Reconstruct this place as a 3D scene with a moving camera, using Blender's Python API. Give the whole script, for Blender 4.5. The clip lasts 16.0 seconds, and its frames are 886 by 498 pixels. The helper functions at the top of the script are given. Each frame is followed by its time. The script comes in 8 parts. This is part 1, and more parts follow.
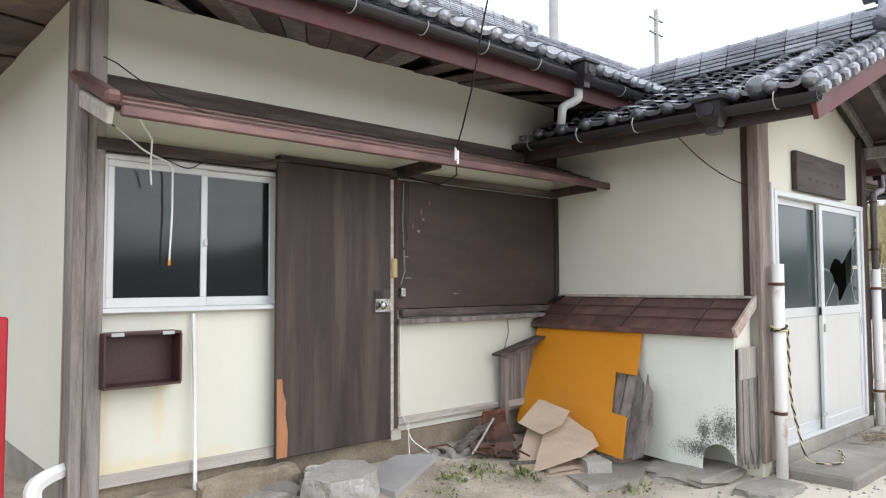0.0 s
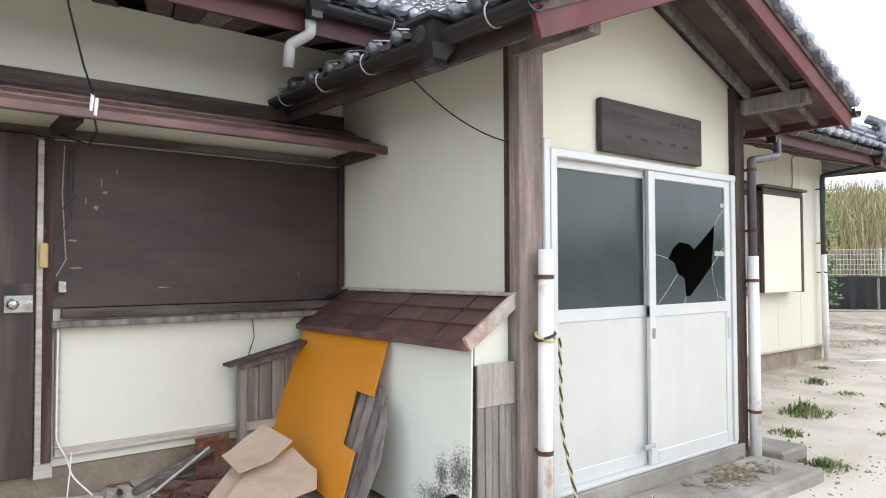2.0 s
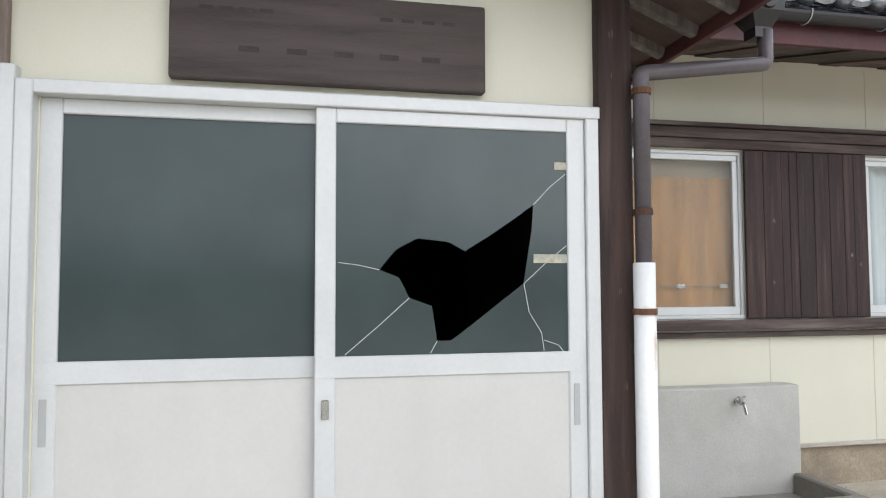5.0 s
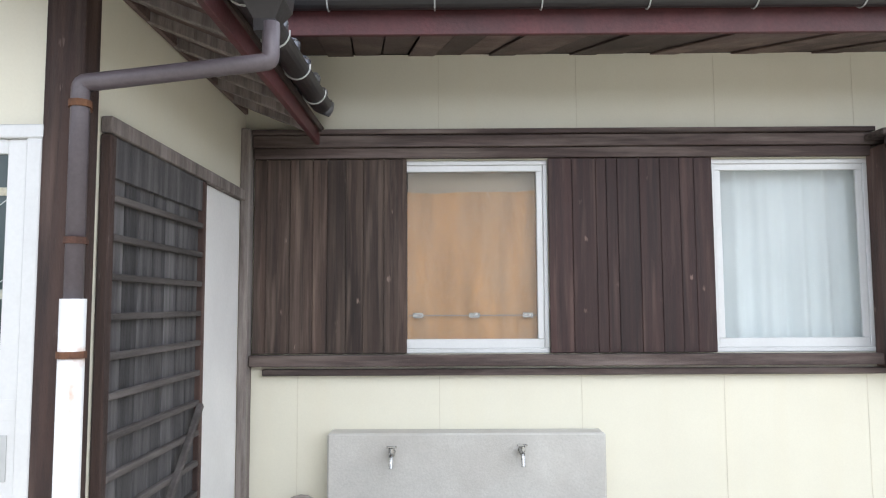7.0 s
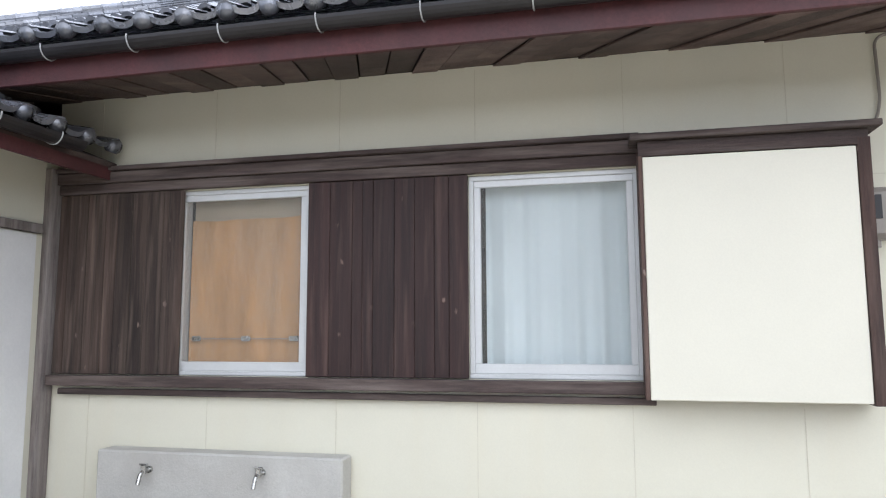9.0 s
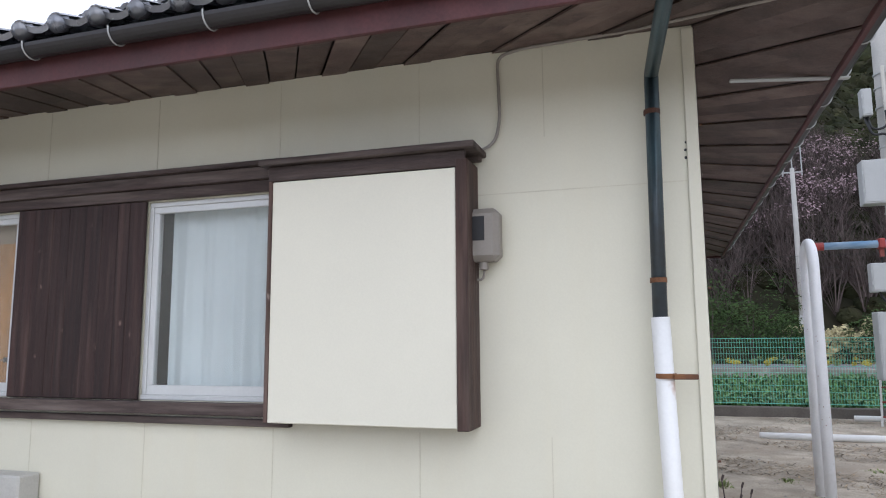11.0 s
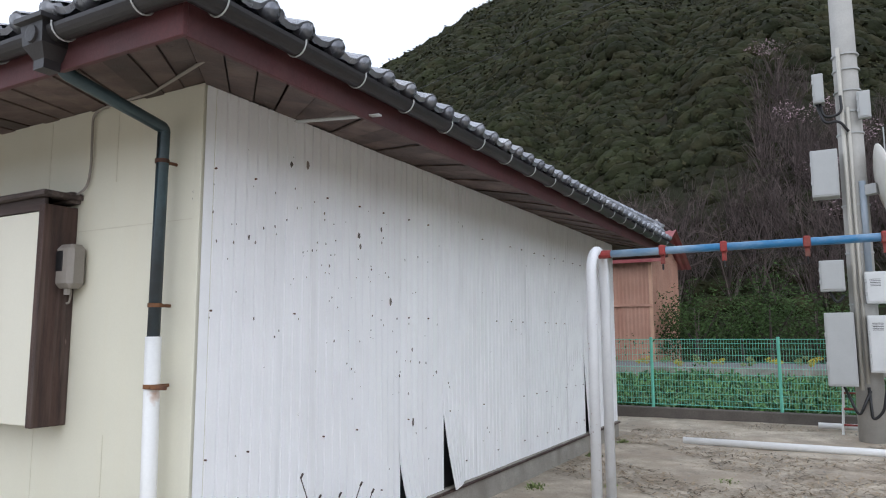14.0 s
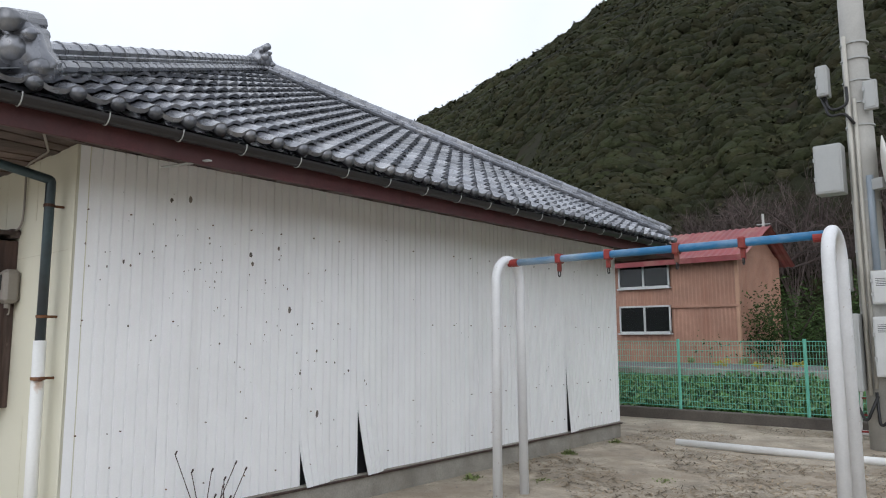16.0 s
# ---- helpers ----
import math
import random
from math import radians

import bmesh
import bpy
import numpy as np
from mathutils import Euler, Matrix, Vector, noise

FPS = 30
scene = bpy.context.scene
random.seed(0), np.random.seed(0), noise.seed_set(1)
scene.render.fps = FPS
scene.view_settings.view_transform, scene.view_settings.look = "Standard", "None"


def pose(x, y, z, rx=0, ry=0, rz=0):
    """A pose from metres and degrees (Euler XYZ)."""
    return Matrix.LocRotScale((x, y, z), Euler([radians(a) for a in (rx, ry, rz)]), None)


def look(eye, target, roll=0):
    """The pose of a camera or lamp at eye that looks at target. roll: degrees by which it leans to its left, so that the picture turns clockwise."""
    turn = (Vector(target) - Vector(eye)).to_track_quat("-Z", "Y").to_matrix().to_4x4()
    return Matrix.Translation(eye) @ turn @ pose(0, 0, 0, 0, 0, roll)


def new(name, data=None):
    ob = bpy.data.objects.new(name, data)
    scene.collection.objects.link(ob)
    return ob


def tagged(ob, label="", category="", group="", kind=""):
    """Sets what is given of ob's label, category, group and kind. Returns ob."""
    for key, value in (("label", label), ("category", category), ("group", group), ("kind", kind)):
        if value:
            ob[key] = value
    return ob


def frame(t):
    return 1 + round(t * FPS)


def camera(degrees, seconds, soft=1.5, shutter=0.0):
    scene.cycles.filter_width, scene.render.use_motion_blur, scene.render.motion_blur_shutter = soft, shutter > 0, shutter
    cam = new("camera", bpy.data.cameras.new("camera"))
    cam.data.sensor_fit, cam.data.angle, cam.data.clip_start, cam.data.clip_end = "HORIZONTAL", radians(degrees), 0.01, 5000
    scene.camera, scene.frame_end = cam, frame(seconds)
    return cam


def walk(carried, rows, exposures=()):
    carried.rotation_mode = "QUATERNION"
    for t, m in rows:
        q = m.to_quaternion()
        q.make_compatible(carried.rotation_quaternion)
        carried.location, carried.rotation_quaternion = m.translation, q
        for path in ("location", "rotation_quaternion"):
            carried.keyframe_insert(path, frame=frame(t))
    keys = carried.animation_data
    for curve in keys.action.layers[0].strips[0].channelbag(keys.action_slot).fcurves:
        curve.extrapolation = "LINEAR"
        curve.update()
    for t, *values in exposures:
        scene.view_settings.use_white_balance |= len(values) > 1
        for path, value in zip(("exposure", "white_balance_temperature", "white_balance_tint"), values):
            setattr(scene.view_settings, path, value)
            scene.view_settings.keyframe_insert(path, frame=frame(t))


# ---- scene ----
cam = camera(64.7, 16.0, soft=1.1)
METRES, EYE, TILT, LEAN, TURN = 20.3, 1.5, 0.0, 0.0, -42.3
ROWS = [
    (0.0, 0.0, 0.0, 0.0, 0.01, 2.87, 0.22),
    (0.5, 0.03, 0.0167, 0.0003, 0.67, 2.77, 0.16),
    (1.0, 0.0571, 0.0344, -0.0019, 1.22, 2.1, 0.2),
    (1.5, 0.0853, 0.0516, 0.0006, 1.85, 1.63, 0.19),
    (2.0, 0.1111, 0.0701, 0.0015, 3.43, 1.71, 0.2),
    (2.5, 0.1384, 0.0915, 0.0016, 4.29, 1.34, 0.18),
    (3.0, 0.1653, 0.1086, 0.0015, 5.62, 1.21, 0.19),
    (5.5, 0.2725, 0.2344, 0.0027, 35.1, 3.54, 0.2),
    (6.0, 0.2965, 0.2561, 0.0034, 37.15, 4.14, 0.29),
    (6.5, 0.3174, 0.2823, 0.003, 39.75, 4.45, 0.29),
    (7.0, 0.3406, 0.3022, 0.0052, 42.66, 4.51, 0.28),
    (7.5, 0.3594, 0.3279, 0.0047, 46.43, 5.07, 0.31),
    (8.0, 0.3818, 0.3511, 0.0046, 49.84, 5.38, 0.33),
    (10.5, 0.4749, 0.4709, 0.0049, 59.63, 7.97, 0.19),
    (11.0, 0.491, 0.4959, 0.007, 60.1, 7.5, 0.37),
    (11.5, 0.5062, 0.5158, 0.0088, 60.58, 6.9, 0.29),
    (12.0, 0.5196, 0.5398, 0.0097, 61.37, 6.09, 0.34),
    (12.5, 0.5392, 0.561, 0.0111, 63.34, 6.0, 0.28),
    (13.0, 0.5536, 0.5881, 0.0132, 66.62, 6.12, 0.28),
    (13.5, 0.5734, 0.6119, 0.014, 69.19, 6.68, 0.26),
    (14.0, 0.5864, 0.6388, 0.0125, 71.38, 7.01, 0.21),
    (14.5, 0.6041, 0.6637, 0.0124, 72.63, 7.03, 0.24),
    (15.0, 0.6171, 0.6903, 0.012, 74.81, 6.99, 0.18),
    (15.5, 0.636, 0.7158, 0.0131, 77.88, 6.98, 0.21),
    (16.0, 0.6488, 0.7414, 0.0133, 83.04, 7.11, 0.24),
]
walk(cam, [(t, pose(0, 0, EYE, TILT, LEAN, TURN) @ pose(METRES * x, METRES * y, METRES * z, 90 + pitch, roll, yaw)) for t, x, y, z, yaw, pitch, roll in ROWS], exposures=[(0.0, 0.42, 6180, 12), (1.0, 0.52, 6150, 12), (2.0, 0.48, 6150, 12), (3.0, 0.25, 6120, 11), (5.5, 0.2, 6150, 11), (7.0, 0.58, 5980, 12), (8.0, 0.52, 5930, 12), (10.5, 0.0, 5820, 15), (12.5, -0.08, 5860, 14), (14.5, -0.11, 5980, 12), (16.0, -0.3, 6180, 11)])

# ---------------------------------------------------------------- light
SUN_EL, SUN_AZ = radians(33), radians(154)
world = bpy.data.worlds.new("overcast_sky")
scene.world = world
world.use_nodes = True
wn, wl = world.node_tree.nodes, world.node_tree.links
sky = wn.new("ShaderNodeTexSky")
sky.sky_type, sky.sun_disc = "NISHITA", False
sky.sun_elevation, sky.sun_rotation = SUN_EL, SUN_AZ
cloud = wn.new("ShaderNodeTexNoise")
cloud.inputs["Scale"].default_value, cloud.inputs["Detail"].default_value = 2.2, 5
cramp = wn.new("ShaderNodeValToRGB")
cramp.color_ramp.elements[0].position, cramp.color_ramp.elements[1].position = 0.35, 0.7
cramp.color_ramp.elements[0].color, cramp.color_ramp.elements[1].color = (8.6, 9.0, 9.6, 1), (10.5, 10.6, 10.7, 1)
wmix = wn.new("ShaderNodeMix")
wmix.data_type = "RGBA"
wmix.inputs["Factor"].default_value = 0.9
wtc = wn.new("ShaderNodeTexCoord")
wl.new(wtc.outputs["Generated"], cloud.inputs["Vector"])
wl.new(cloud.outputs["Fac"], cramp.inputs["Fac"])
wl.new(sky.outputs["Color"], wmix.inputs["A"])
wl.new(cramp.outputs["Color"], wmix.inputs["B"])
wl.new(wmix.outputs["Result"], wn["Background"].inputs["Color"])
wn["Background"].inputs["Strength"].default_value = 0.142
sun = new("sun", bpy.data.lights.new("sun", "SUN"))
sun.data.energy, sun.data.angle, sun.data.color = 0.85, radians(60), (1.0, 0.98, 0.95)
sun.matrix_world = look((0, 0, 30), Vector((0, 0, 30)) - Vector((math.sin(SUN_AZ) * math.cos(SUN_EL), math.cos(SUN_AZ) * math.cos(SUN_EL), math.sin(SUN_EL))))


# ---------------------------------------------------------------- materials
def mat(name, base, rough=0.7, var=0.25, scale=3.0, bump=0.2, fine=60.0, stretch=(1, 1, 1), metal=0.0,
        spots=None, tint=None, per_object=0.0, island=0.0, spec=0.5, streak=None, bump_dist=0.01):
    """A surface with grain and blotches: base colour, blotch strength var, optional second tint and spots."""
    m = bpy.data.materials.new(name)
    m.use_nodes = True
    n, l = m.node_tree.nodes, m.node_tree.links
    bs = n["Principled BSDF"]
    bs.inputs["Roughness"].default_value, bs.inputs["Metallic"].default_value = rough, metal
    bs.inputs["Specular IOR Level"].default_value = spec
    tc, mp, oi = n.new("ShaderNodeTexCoord"), n.new("ShaderNodeMapping"), n.new("ShaderNodeObjectInfo")
    mp.inputs["Scale"].default_value = stretch
    l.new(tc.outputs["Object"], mp.inputs["Vector"])
    shift = n.new("ShaderNodeVectorMath")
    shift.operation = "MULTIPLY_ADD"
    comb = n.new("ShaderNodeCombineXYZ")
    for k in "XYZ":
        l.new(oi.outputs["Random"], comb.inputs[k])
    shift.inputs[1].default_value = (37, 19, 53)
    l.new(comb.outputs[0], shift.inputs[0])
    l.new(mp.outputs[0], shift.inputs[2])
    vec = shift.outputs[0]

    def tex(s, detail=5.0):
        t = n.new("ShaderNodeTexNoise")
        t.inputs["Scale"].default_value, t.inputs["Detail"].default_value = s, detail
        t.inputs["Roughness"].default_value = 0.62
        l.new(vec, t.inputs["Vector"])
        return t

    def ramp(src, a, b, ca, cb):
        r = n.new("ShaderNodeValToRGB")
        r.color_ramp.elements[0].position, r.color_ramp.elements[1].position = a, b
        r.color_ramp.elements[0].color, r.color_ramp.elements[1].color = (*ca, 1), (*cb, 1)
        l.new(src, r.inputs["Fac"])
        return r.outputs["Color"]

    def mix(fac, a, b, mode="MIX"):
        x = n.new("ShaderNodeMix")
        x.data_type, x.blend_type = "RGBA", mode
        for sock, v in (("Factor", fac), ("A", a), ("B", b)):
            if isinstance(v, (int, float)):
                x.inputs[sock].default_value = v
            elif isinstance(v, tuple):
                x.inputs[sock].default_value = (*v, 1)
            else:
                l.new(v, x.inputs[sock])
        return x.outputs["Result"]

    big, small = tex(scale), tex(fine, 3.0)
    dark = tuple(c * (1 - var) for c in base)
    light = tuple(min(1, c * (1 + var * 0.6)) for c in base)
    col = ramp(big.outputs["Fac"], 0.3, 0.7, dark, light)
    col = mix(min(0.45, 1.0 * var), col, ramp(small.outputs["Fac"], 0.3, 0.7, (0.45, 0.45, 0.45), (1.3, 1.3, 1.3)), "MULTIPLY")
    if tint:
        t2 = tex(scale * 0.37 + 0.4, 6)
        col = mix(ramp(t2.outputs["Fac"], 0.45, 0.68, (0, 0, 0), (1, 1, 1)), col, tint)
    if streak:
        st = n.new("ShaderNodeTexNoise")
        st.inputs["Scale"].default_value, st.inputs["Detail"].default_value = streak[1], 4
        mp2 = n.new("ShaderNodeMapping")
        mp2.inputs["Scale"].default_value = (1, 1, 0.06)
        l.new(tc.outputs["Object"], mp2.inputs["Vector"])
        l.new(mp2.outputs[0], st.inputs["Vector"])
        col = mix(ramp(st.outputs["Fac"], 0.52, 0.8, (0, 0, 0), (streak[2],) * 3), col, streak[0])
    if spots:
        sp = n.new("ShaderNodeTexVoronoi")
        sp.inputs["Scale"].default_value = spots[1]
        sm, warp = n.new("ShaderNodeMapping"), n.new("ShaderNodeVectorMath")
        sm.inputs["Scale"].default_value = (1.4, 1.4, 0.8)
        warp.operation = "MULTIPLY_ADD"
        warp.inputs[1].default_value = (0.06, 0.06, 0.06)
        l.new(tex(14, 3).outputs["Color"], warp.inputs[0])
        l.new(tc.outputs["Object"], warp.inputs[2])
        l.new(warp.outputs[0], sm.inputs["Vector"])
        l.new(sm.outputs[0], sp.inputs["Vector"])
        gate = tex(1.3, 3)
        f = mix(1.0, ramp(sp.outputs["Distance"], spots[2], spots[2] * 1.5, (1, 1, 1), (0, 0, 0)), ramp(gate.outputs["Fac"], 0.44, 0.54, (0, 0, 0), (1, 1, 1)), "MULTIPLY")
        col = mix(f, col, spots[0])
    for amount, out in ((per_object, oi.outputs["Random"]), (island, None)):
        if amount:
            if out is None:
                out = n.new("ShaderNodeNewGeometry").outputs["Random Per Island"]
            col = mix(1.0, col, ramp(out, 0, 1, (1 - amount,) * 3, (1 + amount,) * 3), "MULTIPLY")
    l.new(col, bs.inputs["Base Color"])
    rr = n.new("ShaderNodeMapRange")
    rr.inputs["To Min"].default_value, rr.inputs["To Max"].default_value = max(0.03, rough - 0.12), min(1, rough + 0.12)
    l.new(big.outputs["Fac"], rr.inputs["Value"])
    l.new(rr.outputs[0], bs.inputs["Roughness"])
    if bump:
        bp = n.new("ShaderNodeBump")
        bp.inputs["Strength"].default_value, bp.inputs["Distance"].default_value = bump, bump_dist
        l.new(small.outputs["Fac"], bp.inputs["Height"])
        l.new(bp.outputs[0], bs.inputs["Normal"])
    return m


def glass_mat(name, tint, rough, alpha_mix):
    """Dusty window glass: part clear, part a diffuse film, with a glossy face."""
    m = bpy.data.materials.new(name)
    m.use_nodes = True
    n, l = m.node_tree.nodes, m.node_tree.links
    bs = n["Principled BSDF"]
    noise_t = n.new("ShaderNodeTexNoise")
    noise_t.inputs["Scale"].default_value, noise_t.inputs["Detail"].default_value = 2.5, 6
    r = n.new("ShaderNodeValToRGB")
    r.color_ramp.elements[0].position, r.color_ramp.elements[1].position = 0.3, 0.75
    r.color_ramp.elements[0].color = (*[c * 0.85 for c in tint], 1)
    r.color_ramp.elements[1].color = (*[min(1, c * 1.15) for c in tint], 1)
    tc = n.new("ShaderNodeTexCoord")
    l.new(tc.outputs["Object"], noise_t.inputs["Vector"])
    l.new(noise_t.outputs["Fac"], r.inputs["Fac"])
    l.new(r.outputs["Color"], bs.inputs["Base Color"])
    bs.inputs["Roughness"].default_value = rough
    tr, mx = n.new("ShaderNodeBsdfTransparent"), n.new("ShaderNodeMixShader")
    mx.inputs["Fac"].default_value = alpha_mix
    l.new(tr.outputs[0], mx.inputs[1])
    l.new(bs.outputs[0], mx.inputs[2])
    l.new(mx.outputs[0], n["Material Output"].inputs["Surface"])
    return m


CREAM = mat("cream_siding", (0.675, 0.655, 0.535), 0.55, 0.04, 1.2, 0.05, 90, spec=0.35, streak=((0.66, 0.6, 0.44), 6, 0.22))
PANEL_CREAM = mat("pale_shutter_panel", (0.72, 0.697, 0.585), 0.5, 0.04, 1.0, 0.05, 90, spec=0.35)
CREAM_PALE = mat("pale_cream_siding", (0.68, 0.675, 0.575), 0.55, 0.04, 1.2, 0.05, 90, spec=0.35, streak=((0.62, 0.57, 0.45), 5, 0.25))
MOULD = mat("mouldy_pale_board", (0.78, 0.81, 0.73), 0.6, 0.06, 1.2, 0.05, 90, spots=None)
WHITE_METAL = mat("white_corrugated_steel", (0.9, 0.905, 0.91), 0.42, 0.04, 1.5, 0.03, 80, streak=((0.66, 0.66, 0.64), 5, 0.3))
DARK_WOOD = mat("dark_weathered_wood", (0.05, 0.026, 0.02), 0.7, 0.6, 3, 0.6, 40, (9, 9, 0.7), tint=(0.085, 0.048, 0.037), per_object=0.4, streak=((0.22, 0.16, 0.13), 16, 0.55), spots=((0.2, 0.15, 0.125), 7, 0.075))
GREY_PLANK = mat("greyed_brown_plank", (0.055, 0.035, 0.027), 0.75, 0.75, 1.6, 0.6, 30, (15, 15, 0.5), tint=(0.1, 0.072, 0.056), per_object=0.3, streak=((0.21, 0.155, 0.12), 26, 0.6), spots=((0.24, 0.18, 0.145), 6, 0.075))
RED_PLANK = mat("red_brown_plank", (0.036, 0.0165, 0.0145), 0.62, 0.65, 1.8, 0.5, 32, (15, 15, 0.5), tint=(0.055, 0.027, 0.023), per_object=0.25, streak=((0.16, 0.1, 0.08), 24, 0.45), spots=((0.22, 0.15, 0.12), 6, 0.06))
POST_WOOD = mat("brown_grey_post_wood", (0.33, 0.265, 0.23), 0.8, 0.45, 3, 0.5, 40, (9, 9, 0.7), tint=(0.16, 0.12, 0.1), streak=((0.09, 0.065, 0.055), 12, 0.5))
BATTEN = mat("dark_grey_batten", (0.075, 0.066, 0.062), 0.85, 0.45, 3, 0.5, 40, (9, 0.7, 9), tint=(0.14, 0.125, 0.118), per_object=0.25)
LATTICE = mat("blackened_old_board", (0.065, 0.062, 0.064), 0.85, 0.5, 3, 0.5, 40, (9, 9, 0.7), tint=(0.12, 0.115, 0.115), per_object=0.4)
GREY_WOOD = mat("grey_bare_wood", (0.2, 0.17, 0.155), 0.85, 0.45, 3, 0.6, 40, (9, 9, 0.7), tint=(0.3, 0.27, 0.25), per_object=0.3)
RAIL_WOOD = mat("dark_wood_rail", (0.065, 0.045, 0.04), 0.8, 0.5, 3, 0.5, 40, (0.7, 9, 9), tint=(0.15, 0.12, 0.105), per_object=0.2)
PALE_RAIL = mat("pale_weathered_rail", (0.56, 0.51, 0.45), 0.85, 0.3, 3, 0.5, 40, (0.7, 9, 9), tint=(0.36, 0.32, 0.28))
BROWN_DOOR = mat("brown_veneer_door", (0.05, 0.035, 0.031), 0.6, 0.3, 1.6, 0.15, 60, (6, 6, 0.5), tint=(0.1, 0.076, 0.067), spec=0.35)
BROWN_PLY = mat("brown_painted_plywood", (0.042, 0.026, 0.023), 0.58, 0.25, 1.4, 0.15, 50, (1, 6, 3), tint=(0.065, 0.043, 0.037))
DARK_RED = mat("dark_maroon_paint", (0.085, 0.024, 0.026), 0.6, 0.4, 3, 0.2, 50, tint=(0.065, 0.022, 0.023), streak=((0.12, 0.05, 0.045), 5, 0.4))
SILVER_WOOD = mat("silvered_bare_wood", (0.4, 0.36, 0.32), 0.85, 0.45, 3, 0.6, 40, (9, 9, 0.7), tint=(0.26, 0.23, 0.2), per_object=0.3)
RED_PAINT = mat("dull_red_paint", (0.13, 0.022, 0.022), 0.6, 0.35, 3, 0.2, 50, tint=(0.09, 0.02, 0.02), streak=((0.2, 0.1, 0.09), 5, 0.3))
SOFFIT = mat("brown_soffit_board", (0.085, 0.056, 0.048), 0.75, 0.45, 3, 0.4, 40, (2, 2, 2), tint=(0.14, 0.1, 0.085), per_object=0.4)
COPPER = mat("brown_sheet_metal", (0.13, 0.07, 0.064), 0.42, 0.35, 3, 0.1, 60, (1, 2, 2), tint=(0.22, 0.12, 0.1), metal=0.25, per_object=0.1)
TILE = mat("grey_clay_tile", (0.22, 0.23, 0.256), 0.27, 0.32, 4, 0.12, 70, tint=(0.31, 0.313, 0.325), per_object=0.28, island=0.3, spec=0.6, metal=0.5)
GUTTER = mat("black_plastic_gutter", (0.022, 0.02, 0.021), 0.4, 0.3, 3, 0.1, 60)
PIPE_DARK = mat("brown_grey_pipe", (0.1, 0.084, 0.092), 0.4, 0.25, 2, 0.05, 60)
PIPE_TEAL = mat("faded_teal_pipe", (0.05, 0.085, 0.1), 0.4, 0.3, 3, 0.05, 60, tint=(0.03, 0.035, 0.04))
PIPE_WHITE = mat("white_pvc", (0.8, 0.8, 0.78), 0.4, 0.06, 3, 0.03, 60)
RUST = mat("rusty_iron", (0.09, 0.04, 0.025), 0.85, 0.5, 12, 0.5, 80, tint=(0.2, 0.09, 0.035))
ALU = mat("white_aluminium", (0.62, 0.63, 0.62), 0.4, 0.06, 3, 0.03, 60, metal=0.15)
ALU_PANEL = mat("pale_grey_door_panel", (0.58, 0.57, 0.54), 0.45, 0.05, 2, 0.03, 60, streak=((0.5, 0.48, 0.44), 5, 0.3))
CHROME = mat("dull_chrome", (0.5, 0.5, 0.48), 0.25, 0.2, 20, 0.05, 90, metal=0.9)
CONCRETE = mat("grey_concrete", (0.33, 0.31, 0.27), 0.9, 0.3, 2.2, 0.5, 60, tint=(0.2, 0.18, 0.15))
SINK = mat("pale_concrete_slab", (0.5, 0.49, 0.45), 0.85, 0.12, 2.2, 0.25, 70, tint=(0.42, 0.4, 0.36))
MORTAR = mat("brown_mortar", (0.34, 0.28, 0.2), 0.9, 0.35, 2.5, 0.5, 50, tint=(0.16, 0.13, 0.1))
STONE = mat("grey_stone", (0.36, 0.34, 0.3), 0.9, 0.35, 3, 0.8, 30, tint=(0.22, 0.2, 0.18))
DIRT = mat("sandy_ground", (0.46, 0.398, 0.31), 0.95, 0.42, 2.2, 0.7, 45, tint=(0.31, 0.255, 0.19), bump_dist=0.022, spots=((0.2, 0.16, 0.12), 11, 0.13))
ORANGE = mat("orange_panel", (0.66, 0.26, 0.012), 0.45, 0.08, 2, 0.04, 60)
CARD = mat("bent_brown_cardboard", (0.46, 0.35, 0.26), 0.9, 0.12, 3, 0.1, 70)
# Very dark base colour: the shade of unlit rooms, put into every inner face.
DARKNESS = mat("interior_shade_colour", (0.05, 0.045, 0.04), 0.9, 0.2, 2, 0.1, 40)
# Black plastic, and the shade of gaps in the soffit and torn cladding.
BLACK = mat("black_plastic_and_gap_shade", (0.012, 0.012, 0.013), 0.45, 0.2, 4, 0.05, 60)
GREYBOX = mat("grey_steel_box", (0.42, 0.43, 0.42), 0.5, 0.06, 3, 0.03, 60)
METER = mat("taupe_plastic", (0.26, 0.235, 0.205), 0.5, 0.1, 4, 0.05, 60)
WHITE_PAINT = mat("chipped_white_paint", (0.74, 0.75, 0.76), 0.4, 0.07, 4, 0.1, 60, spots=((0.25, 0.13, 0.08), 18, 0.07))
BLUE_PAINT = mat("chipped_blue_paint", (0.025, 0.17, 0.36), 0.45, 0.2, 5, 0.2, 50, (0.35, 1, 1), tint=(0.36, 0.45, 0.53))
RED_CLAMP = mat("red_oxide_paint", (0.3, 0.035, 0.03), 0.6, 0.35, 12, 0.3, 60, tint=(0.15, 0.06, 0.04))
GREEN_WIRE = mat("mint_green_coated_wire", (0.17, 0.55, 0.42), 0.4, 0.08, 5, 0.03, 60)
POLE = mat("pole_concrete", (0.42, 0.41, 0.38), 0.8, 0.15, 2, 0.2, 50)
ORANGE_STEEL = mat("faded_orange_steel_cladding", (0.42, 0.235, 0.165), 0.6, 0.2, 1.2, 0.1, 30, tint=(0.33, 0.175, 0.12), streak=((0.3, 0.13, 0.08), 2, 0.5))
RED_ROOF = mat("dull_red_steel_roof", (0.26, 0.05, 0.055), 0.55, 0.25, 1.5, 0.1, 30, tint=(0.3, 0.12, 0.1))
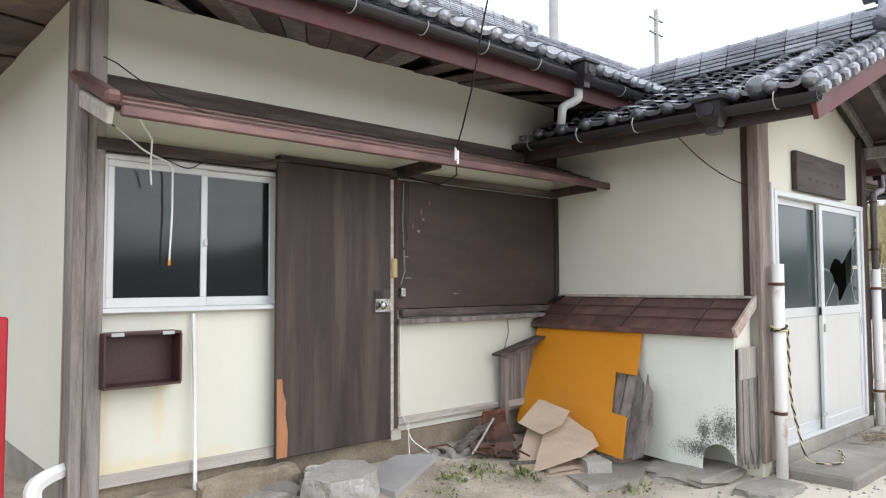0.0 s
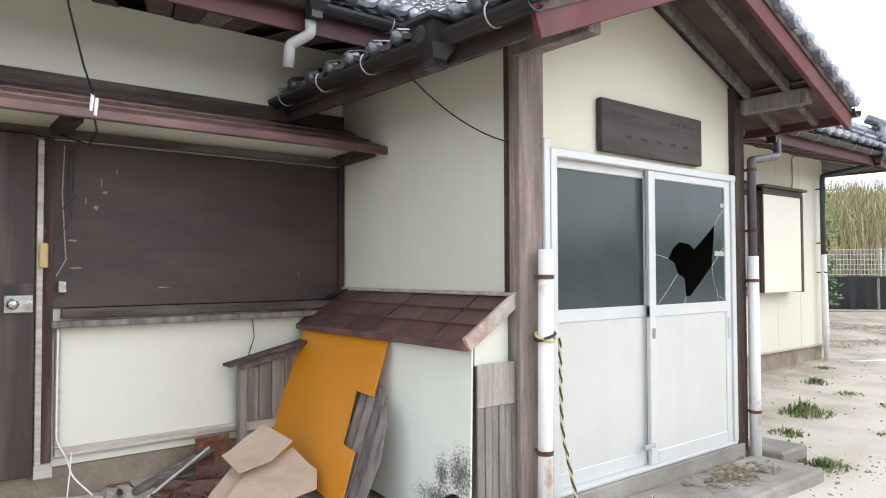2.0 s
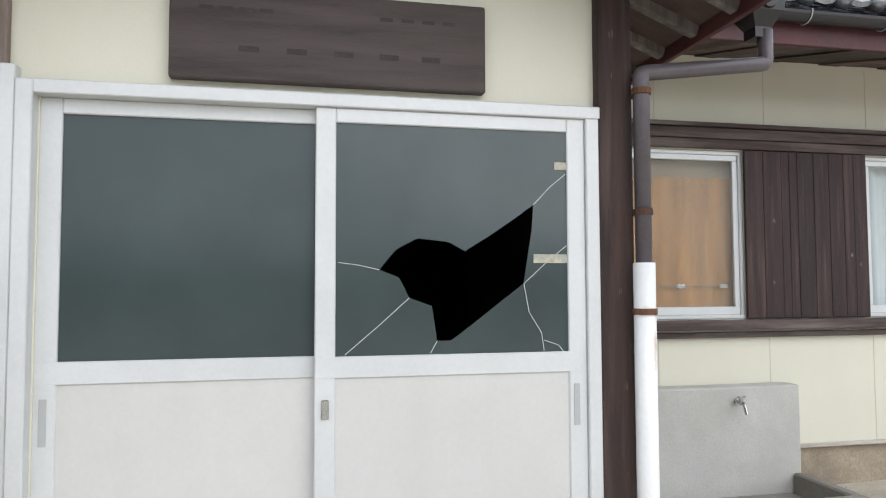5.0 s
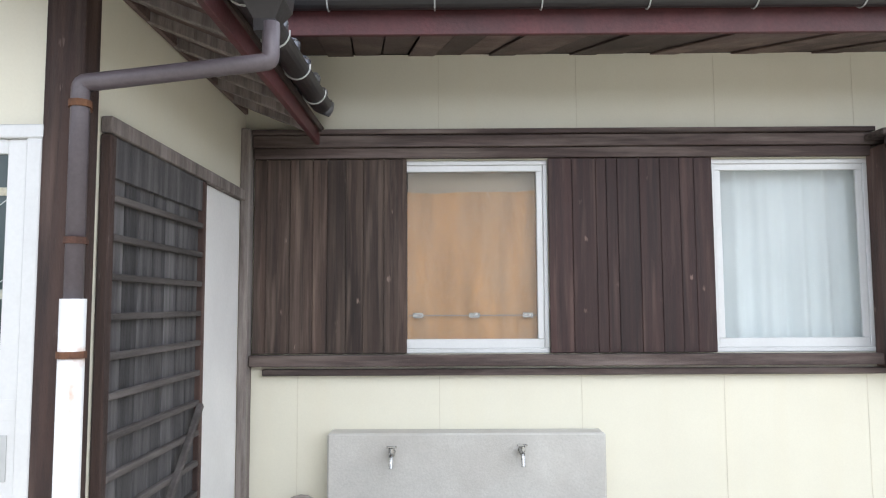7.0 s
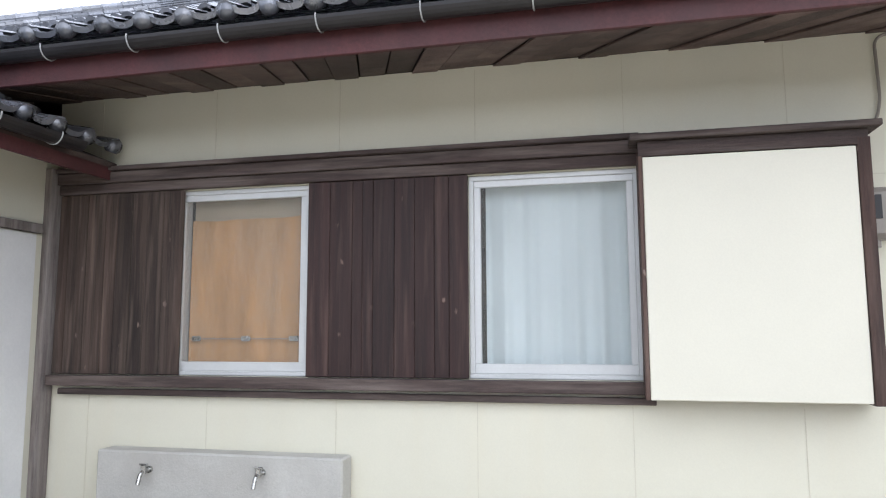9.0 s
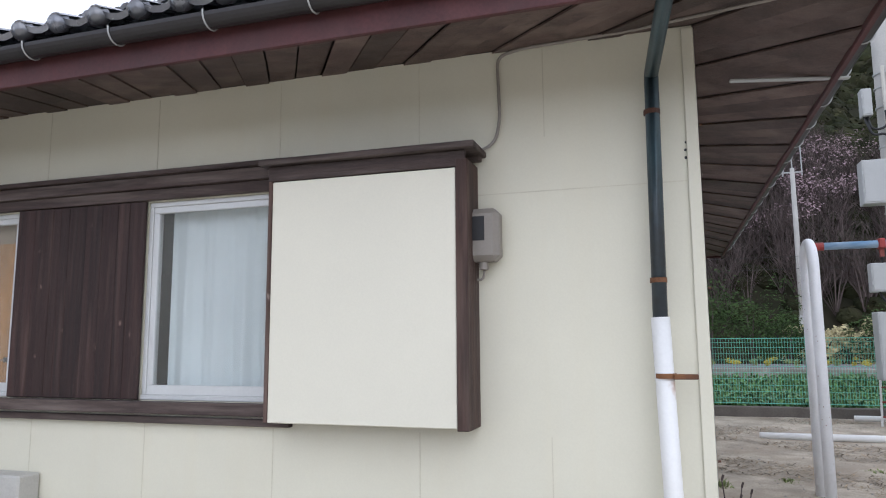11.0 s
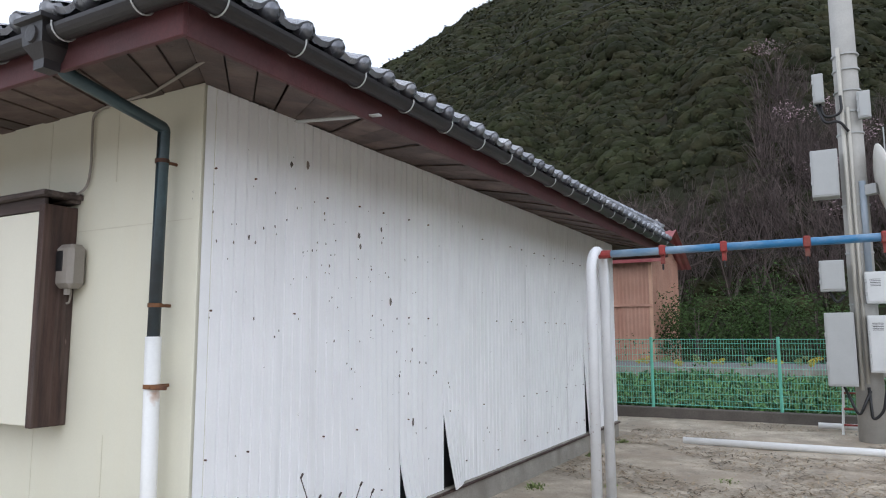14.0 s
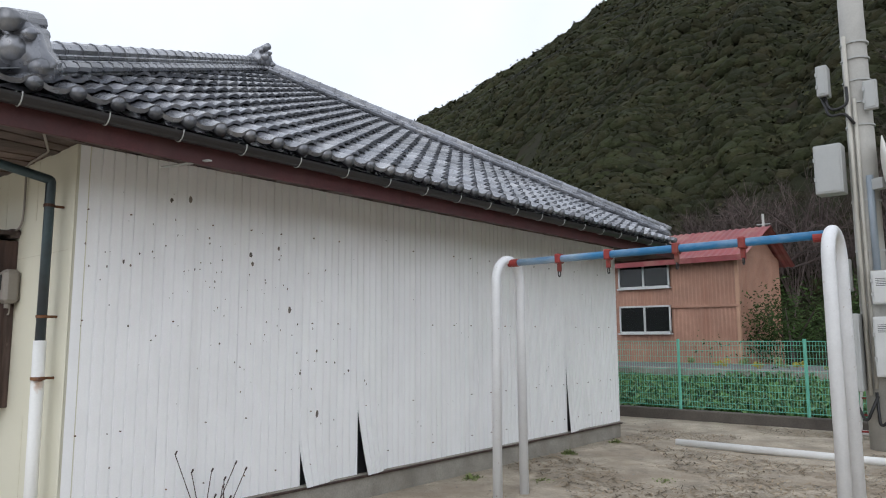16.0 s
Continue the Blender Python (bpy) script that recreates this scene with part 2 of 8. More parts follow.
CURTAIN = mat("pale_blue_white_curtain", (0.66, 0.74, 0.75), 0.9, 0.06, 2, 0.05, 80)
PAPERED = mat("tan_cardboard_sheet", (0.5, 0.27, 0.105), 0.85, 0.3, 2.2, 0.1, 40, (3.5, 1, 0.7), tint=(0.46, 0.3, 0.17), streak=((0.3, 0.2, 0.12), 9, 0.45))
GLASS_GREY = glass_mat("frosted_green_grey_glass", (0.047, 0.065, 0.064), 0.16, 0.95)
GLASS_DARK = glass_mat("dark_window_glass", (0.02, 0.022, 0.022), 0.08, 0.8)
GLASS_CLEAR = glass_mat("dusty_clear_glass", (0.42, 0.42, 0.38), 0.1, 0.12)
LEAF = mat("field_leaf", (0.07, 0.16, 0.035), 0.6, 0.35, 2, 0.1, 20, island=0.5)
GRASS = mat("yellowish_grass", (0.2, 0.245, 0.085), 0.8, 0.3, 2, 0.1, 20, island=0.5)
SHRUB = mat("dark_shrub_leaf", (0.04, 0.07, 0.02), 0.8, 0.35, 2, 0.1, 20, island=0.6, spec=0.15)
FOREST = mat("evergreen_forest_crown", (0.024, 0.028, 0.012), 0.9, 0.5, 0.07, 0.6, 1.6, tint=(0.033, 0.03, 0.0145), island=0.3, bump_dist=0.5, spec=0.15)
BARE = mat("bare_grey_brown_twigs", (0.105, 0.083, 0.077), 0.9, 0.3, 0.2, 0.3, 2, island=0.5, spec=0.1)
BLOSSOM = mat("pale_pink_blossom", (0.34, 0.24, 0.26), 0.8, 0.25, 0.4, 0.3, 3, island=0.4)
HILLSOIL = mat("hill_undergrowth", (0.024, 0.026, 0.014), 0.95, 0.4, 0.05, 0.3, 1.0, tint=(0.03, 0.025, 0.017), spec=0.1)
DRYGRASS = mat("dry_bamboo_grass", (0.42, 0.37, 0.2), 0.85, 0.3, 0.4, 0.3, 4, island=0.5)
ASPHALT = mat("asphalt_road", (0.16, 0.16, 0.16), 0.9, 0.2, 1, 0.3, 60)
ROPE_Y, ROPE_K = mat("pale_rope", (0.6, 0.52, 0.28), 0.8, 0.2, 30), mat("dark_rope", (0.04, 0.04, 0.04), 0.8, 0.2, 30)


def stain(m, colour, places, grain, lo=0.45, hi=0.6):
    """Adds blotches of dirt, or of pale light-bouncing sand, at places (x, y, z, rx, ry, rz) in the object's metres."""
    n, l = m.node_tree.nodes, m.node_tree.links
    sock = n["Principled BSDF"].inputs["Base Color"]
    src = sock.links[0].from_socket
    tc = n.new("ShaderNodeTexCoord")
    ns = n.new("ShaderNodeTexNoise")
    ns.inputs["Scale"].default_value, ns.inputs["Detail"].default_value = grain, 6
    l.new(tc.outputs["Object"], ns.inputs["Vector"])
    for x, y, z, rx, ry, rz in places:
        mp = n.new("ShaderNodeMapping")
        mp.inputs["Location"].default_value = (-x / rx, -y / ry, -z / rz)
        mp.inputs["Scale"].default_value = (1 / rx, 1 / ry, 1 / rz)
        ln = n.new("ShaderNodeVectorMath")
        ln.operation = "LENGTH"
        l.new(tc.outputs["Object"], mp.inputs["Vector"])
        l.new(mp.outputs[0], ln.inputs[0])
        add = n.new("ShaderNodeMath")
        add.operation = "MULTIPLY_ADD"
        add.inputs[1].default_value = -0.35
        l.new(ln.outputs["Value"], add.inputs[0])
        l.new(ns.outputs["Fac"], add.inputs[2])
        r = n.new("ShaderNodeMapRange")
        r.inputs["From Min"].default_value, r.inputs["From Max"].default_value = lo - 0.3, hi - 0.3
        l.new(add.outputs[0], r.inputs["Value"])
        x_ = n.new("ShaderNodeMix")
        x_.data_type = "RGBA"
        l.new(r.outputs[0], x_.inputs["Factor"])
        l.new(src, x_.inputs["A"])
        x_.inputs["B"].default_value = (*colour, 1)
        src = x_.outputs["Result"]
    l.new(src, sock)


stain(MOULD, (0.13, 0.13, 0.12), [(-0.17, -0.78, 0.29, 0.4, 0.11, 0.14), (-0.17, -0.62, 0.26, 0.4, 0.06, 0.11), (-0.17, -0.6, 0.12, 0.4, 0.22, 0.07)], 80, 0.38, 0.72)
# Pale front sand, also to bounce light upward; the last patch is unseen.
stain(DIRT, (0.66, 0.6, 0.5), [(14.0, -1.0, 0.0, 8.0, 4.6, 3.0), (8.5, 1.2, 0.0, 5.0, 1.6, 3.0), (2.5, -1.0, 0.0, 6.0, 2.6, 3.0)], 1.3, 0.2, 0.7)
stain(CREAM_PALE, (0.7, 0.6, 0.36), [(1.30, 4.38, 0.75, 0.04, 0.4, 0.4), (1.62, 4.38, 0.83, 0.04, 0.4, 0.2), (1.5, 4.38, 0.42, 0.5, 0.4, 0.05)], 9, 0.3, 0.95)


PIPE_RUST = mat("rust_stained_pvc", (0.8, 0.8, 0.78), 0.4, 0.06, 3, 0.03, 60)
stain(PIPE_RUST, (0.42, 0.2, 0.07), [(0.0, 0.0, 1.43, 0.06, 0.06, 0.07), (0.0, -0.03, 0.36, 0.03, 0.03, 0.2), (0.02, -0.02, 1.3, 0.015, 0.05, 0.16), (0.0, 0.0, 0.5, 0.06, 0.06, 0.04)], 14, 0.5, 0.9)


# ---------------------------------------------------------------- building helpers
ORIGIN = {}


def thing(name, label, category, base=(0, 0, 0), group="", kind=""):
    ob = new(name)
    ob.location = base
    ORIGIN[ob.name] = Vector(base)
    return tagged(ob, label, category, group, kind)


def part(name, bm, material, parent, label="", smooth=False):
    """Links bm, given in world metres, as one mesh under parent."""
    base = ORIGIN.get(parent.name, Vector((0, 0, 0)))
    me = bpy.data.meshes.new(name)
    bmesh.ops.translate(bm, verts=bm.verts, vec=-base)
    bmesh.ops.recalc_face_normals(bm, faces=bm.faces)
    bm.to_mesh(me)
    bm.free()
    if smooth:
        me.shade_smooth()
    me.materials.append(material)
    ob = new(name, me)
    ob.parent = parent
    ORIGIN[ob.name] = base
    return tagged(ob, label)


def thicken(bm, geom, thickness):
    bm.normal_update()
    return bmesh.ops.solidify(bm, geom=geom, thickness=thickness)


def solid(name, bm, material, label, category, kind="", group="", smooth=False):
    """A top-level thing that is one mesh, with its origin at the base."""
    lo = Vector([min(v.co[i] for v in bm.verts) for i in range(3)])
    hi = Vector([max(v.co[i] for v in bm.verts) for i in range(3)])
    base = Vector(((lo.x + hi.x) / 2, (lo.y + hi.y) / 2, lo.z))
    bmesh.ops.translate(bm, verts=bm.verts, vec=-base)
    bmesh.ops.recalc_face_normals(bm, faces=bm.faces)
    me = bpy.data.meshes.new(name)
    bm.to_mesh(me)
    bm.free()
    if smooth:
        me.shade_smooth()
    me.materials.append(material)
    ob = new(name, me)
    ob.location = base
    ORIGIN[ob.name] = base
    return tagged(ob, label, category, group, kind)


def raw(name, verts, faces, material, parent=None, smooth=False):
    """A mesh from generated vertices and faces, in world metres."""
    me = bpy.data.meshes.new(name)
    me.from_pydata([tuple(v) for v in verts], [], faces)
    me.update()
    if smooth:
        me.shade_smooth()
    me.materials.append(material)
    ob = new(name, me)
    if parent:
        ob.parent = parent
        ob.location = -ORIGIN.get(parent.name, Vector((0, 0, 0)))
    return ob


def box(x0, x1, y0, y1, z0, z1, bevel=0.004, bm=None):
    bm = bm or bmesh.new()
    vs = bmesh.ops.create_cube(bm, size=1)["verts"]
    bmesh.ops.scale(bm, verts=vs, vec=(abs(x1 - x0), abs(y1 - y0), abs(z1 - z0)))
    bmesh.ops.translate(bm, verts=vs, vec=((x0 + x1) / 2, (y0 + y1) / 2, (z0 + z1) / 2))
    if bevel:
        es = list({e for v in vs for e in v.link_edges})
        bmesh.ops.bevel(bm, geom=es, offset=min(bevel, 0.3 * min(abs(x1 - x0), abs(y1 - y0), abs(z1 - z0))), segments=1, affect="EDGES")
    return bm


def beam(p, q, w, h, bm=None, bevel=0.004, up=(0, 0, 1)):
    """A bar of section w by h from p to q."""
    bm = bm or bmesh.new()
    p, q = Vector(p), Vector(q)
    d = q - p
    z = d.normalized()
    x = Vector(up).cross(z)
    if x.length < 1e-4:
        x = Vector((1, 0, 0))
    x.normalize()
    y = z.cross(x)
    m = Matrix((x, y, z)).transposed().to_4x4()
    m.translation = (p + q) / 2
    vs = bmesh.ops.create_cube(bm, size=1)["verts"]
    bmesh.ops.scale(bm, verts=vs, vec=(w, h, d.length))
    if bevel:
        es = list({e for v in vs for e in v.link_edges})
        vs = list({v for f in bmesh.ops.bevel(bm, geom=es, offset=min(bevel, 0.3 * min(w, h)), segments=1, affect="EDGES")["faces"] for v in f.verts} | {v for v in vs if v.is_valid})
    bmesh.ops.transform(bm, matrix=m, verts=vs)
    return bm


def tube(points, r, n=10, bm=None, cap=True, radii=None):
    """A round tube through points."""
    bm = bm or bmesh.new()
    pts = [Vector(p) for p in points]
    rings = []
    side = None
    for i, p in enumerate(pts):
        a, b = pts[max(i - 1, 0)], pts[min(i + 1, len(pts) - 1)]
        d = (b - a).normalized()
        if side is None:
            side = d.orthogonal().normalized()
        side = (side - d * side.dot(d)).normalized()
        up = d.cross(side)
        rr = radii[i] if radii else r
        rings.append([bm.verts.new(p + rr * (math.cos(2 * math.pi * k / n) * side + math.sin(2 * math.pi * k / n) * up)) for k in range(n)])
    for a, b in zip(rings, rings[1:]):
        for k in range(n):
            bm.faces.new((a[k], a[(k + 1) % n], b[(k + 1) % n], b[k]))
    if cap:
        bm.faces.new(rings[0][::-1])
        bm.faces.new(rings[-1])
    return bm


def rounded(points, r, n=6):
    """Points of a polyline with its corners rounded."""
    pts = [Vector(p) for p in points]
    out = [pts[0]]
    for a, b, c in zip(pts, pts[1:], pts[2:]):
        u, v = (a - b), (c - b)
        k = min(r, u.length * 0.49, v.length * 0.49)
        p, q = b + u.normalized() * k, b + v.normalized() * k
        for i in range(n + 1):
            t = i / n
            out.append((1 - t) ** 2 * p + 2 * t * (1 - t) * b + t * t * q)
    return out + [pts[-1]]


def sag(p, q, drop, n=10):
    p, q = Vector(p), Vector(q)
    return [p.lerp(q, i / n) - Vector((0, 0, drop * 4 * (i / n) * (1 - i / n))) for i in range(n + 1)]


def wall_x(name, x0, x1, z0, z1, y, thick, holes, material, label):
    """A wall along x with its outer face at y, with rectangular holes (x0, x1, z0, z1)."""
    root = thing(name, label, "wall", kind="structure")
    xs = sorted({x0, x1, *[h[0] for h in holes], *[h[1] for h in holes]})
    zs = sorted({z0, z1, *[h[2] for h in holes], *[h[3] for h in holes]})
    verts, faces, idx = [], [], {}

    def v(i, j, k):
        if (i, j, k) not in idx:
            idx[i, j, k] = len(verts)
            verts.append((xs[i], y + k * thick, zs[j]))
        return idx[i, j, k]

    def full(i, j):
        if not (0 <= i < len(xs) - 1 and 0 <= j < len(zs) - 1):
            return False
        cx, cz = (xs[i] + xs[i + 1]) / 2, (zs[j] + zs[j + 1]) / 2
        return not any(h[0] < cx < h[1] and h[2] < cz < h[3] for h in holes)

    for i in range(len(xs) - 1):
        for j in range(len(zs) - 1):
            if full(i, j):
                faces.append((v(i, j, 0), v(i + 1, j, 0), v(i + 1, j + 1, 0), v(i, j + 1, 0)))
                faces.append((v(i, j, 1), v(i, j + 1, 1), v(i + 1, j + 1, 1), v(i + 1, j, 1)))
                if not full(i - 1, j):
                    faces.append((v(i, j, 0), v(i, j + 1, 0), v(i, j + 1, 1), v(i, j, 1)))
                if not full(i + 1, j):
                    faces.append((v(i + 1, j, 0), v(i + 1, j, 1), v(i + 1, j + 1, 1), v(i + 1, j + 1, 0)))
                if not full(i, j - 1):
                    faces.append((v(i, j, 0), v(i, j, 1), v(i + 1, j, 1), v(i + 1, j, 0)))
                if not full(i, j + 1):
                    faces.append((v(i, j + 1, 0), v(i + 1, j + 1, 0), v(i + 1, j + 1, 1), v(i, j + 1, 1)))
    raw("wall_panel", verts, faces, material, root)
    return root


def clump(rng, c, r, n, leaf, squash=1.0):
    """Vertices and faces of n small leaf blades spread through a ball round c."""
    vs, fs = [], []
    for _ in range(n):
        d = Vector((rng.gauss(0, 1), rng.gauss(0, 1), rng.gauss(0, 1))).normalized() * r * rng.uniform(0.45, 1.0) ** 0.6
        d.z *= squash
        p = Vector(c) + d
        a = Vector((rng.gauss(0, 1), rng.gauss(0, 1), rng.gauss(0, 0.6))).normalized() * leaf * rng.uniform(0.6, 1.3)
        b = a.orthogonal().normalized() * a.length * 0.45
        k = len(vs)
        vs += [p - a, p + b, p + a, p - b]
        fs.append((k, k + 1, k + 2, k + 3))
    return vs, fs


def extend(vs, fs, more):
    k = len(vs)
    vs += more[0]
    fs += [tuple(i + k for i in f) for f in more[1]]


def smooth01(a, b, x):
    t = min(1, max(0, (x - a) / (b - a)))
    return t * t * (3 - 2 * t)


def ground_z(x, y):
    """Height of the yard: slightly higher at the far end and against the old wall."""
    z = 0.11 * smooth01(9, 15, x) + 0.06 * smooth01(13, 16, y)
    z += 0.13 * smooth01(2.6, 4.3, y) * (1 - smooth01(4.6, 6.0, x))
    return z + 0.018 * noise.noise(Vector((x * 0.7, y * 0.7, 0))) + 0.008 * noise.noise(Vector((x * 3, y * 3, 2)))


# ---------------------------------------------------------------- ground
def axis_steps(lo, hi, fine_lo, fine_hi, step):
    vals, v, s = [], fine_lo, step
    while v < fine_hi:
        vals.append(v)
        v += step
    s, v = step, fine_hi
    while v < hi:
        vals.append(v)
        s *= 1.35
        v += s
    s, v = step, fine_lo
    while v > lo:
        s *= 1.35
        v -= s
        vals.append(v)
    return sorted(vals) + [hi]


gx, gy = axis_steps(-900, 900, -2, 23, 0.16), axis_steps(-900, 900, -3, 17, 0.16)
gv = [(x, y, ground_z(x, y)) for y in gy for x in gx]
gf = [(j * len(gx) + i, j * len(gx) + i + 1, (j + 1) * len(gx) + i + 1, (j + 1) * len(gx) + i) for j in range(len(gy) - 1) for i in range(len(gx) - 1)]
ground = raw("ground", gv, gf, DIRT, smooth=True)
tagged(ground, "dry sandy yard with gravel, straw and sparse grass", "ground", kind="structure")

# ---------------------------------------------------------------- house shell
X0, X1, Y0, Y1 = 1.15, 14.33, 4.38, 13.17
AX0, AX1, AY = 5.5, 7.92, 2.38
WT = 3.26
DOOR = (5.75, 7.80, 0.20, 2.25)
wall_left = wall_x("wall_front_left", X0, AX0, 0.34, WT, Y0, 0.12, [(1.30, 2.40, 1.34, 2.27), (3.55, 5.40, 1.30, 2.32)], CREAM_PALE, "pale cream sided front wall with weathered wood trims")
wall_wing = wall_x("wall_front_wing", AX1, X1, 0.34, WT, 4.42, 0.12, [(8.953, 9.902, 1.288, 2.547), (10.963, 11.997, 1.288, 2.547)], CREAM, "cream sided front wall of the long wing")
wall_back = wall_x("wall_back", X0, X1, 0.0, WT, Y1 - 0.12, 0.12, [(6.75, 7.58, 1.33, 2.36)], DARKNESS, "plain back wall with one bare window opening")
wall_annex = wall_x("wall_annex_front", AX0, AX1, 0.0, 2.84, AY, 0.12, [DOOR], CREAM, "cream front wall over the entrance doors")
bm = bmesh.new()
for y in (AY, AY + 0.12):
    [bm.verts.new(p) for p in ((AX0, y, 2.84), (AX1, y, 2.84), (AX1, y, 2.93), (6.71, y, 3.40), (AX0, y, 2.93))]
bm.verts.ensure_lookup_table()
bm.faces.new(bm.verts[0:5])
bm.faces.new(bm.verts[5:10])
for i in range(5):
    j = (i + 1) % 5
    bm.faces.new((bm.verts[i], bm.verts[j], bm.verts[5 + j], bm.verts[5 + i]))
part("gable_panel", bm, CREAM, wall_annex)
for nm, x0, x1, y0, y1, z1, mt, lab in (
        ("wall_annex_left", AX0, AX0 + 0.1, AY + 0.12, Y0, 2.93, CREAM_PALE, "pale cream side wall of the entrance annex"),
        ("wall_annex_right", AX1 - 0.1, AX1, AY + 0.12, 4.42, 2.93, CREAM, "cream side wall of the entrance annex"),
        ("wall_side_left", X0, X0 + 0.12, Y0 + 0.12, Y1 - 0.12, WT, CREAM_PALE, "white sheet clad side wall"),
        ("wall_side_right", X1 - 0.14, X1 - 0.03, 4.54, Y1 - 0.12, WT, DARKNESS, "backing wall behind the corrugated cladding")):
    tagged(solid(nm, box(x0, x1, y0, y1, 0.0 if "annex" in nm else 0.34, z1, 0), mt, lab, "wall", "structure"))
for nm, dims in (("foundation_left", (X0 + 0.02, AX0, Y0 + 0.02, Y0 + 0.14, -0.2, 0.34)), ("foundation_wing", (AX1, X1 - 0.02, 4.44, 4.56, -0.2, 0.34)),
                 ("foundation_side", (X1 - 0.16, X1 + 0.03, 4.56, Y1, -0.2, 0.36)), ("foundation_end", (X0 + 0.02, X0 + 0.14, Y0 + 0.14, Y1, -0.2, 0.34))):
    solid(nm, box(*dims, bevel=0.012), MORTAR if "left" in nm or "wing" in nm else CONCRETE, "rough stained concrete foundation under the wall", "foundation", "structure")
# Floor and ceiling carry the room's darkness in their colour.
solid("floor", box(X0 + 0.14, X1 - 0.17, 4.57, Y1 - 0.13, 0.3, 0.4, 0), DARKNESS, "floor inside the house, coloured dark as in an unlit room", "floor", "structure")
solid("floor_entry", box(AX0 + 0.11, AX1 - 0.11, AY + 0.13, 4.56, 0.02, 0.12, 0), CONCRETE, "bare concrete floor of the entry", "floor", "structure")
solid("ceiling", box(X0 + 0.14, X1 - 0.17, Y0 + 0.13, Y1 - 0.13, 3.1, 3.2, 0), DARKNESS, "ceiling inside the house, coloured dark as in an unlit room", "ceiling", "structure")

# Added sheets: stop light leaking through the roof gaps and darken the entry.
solid("ceiling_entry", box(AX0 + 0.11, AX1 - 0.11, AY + 0.13, 4.56, 2.6, 2.66, 0), DARKNESS, "added dark sheet that blocks stray light over the entry", "ceiling", "structure")
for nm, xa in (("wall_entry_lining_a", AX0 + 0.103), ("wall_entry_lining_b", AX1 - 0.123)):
    solid(nm, box(xa, xa + 0.02, AY + 0.125, 4.56, 0.12, 2.6, 0), DARKNESS, "added dark sheet that darkens the side of the entry", "wall", "structure")

# ---------------------------------------------------------------- roofs
PITCH = 0.545
EX0, EX1, EY0, EY1, EZ = 0.38, 15.12, 3.58, 13.97, 3.34
RY = (EY0 + EY1) / 2
RZ = EZ + PITCH * (RY - EY0)
RXA, RXB = EX0 + (RY - EY0), EX1 - (RY - EY0) + 0.27
APITCH, AEX0, AEX1, AEY, AEZ, ARX = 0.41, 4.98, 8.44, 1.72, 2.80, 6.71
ARZ = AEZ + APITCH * (ARX - AEX0)
TW, TL = 0.262, 0.245
PROFILE = [(0.0, 0.006), (0.16, -0.012), (0.36, -0.018), (0.55, -0.008), (0.66, 0.018), (0.78, 0.038), (0.9, 0.04), (1.0, 0.024)]


def tile_mesh(eave=False):
    vs, fs = [], []
    drop = 0.034 if eave else 0.026
    for u, h in PROFILE:
        x = u * TW
        vs += [(x, 0, h + 0.055 - drop), (x, 0, h + 0.055), (x, 0, h + 0.055), (x, TL + 0.03, h)]
    for i in range(len(PROFILE) - 1):
        a, b = 4 * i, 4 * i + 4
        fs += [(a, b, b + 1, a + 1), (a + 2, b + 2, b + 3, a + 3)]
    if eave:
        # round end knob under the hump of an eave tile
        k = len(vs)
        cx, cz, rr = 0.84 * TW, 0.035, 0.05
        ring = [(cx + rr * math.cos(a), -0.02, cz + rr * math.sin(a)) for a in [2 * math.pi * i / 10 for i in range(10)]]
        back = [(x, 0.05, z) for x, _, z in ring]
        vs += ring + back + [(cx, -0.035, cz)]
        for i in range(10):
            j = (i + 1) % 10
            fs += [(k + i, k + j, k + 10 + j, k + 10 + i), (k + j, k + i, k + 20)]
    return vs, fs


def shared_tile(name, eave):
    vs, fs = tile_mesh(eave)
    me = bpy.data.meshes.new(name)
    me.from_pydata(vs, [], fs)
    me.materials.append(TILE)
    me.shade_smooth()
    return me


TILE_ME, EAVE_ME = shared_tile("roof_tile", False), shared_tile("eave_tile", True)


def tile_face(root, origin, along, up, span, rows, single):
    """Rows of overlapping tiles on one slope. span(s): the stretch along the eave at slope distance s.
    single(p): whether the tile at p is an object of its own."""
    along, up = Vector(along).normalized(), Vector(up).normalized()
    nrm = along.cross(up)
    vs, fs = [], []
    rng = random.Random(5)
    for j in range(rows):
        s = j * TL
        a, b = span(s + TL * 0.5)
        i0, i1 = math.floor(a / TW + 0.35), math.ceil(b / TW - 0.35)
        for i in range(i0, i1):
            p = Vector(origin) + along * (i * TW) + up * (s + rng.uniform(-0.004, 0.004)) + nrm * rng.uniform(0, 0.006)
            m = Matrix((along, up, nrm)).transposed().to_4x4()
            m.translation = p
            m = m @ Matrix.Rotation(rng.uniform(-0.012, 0.012), 4, "Z")
            if single(p):
                ob = new("roof_tile", EAVE_ME if j == 0 else TILE_ME)
                ob.matrix_basis = m
                ob.parent = root
            else:
                src = tile_mesh(j == 0)
                k = len(vs)
                vs += [m @ Vector(v) for v in src[0]]
                fs += [tuple(q + k for q in f) for f in src[1]]
    if vs:
        ob = raw("tile_rows", vs, fs, TILE, root, smooth=True)
        tagged(ob, kind="stuff")


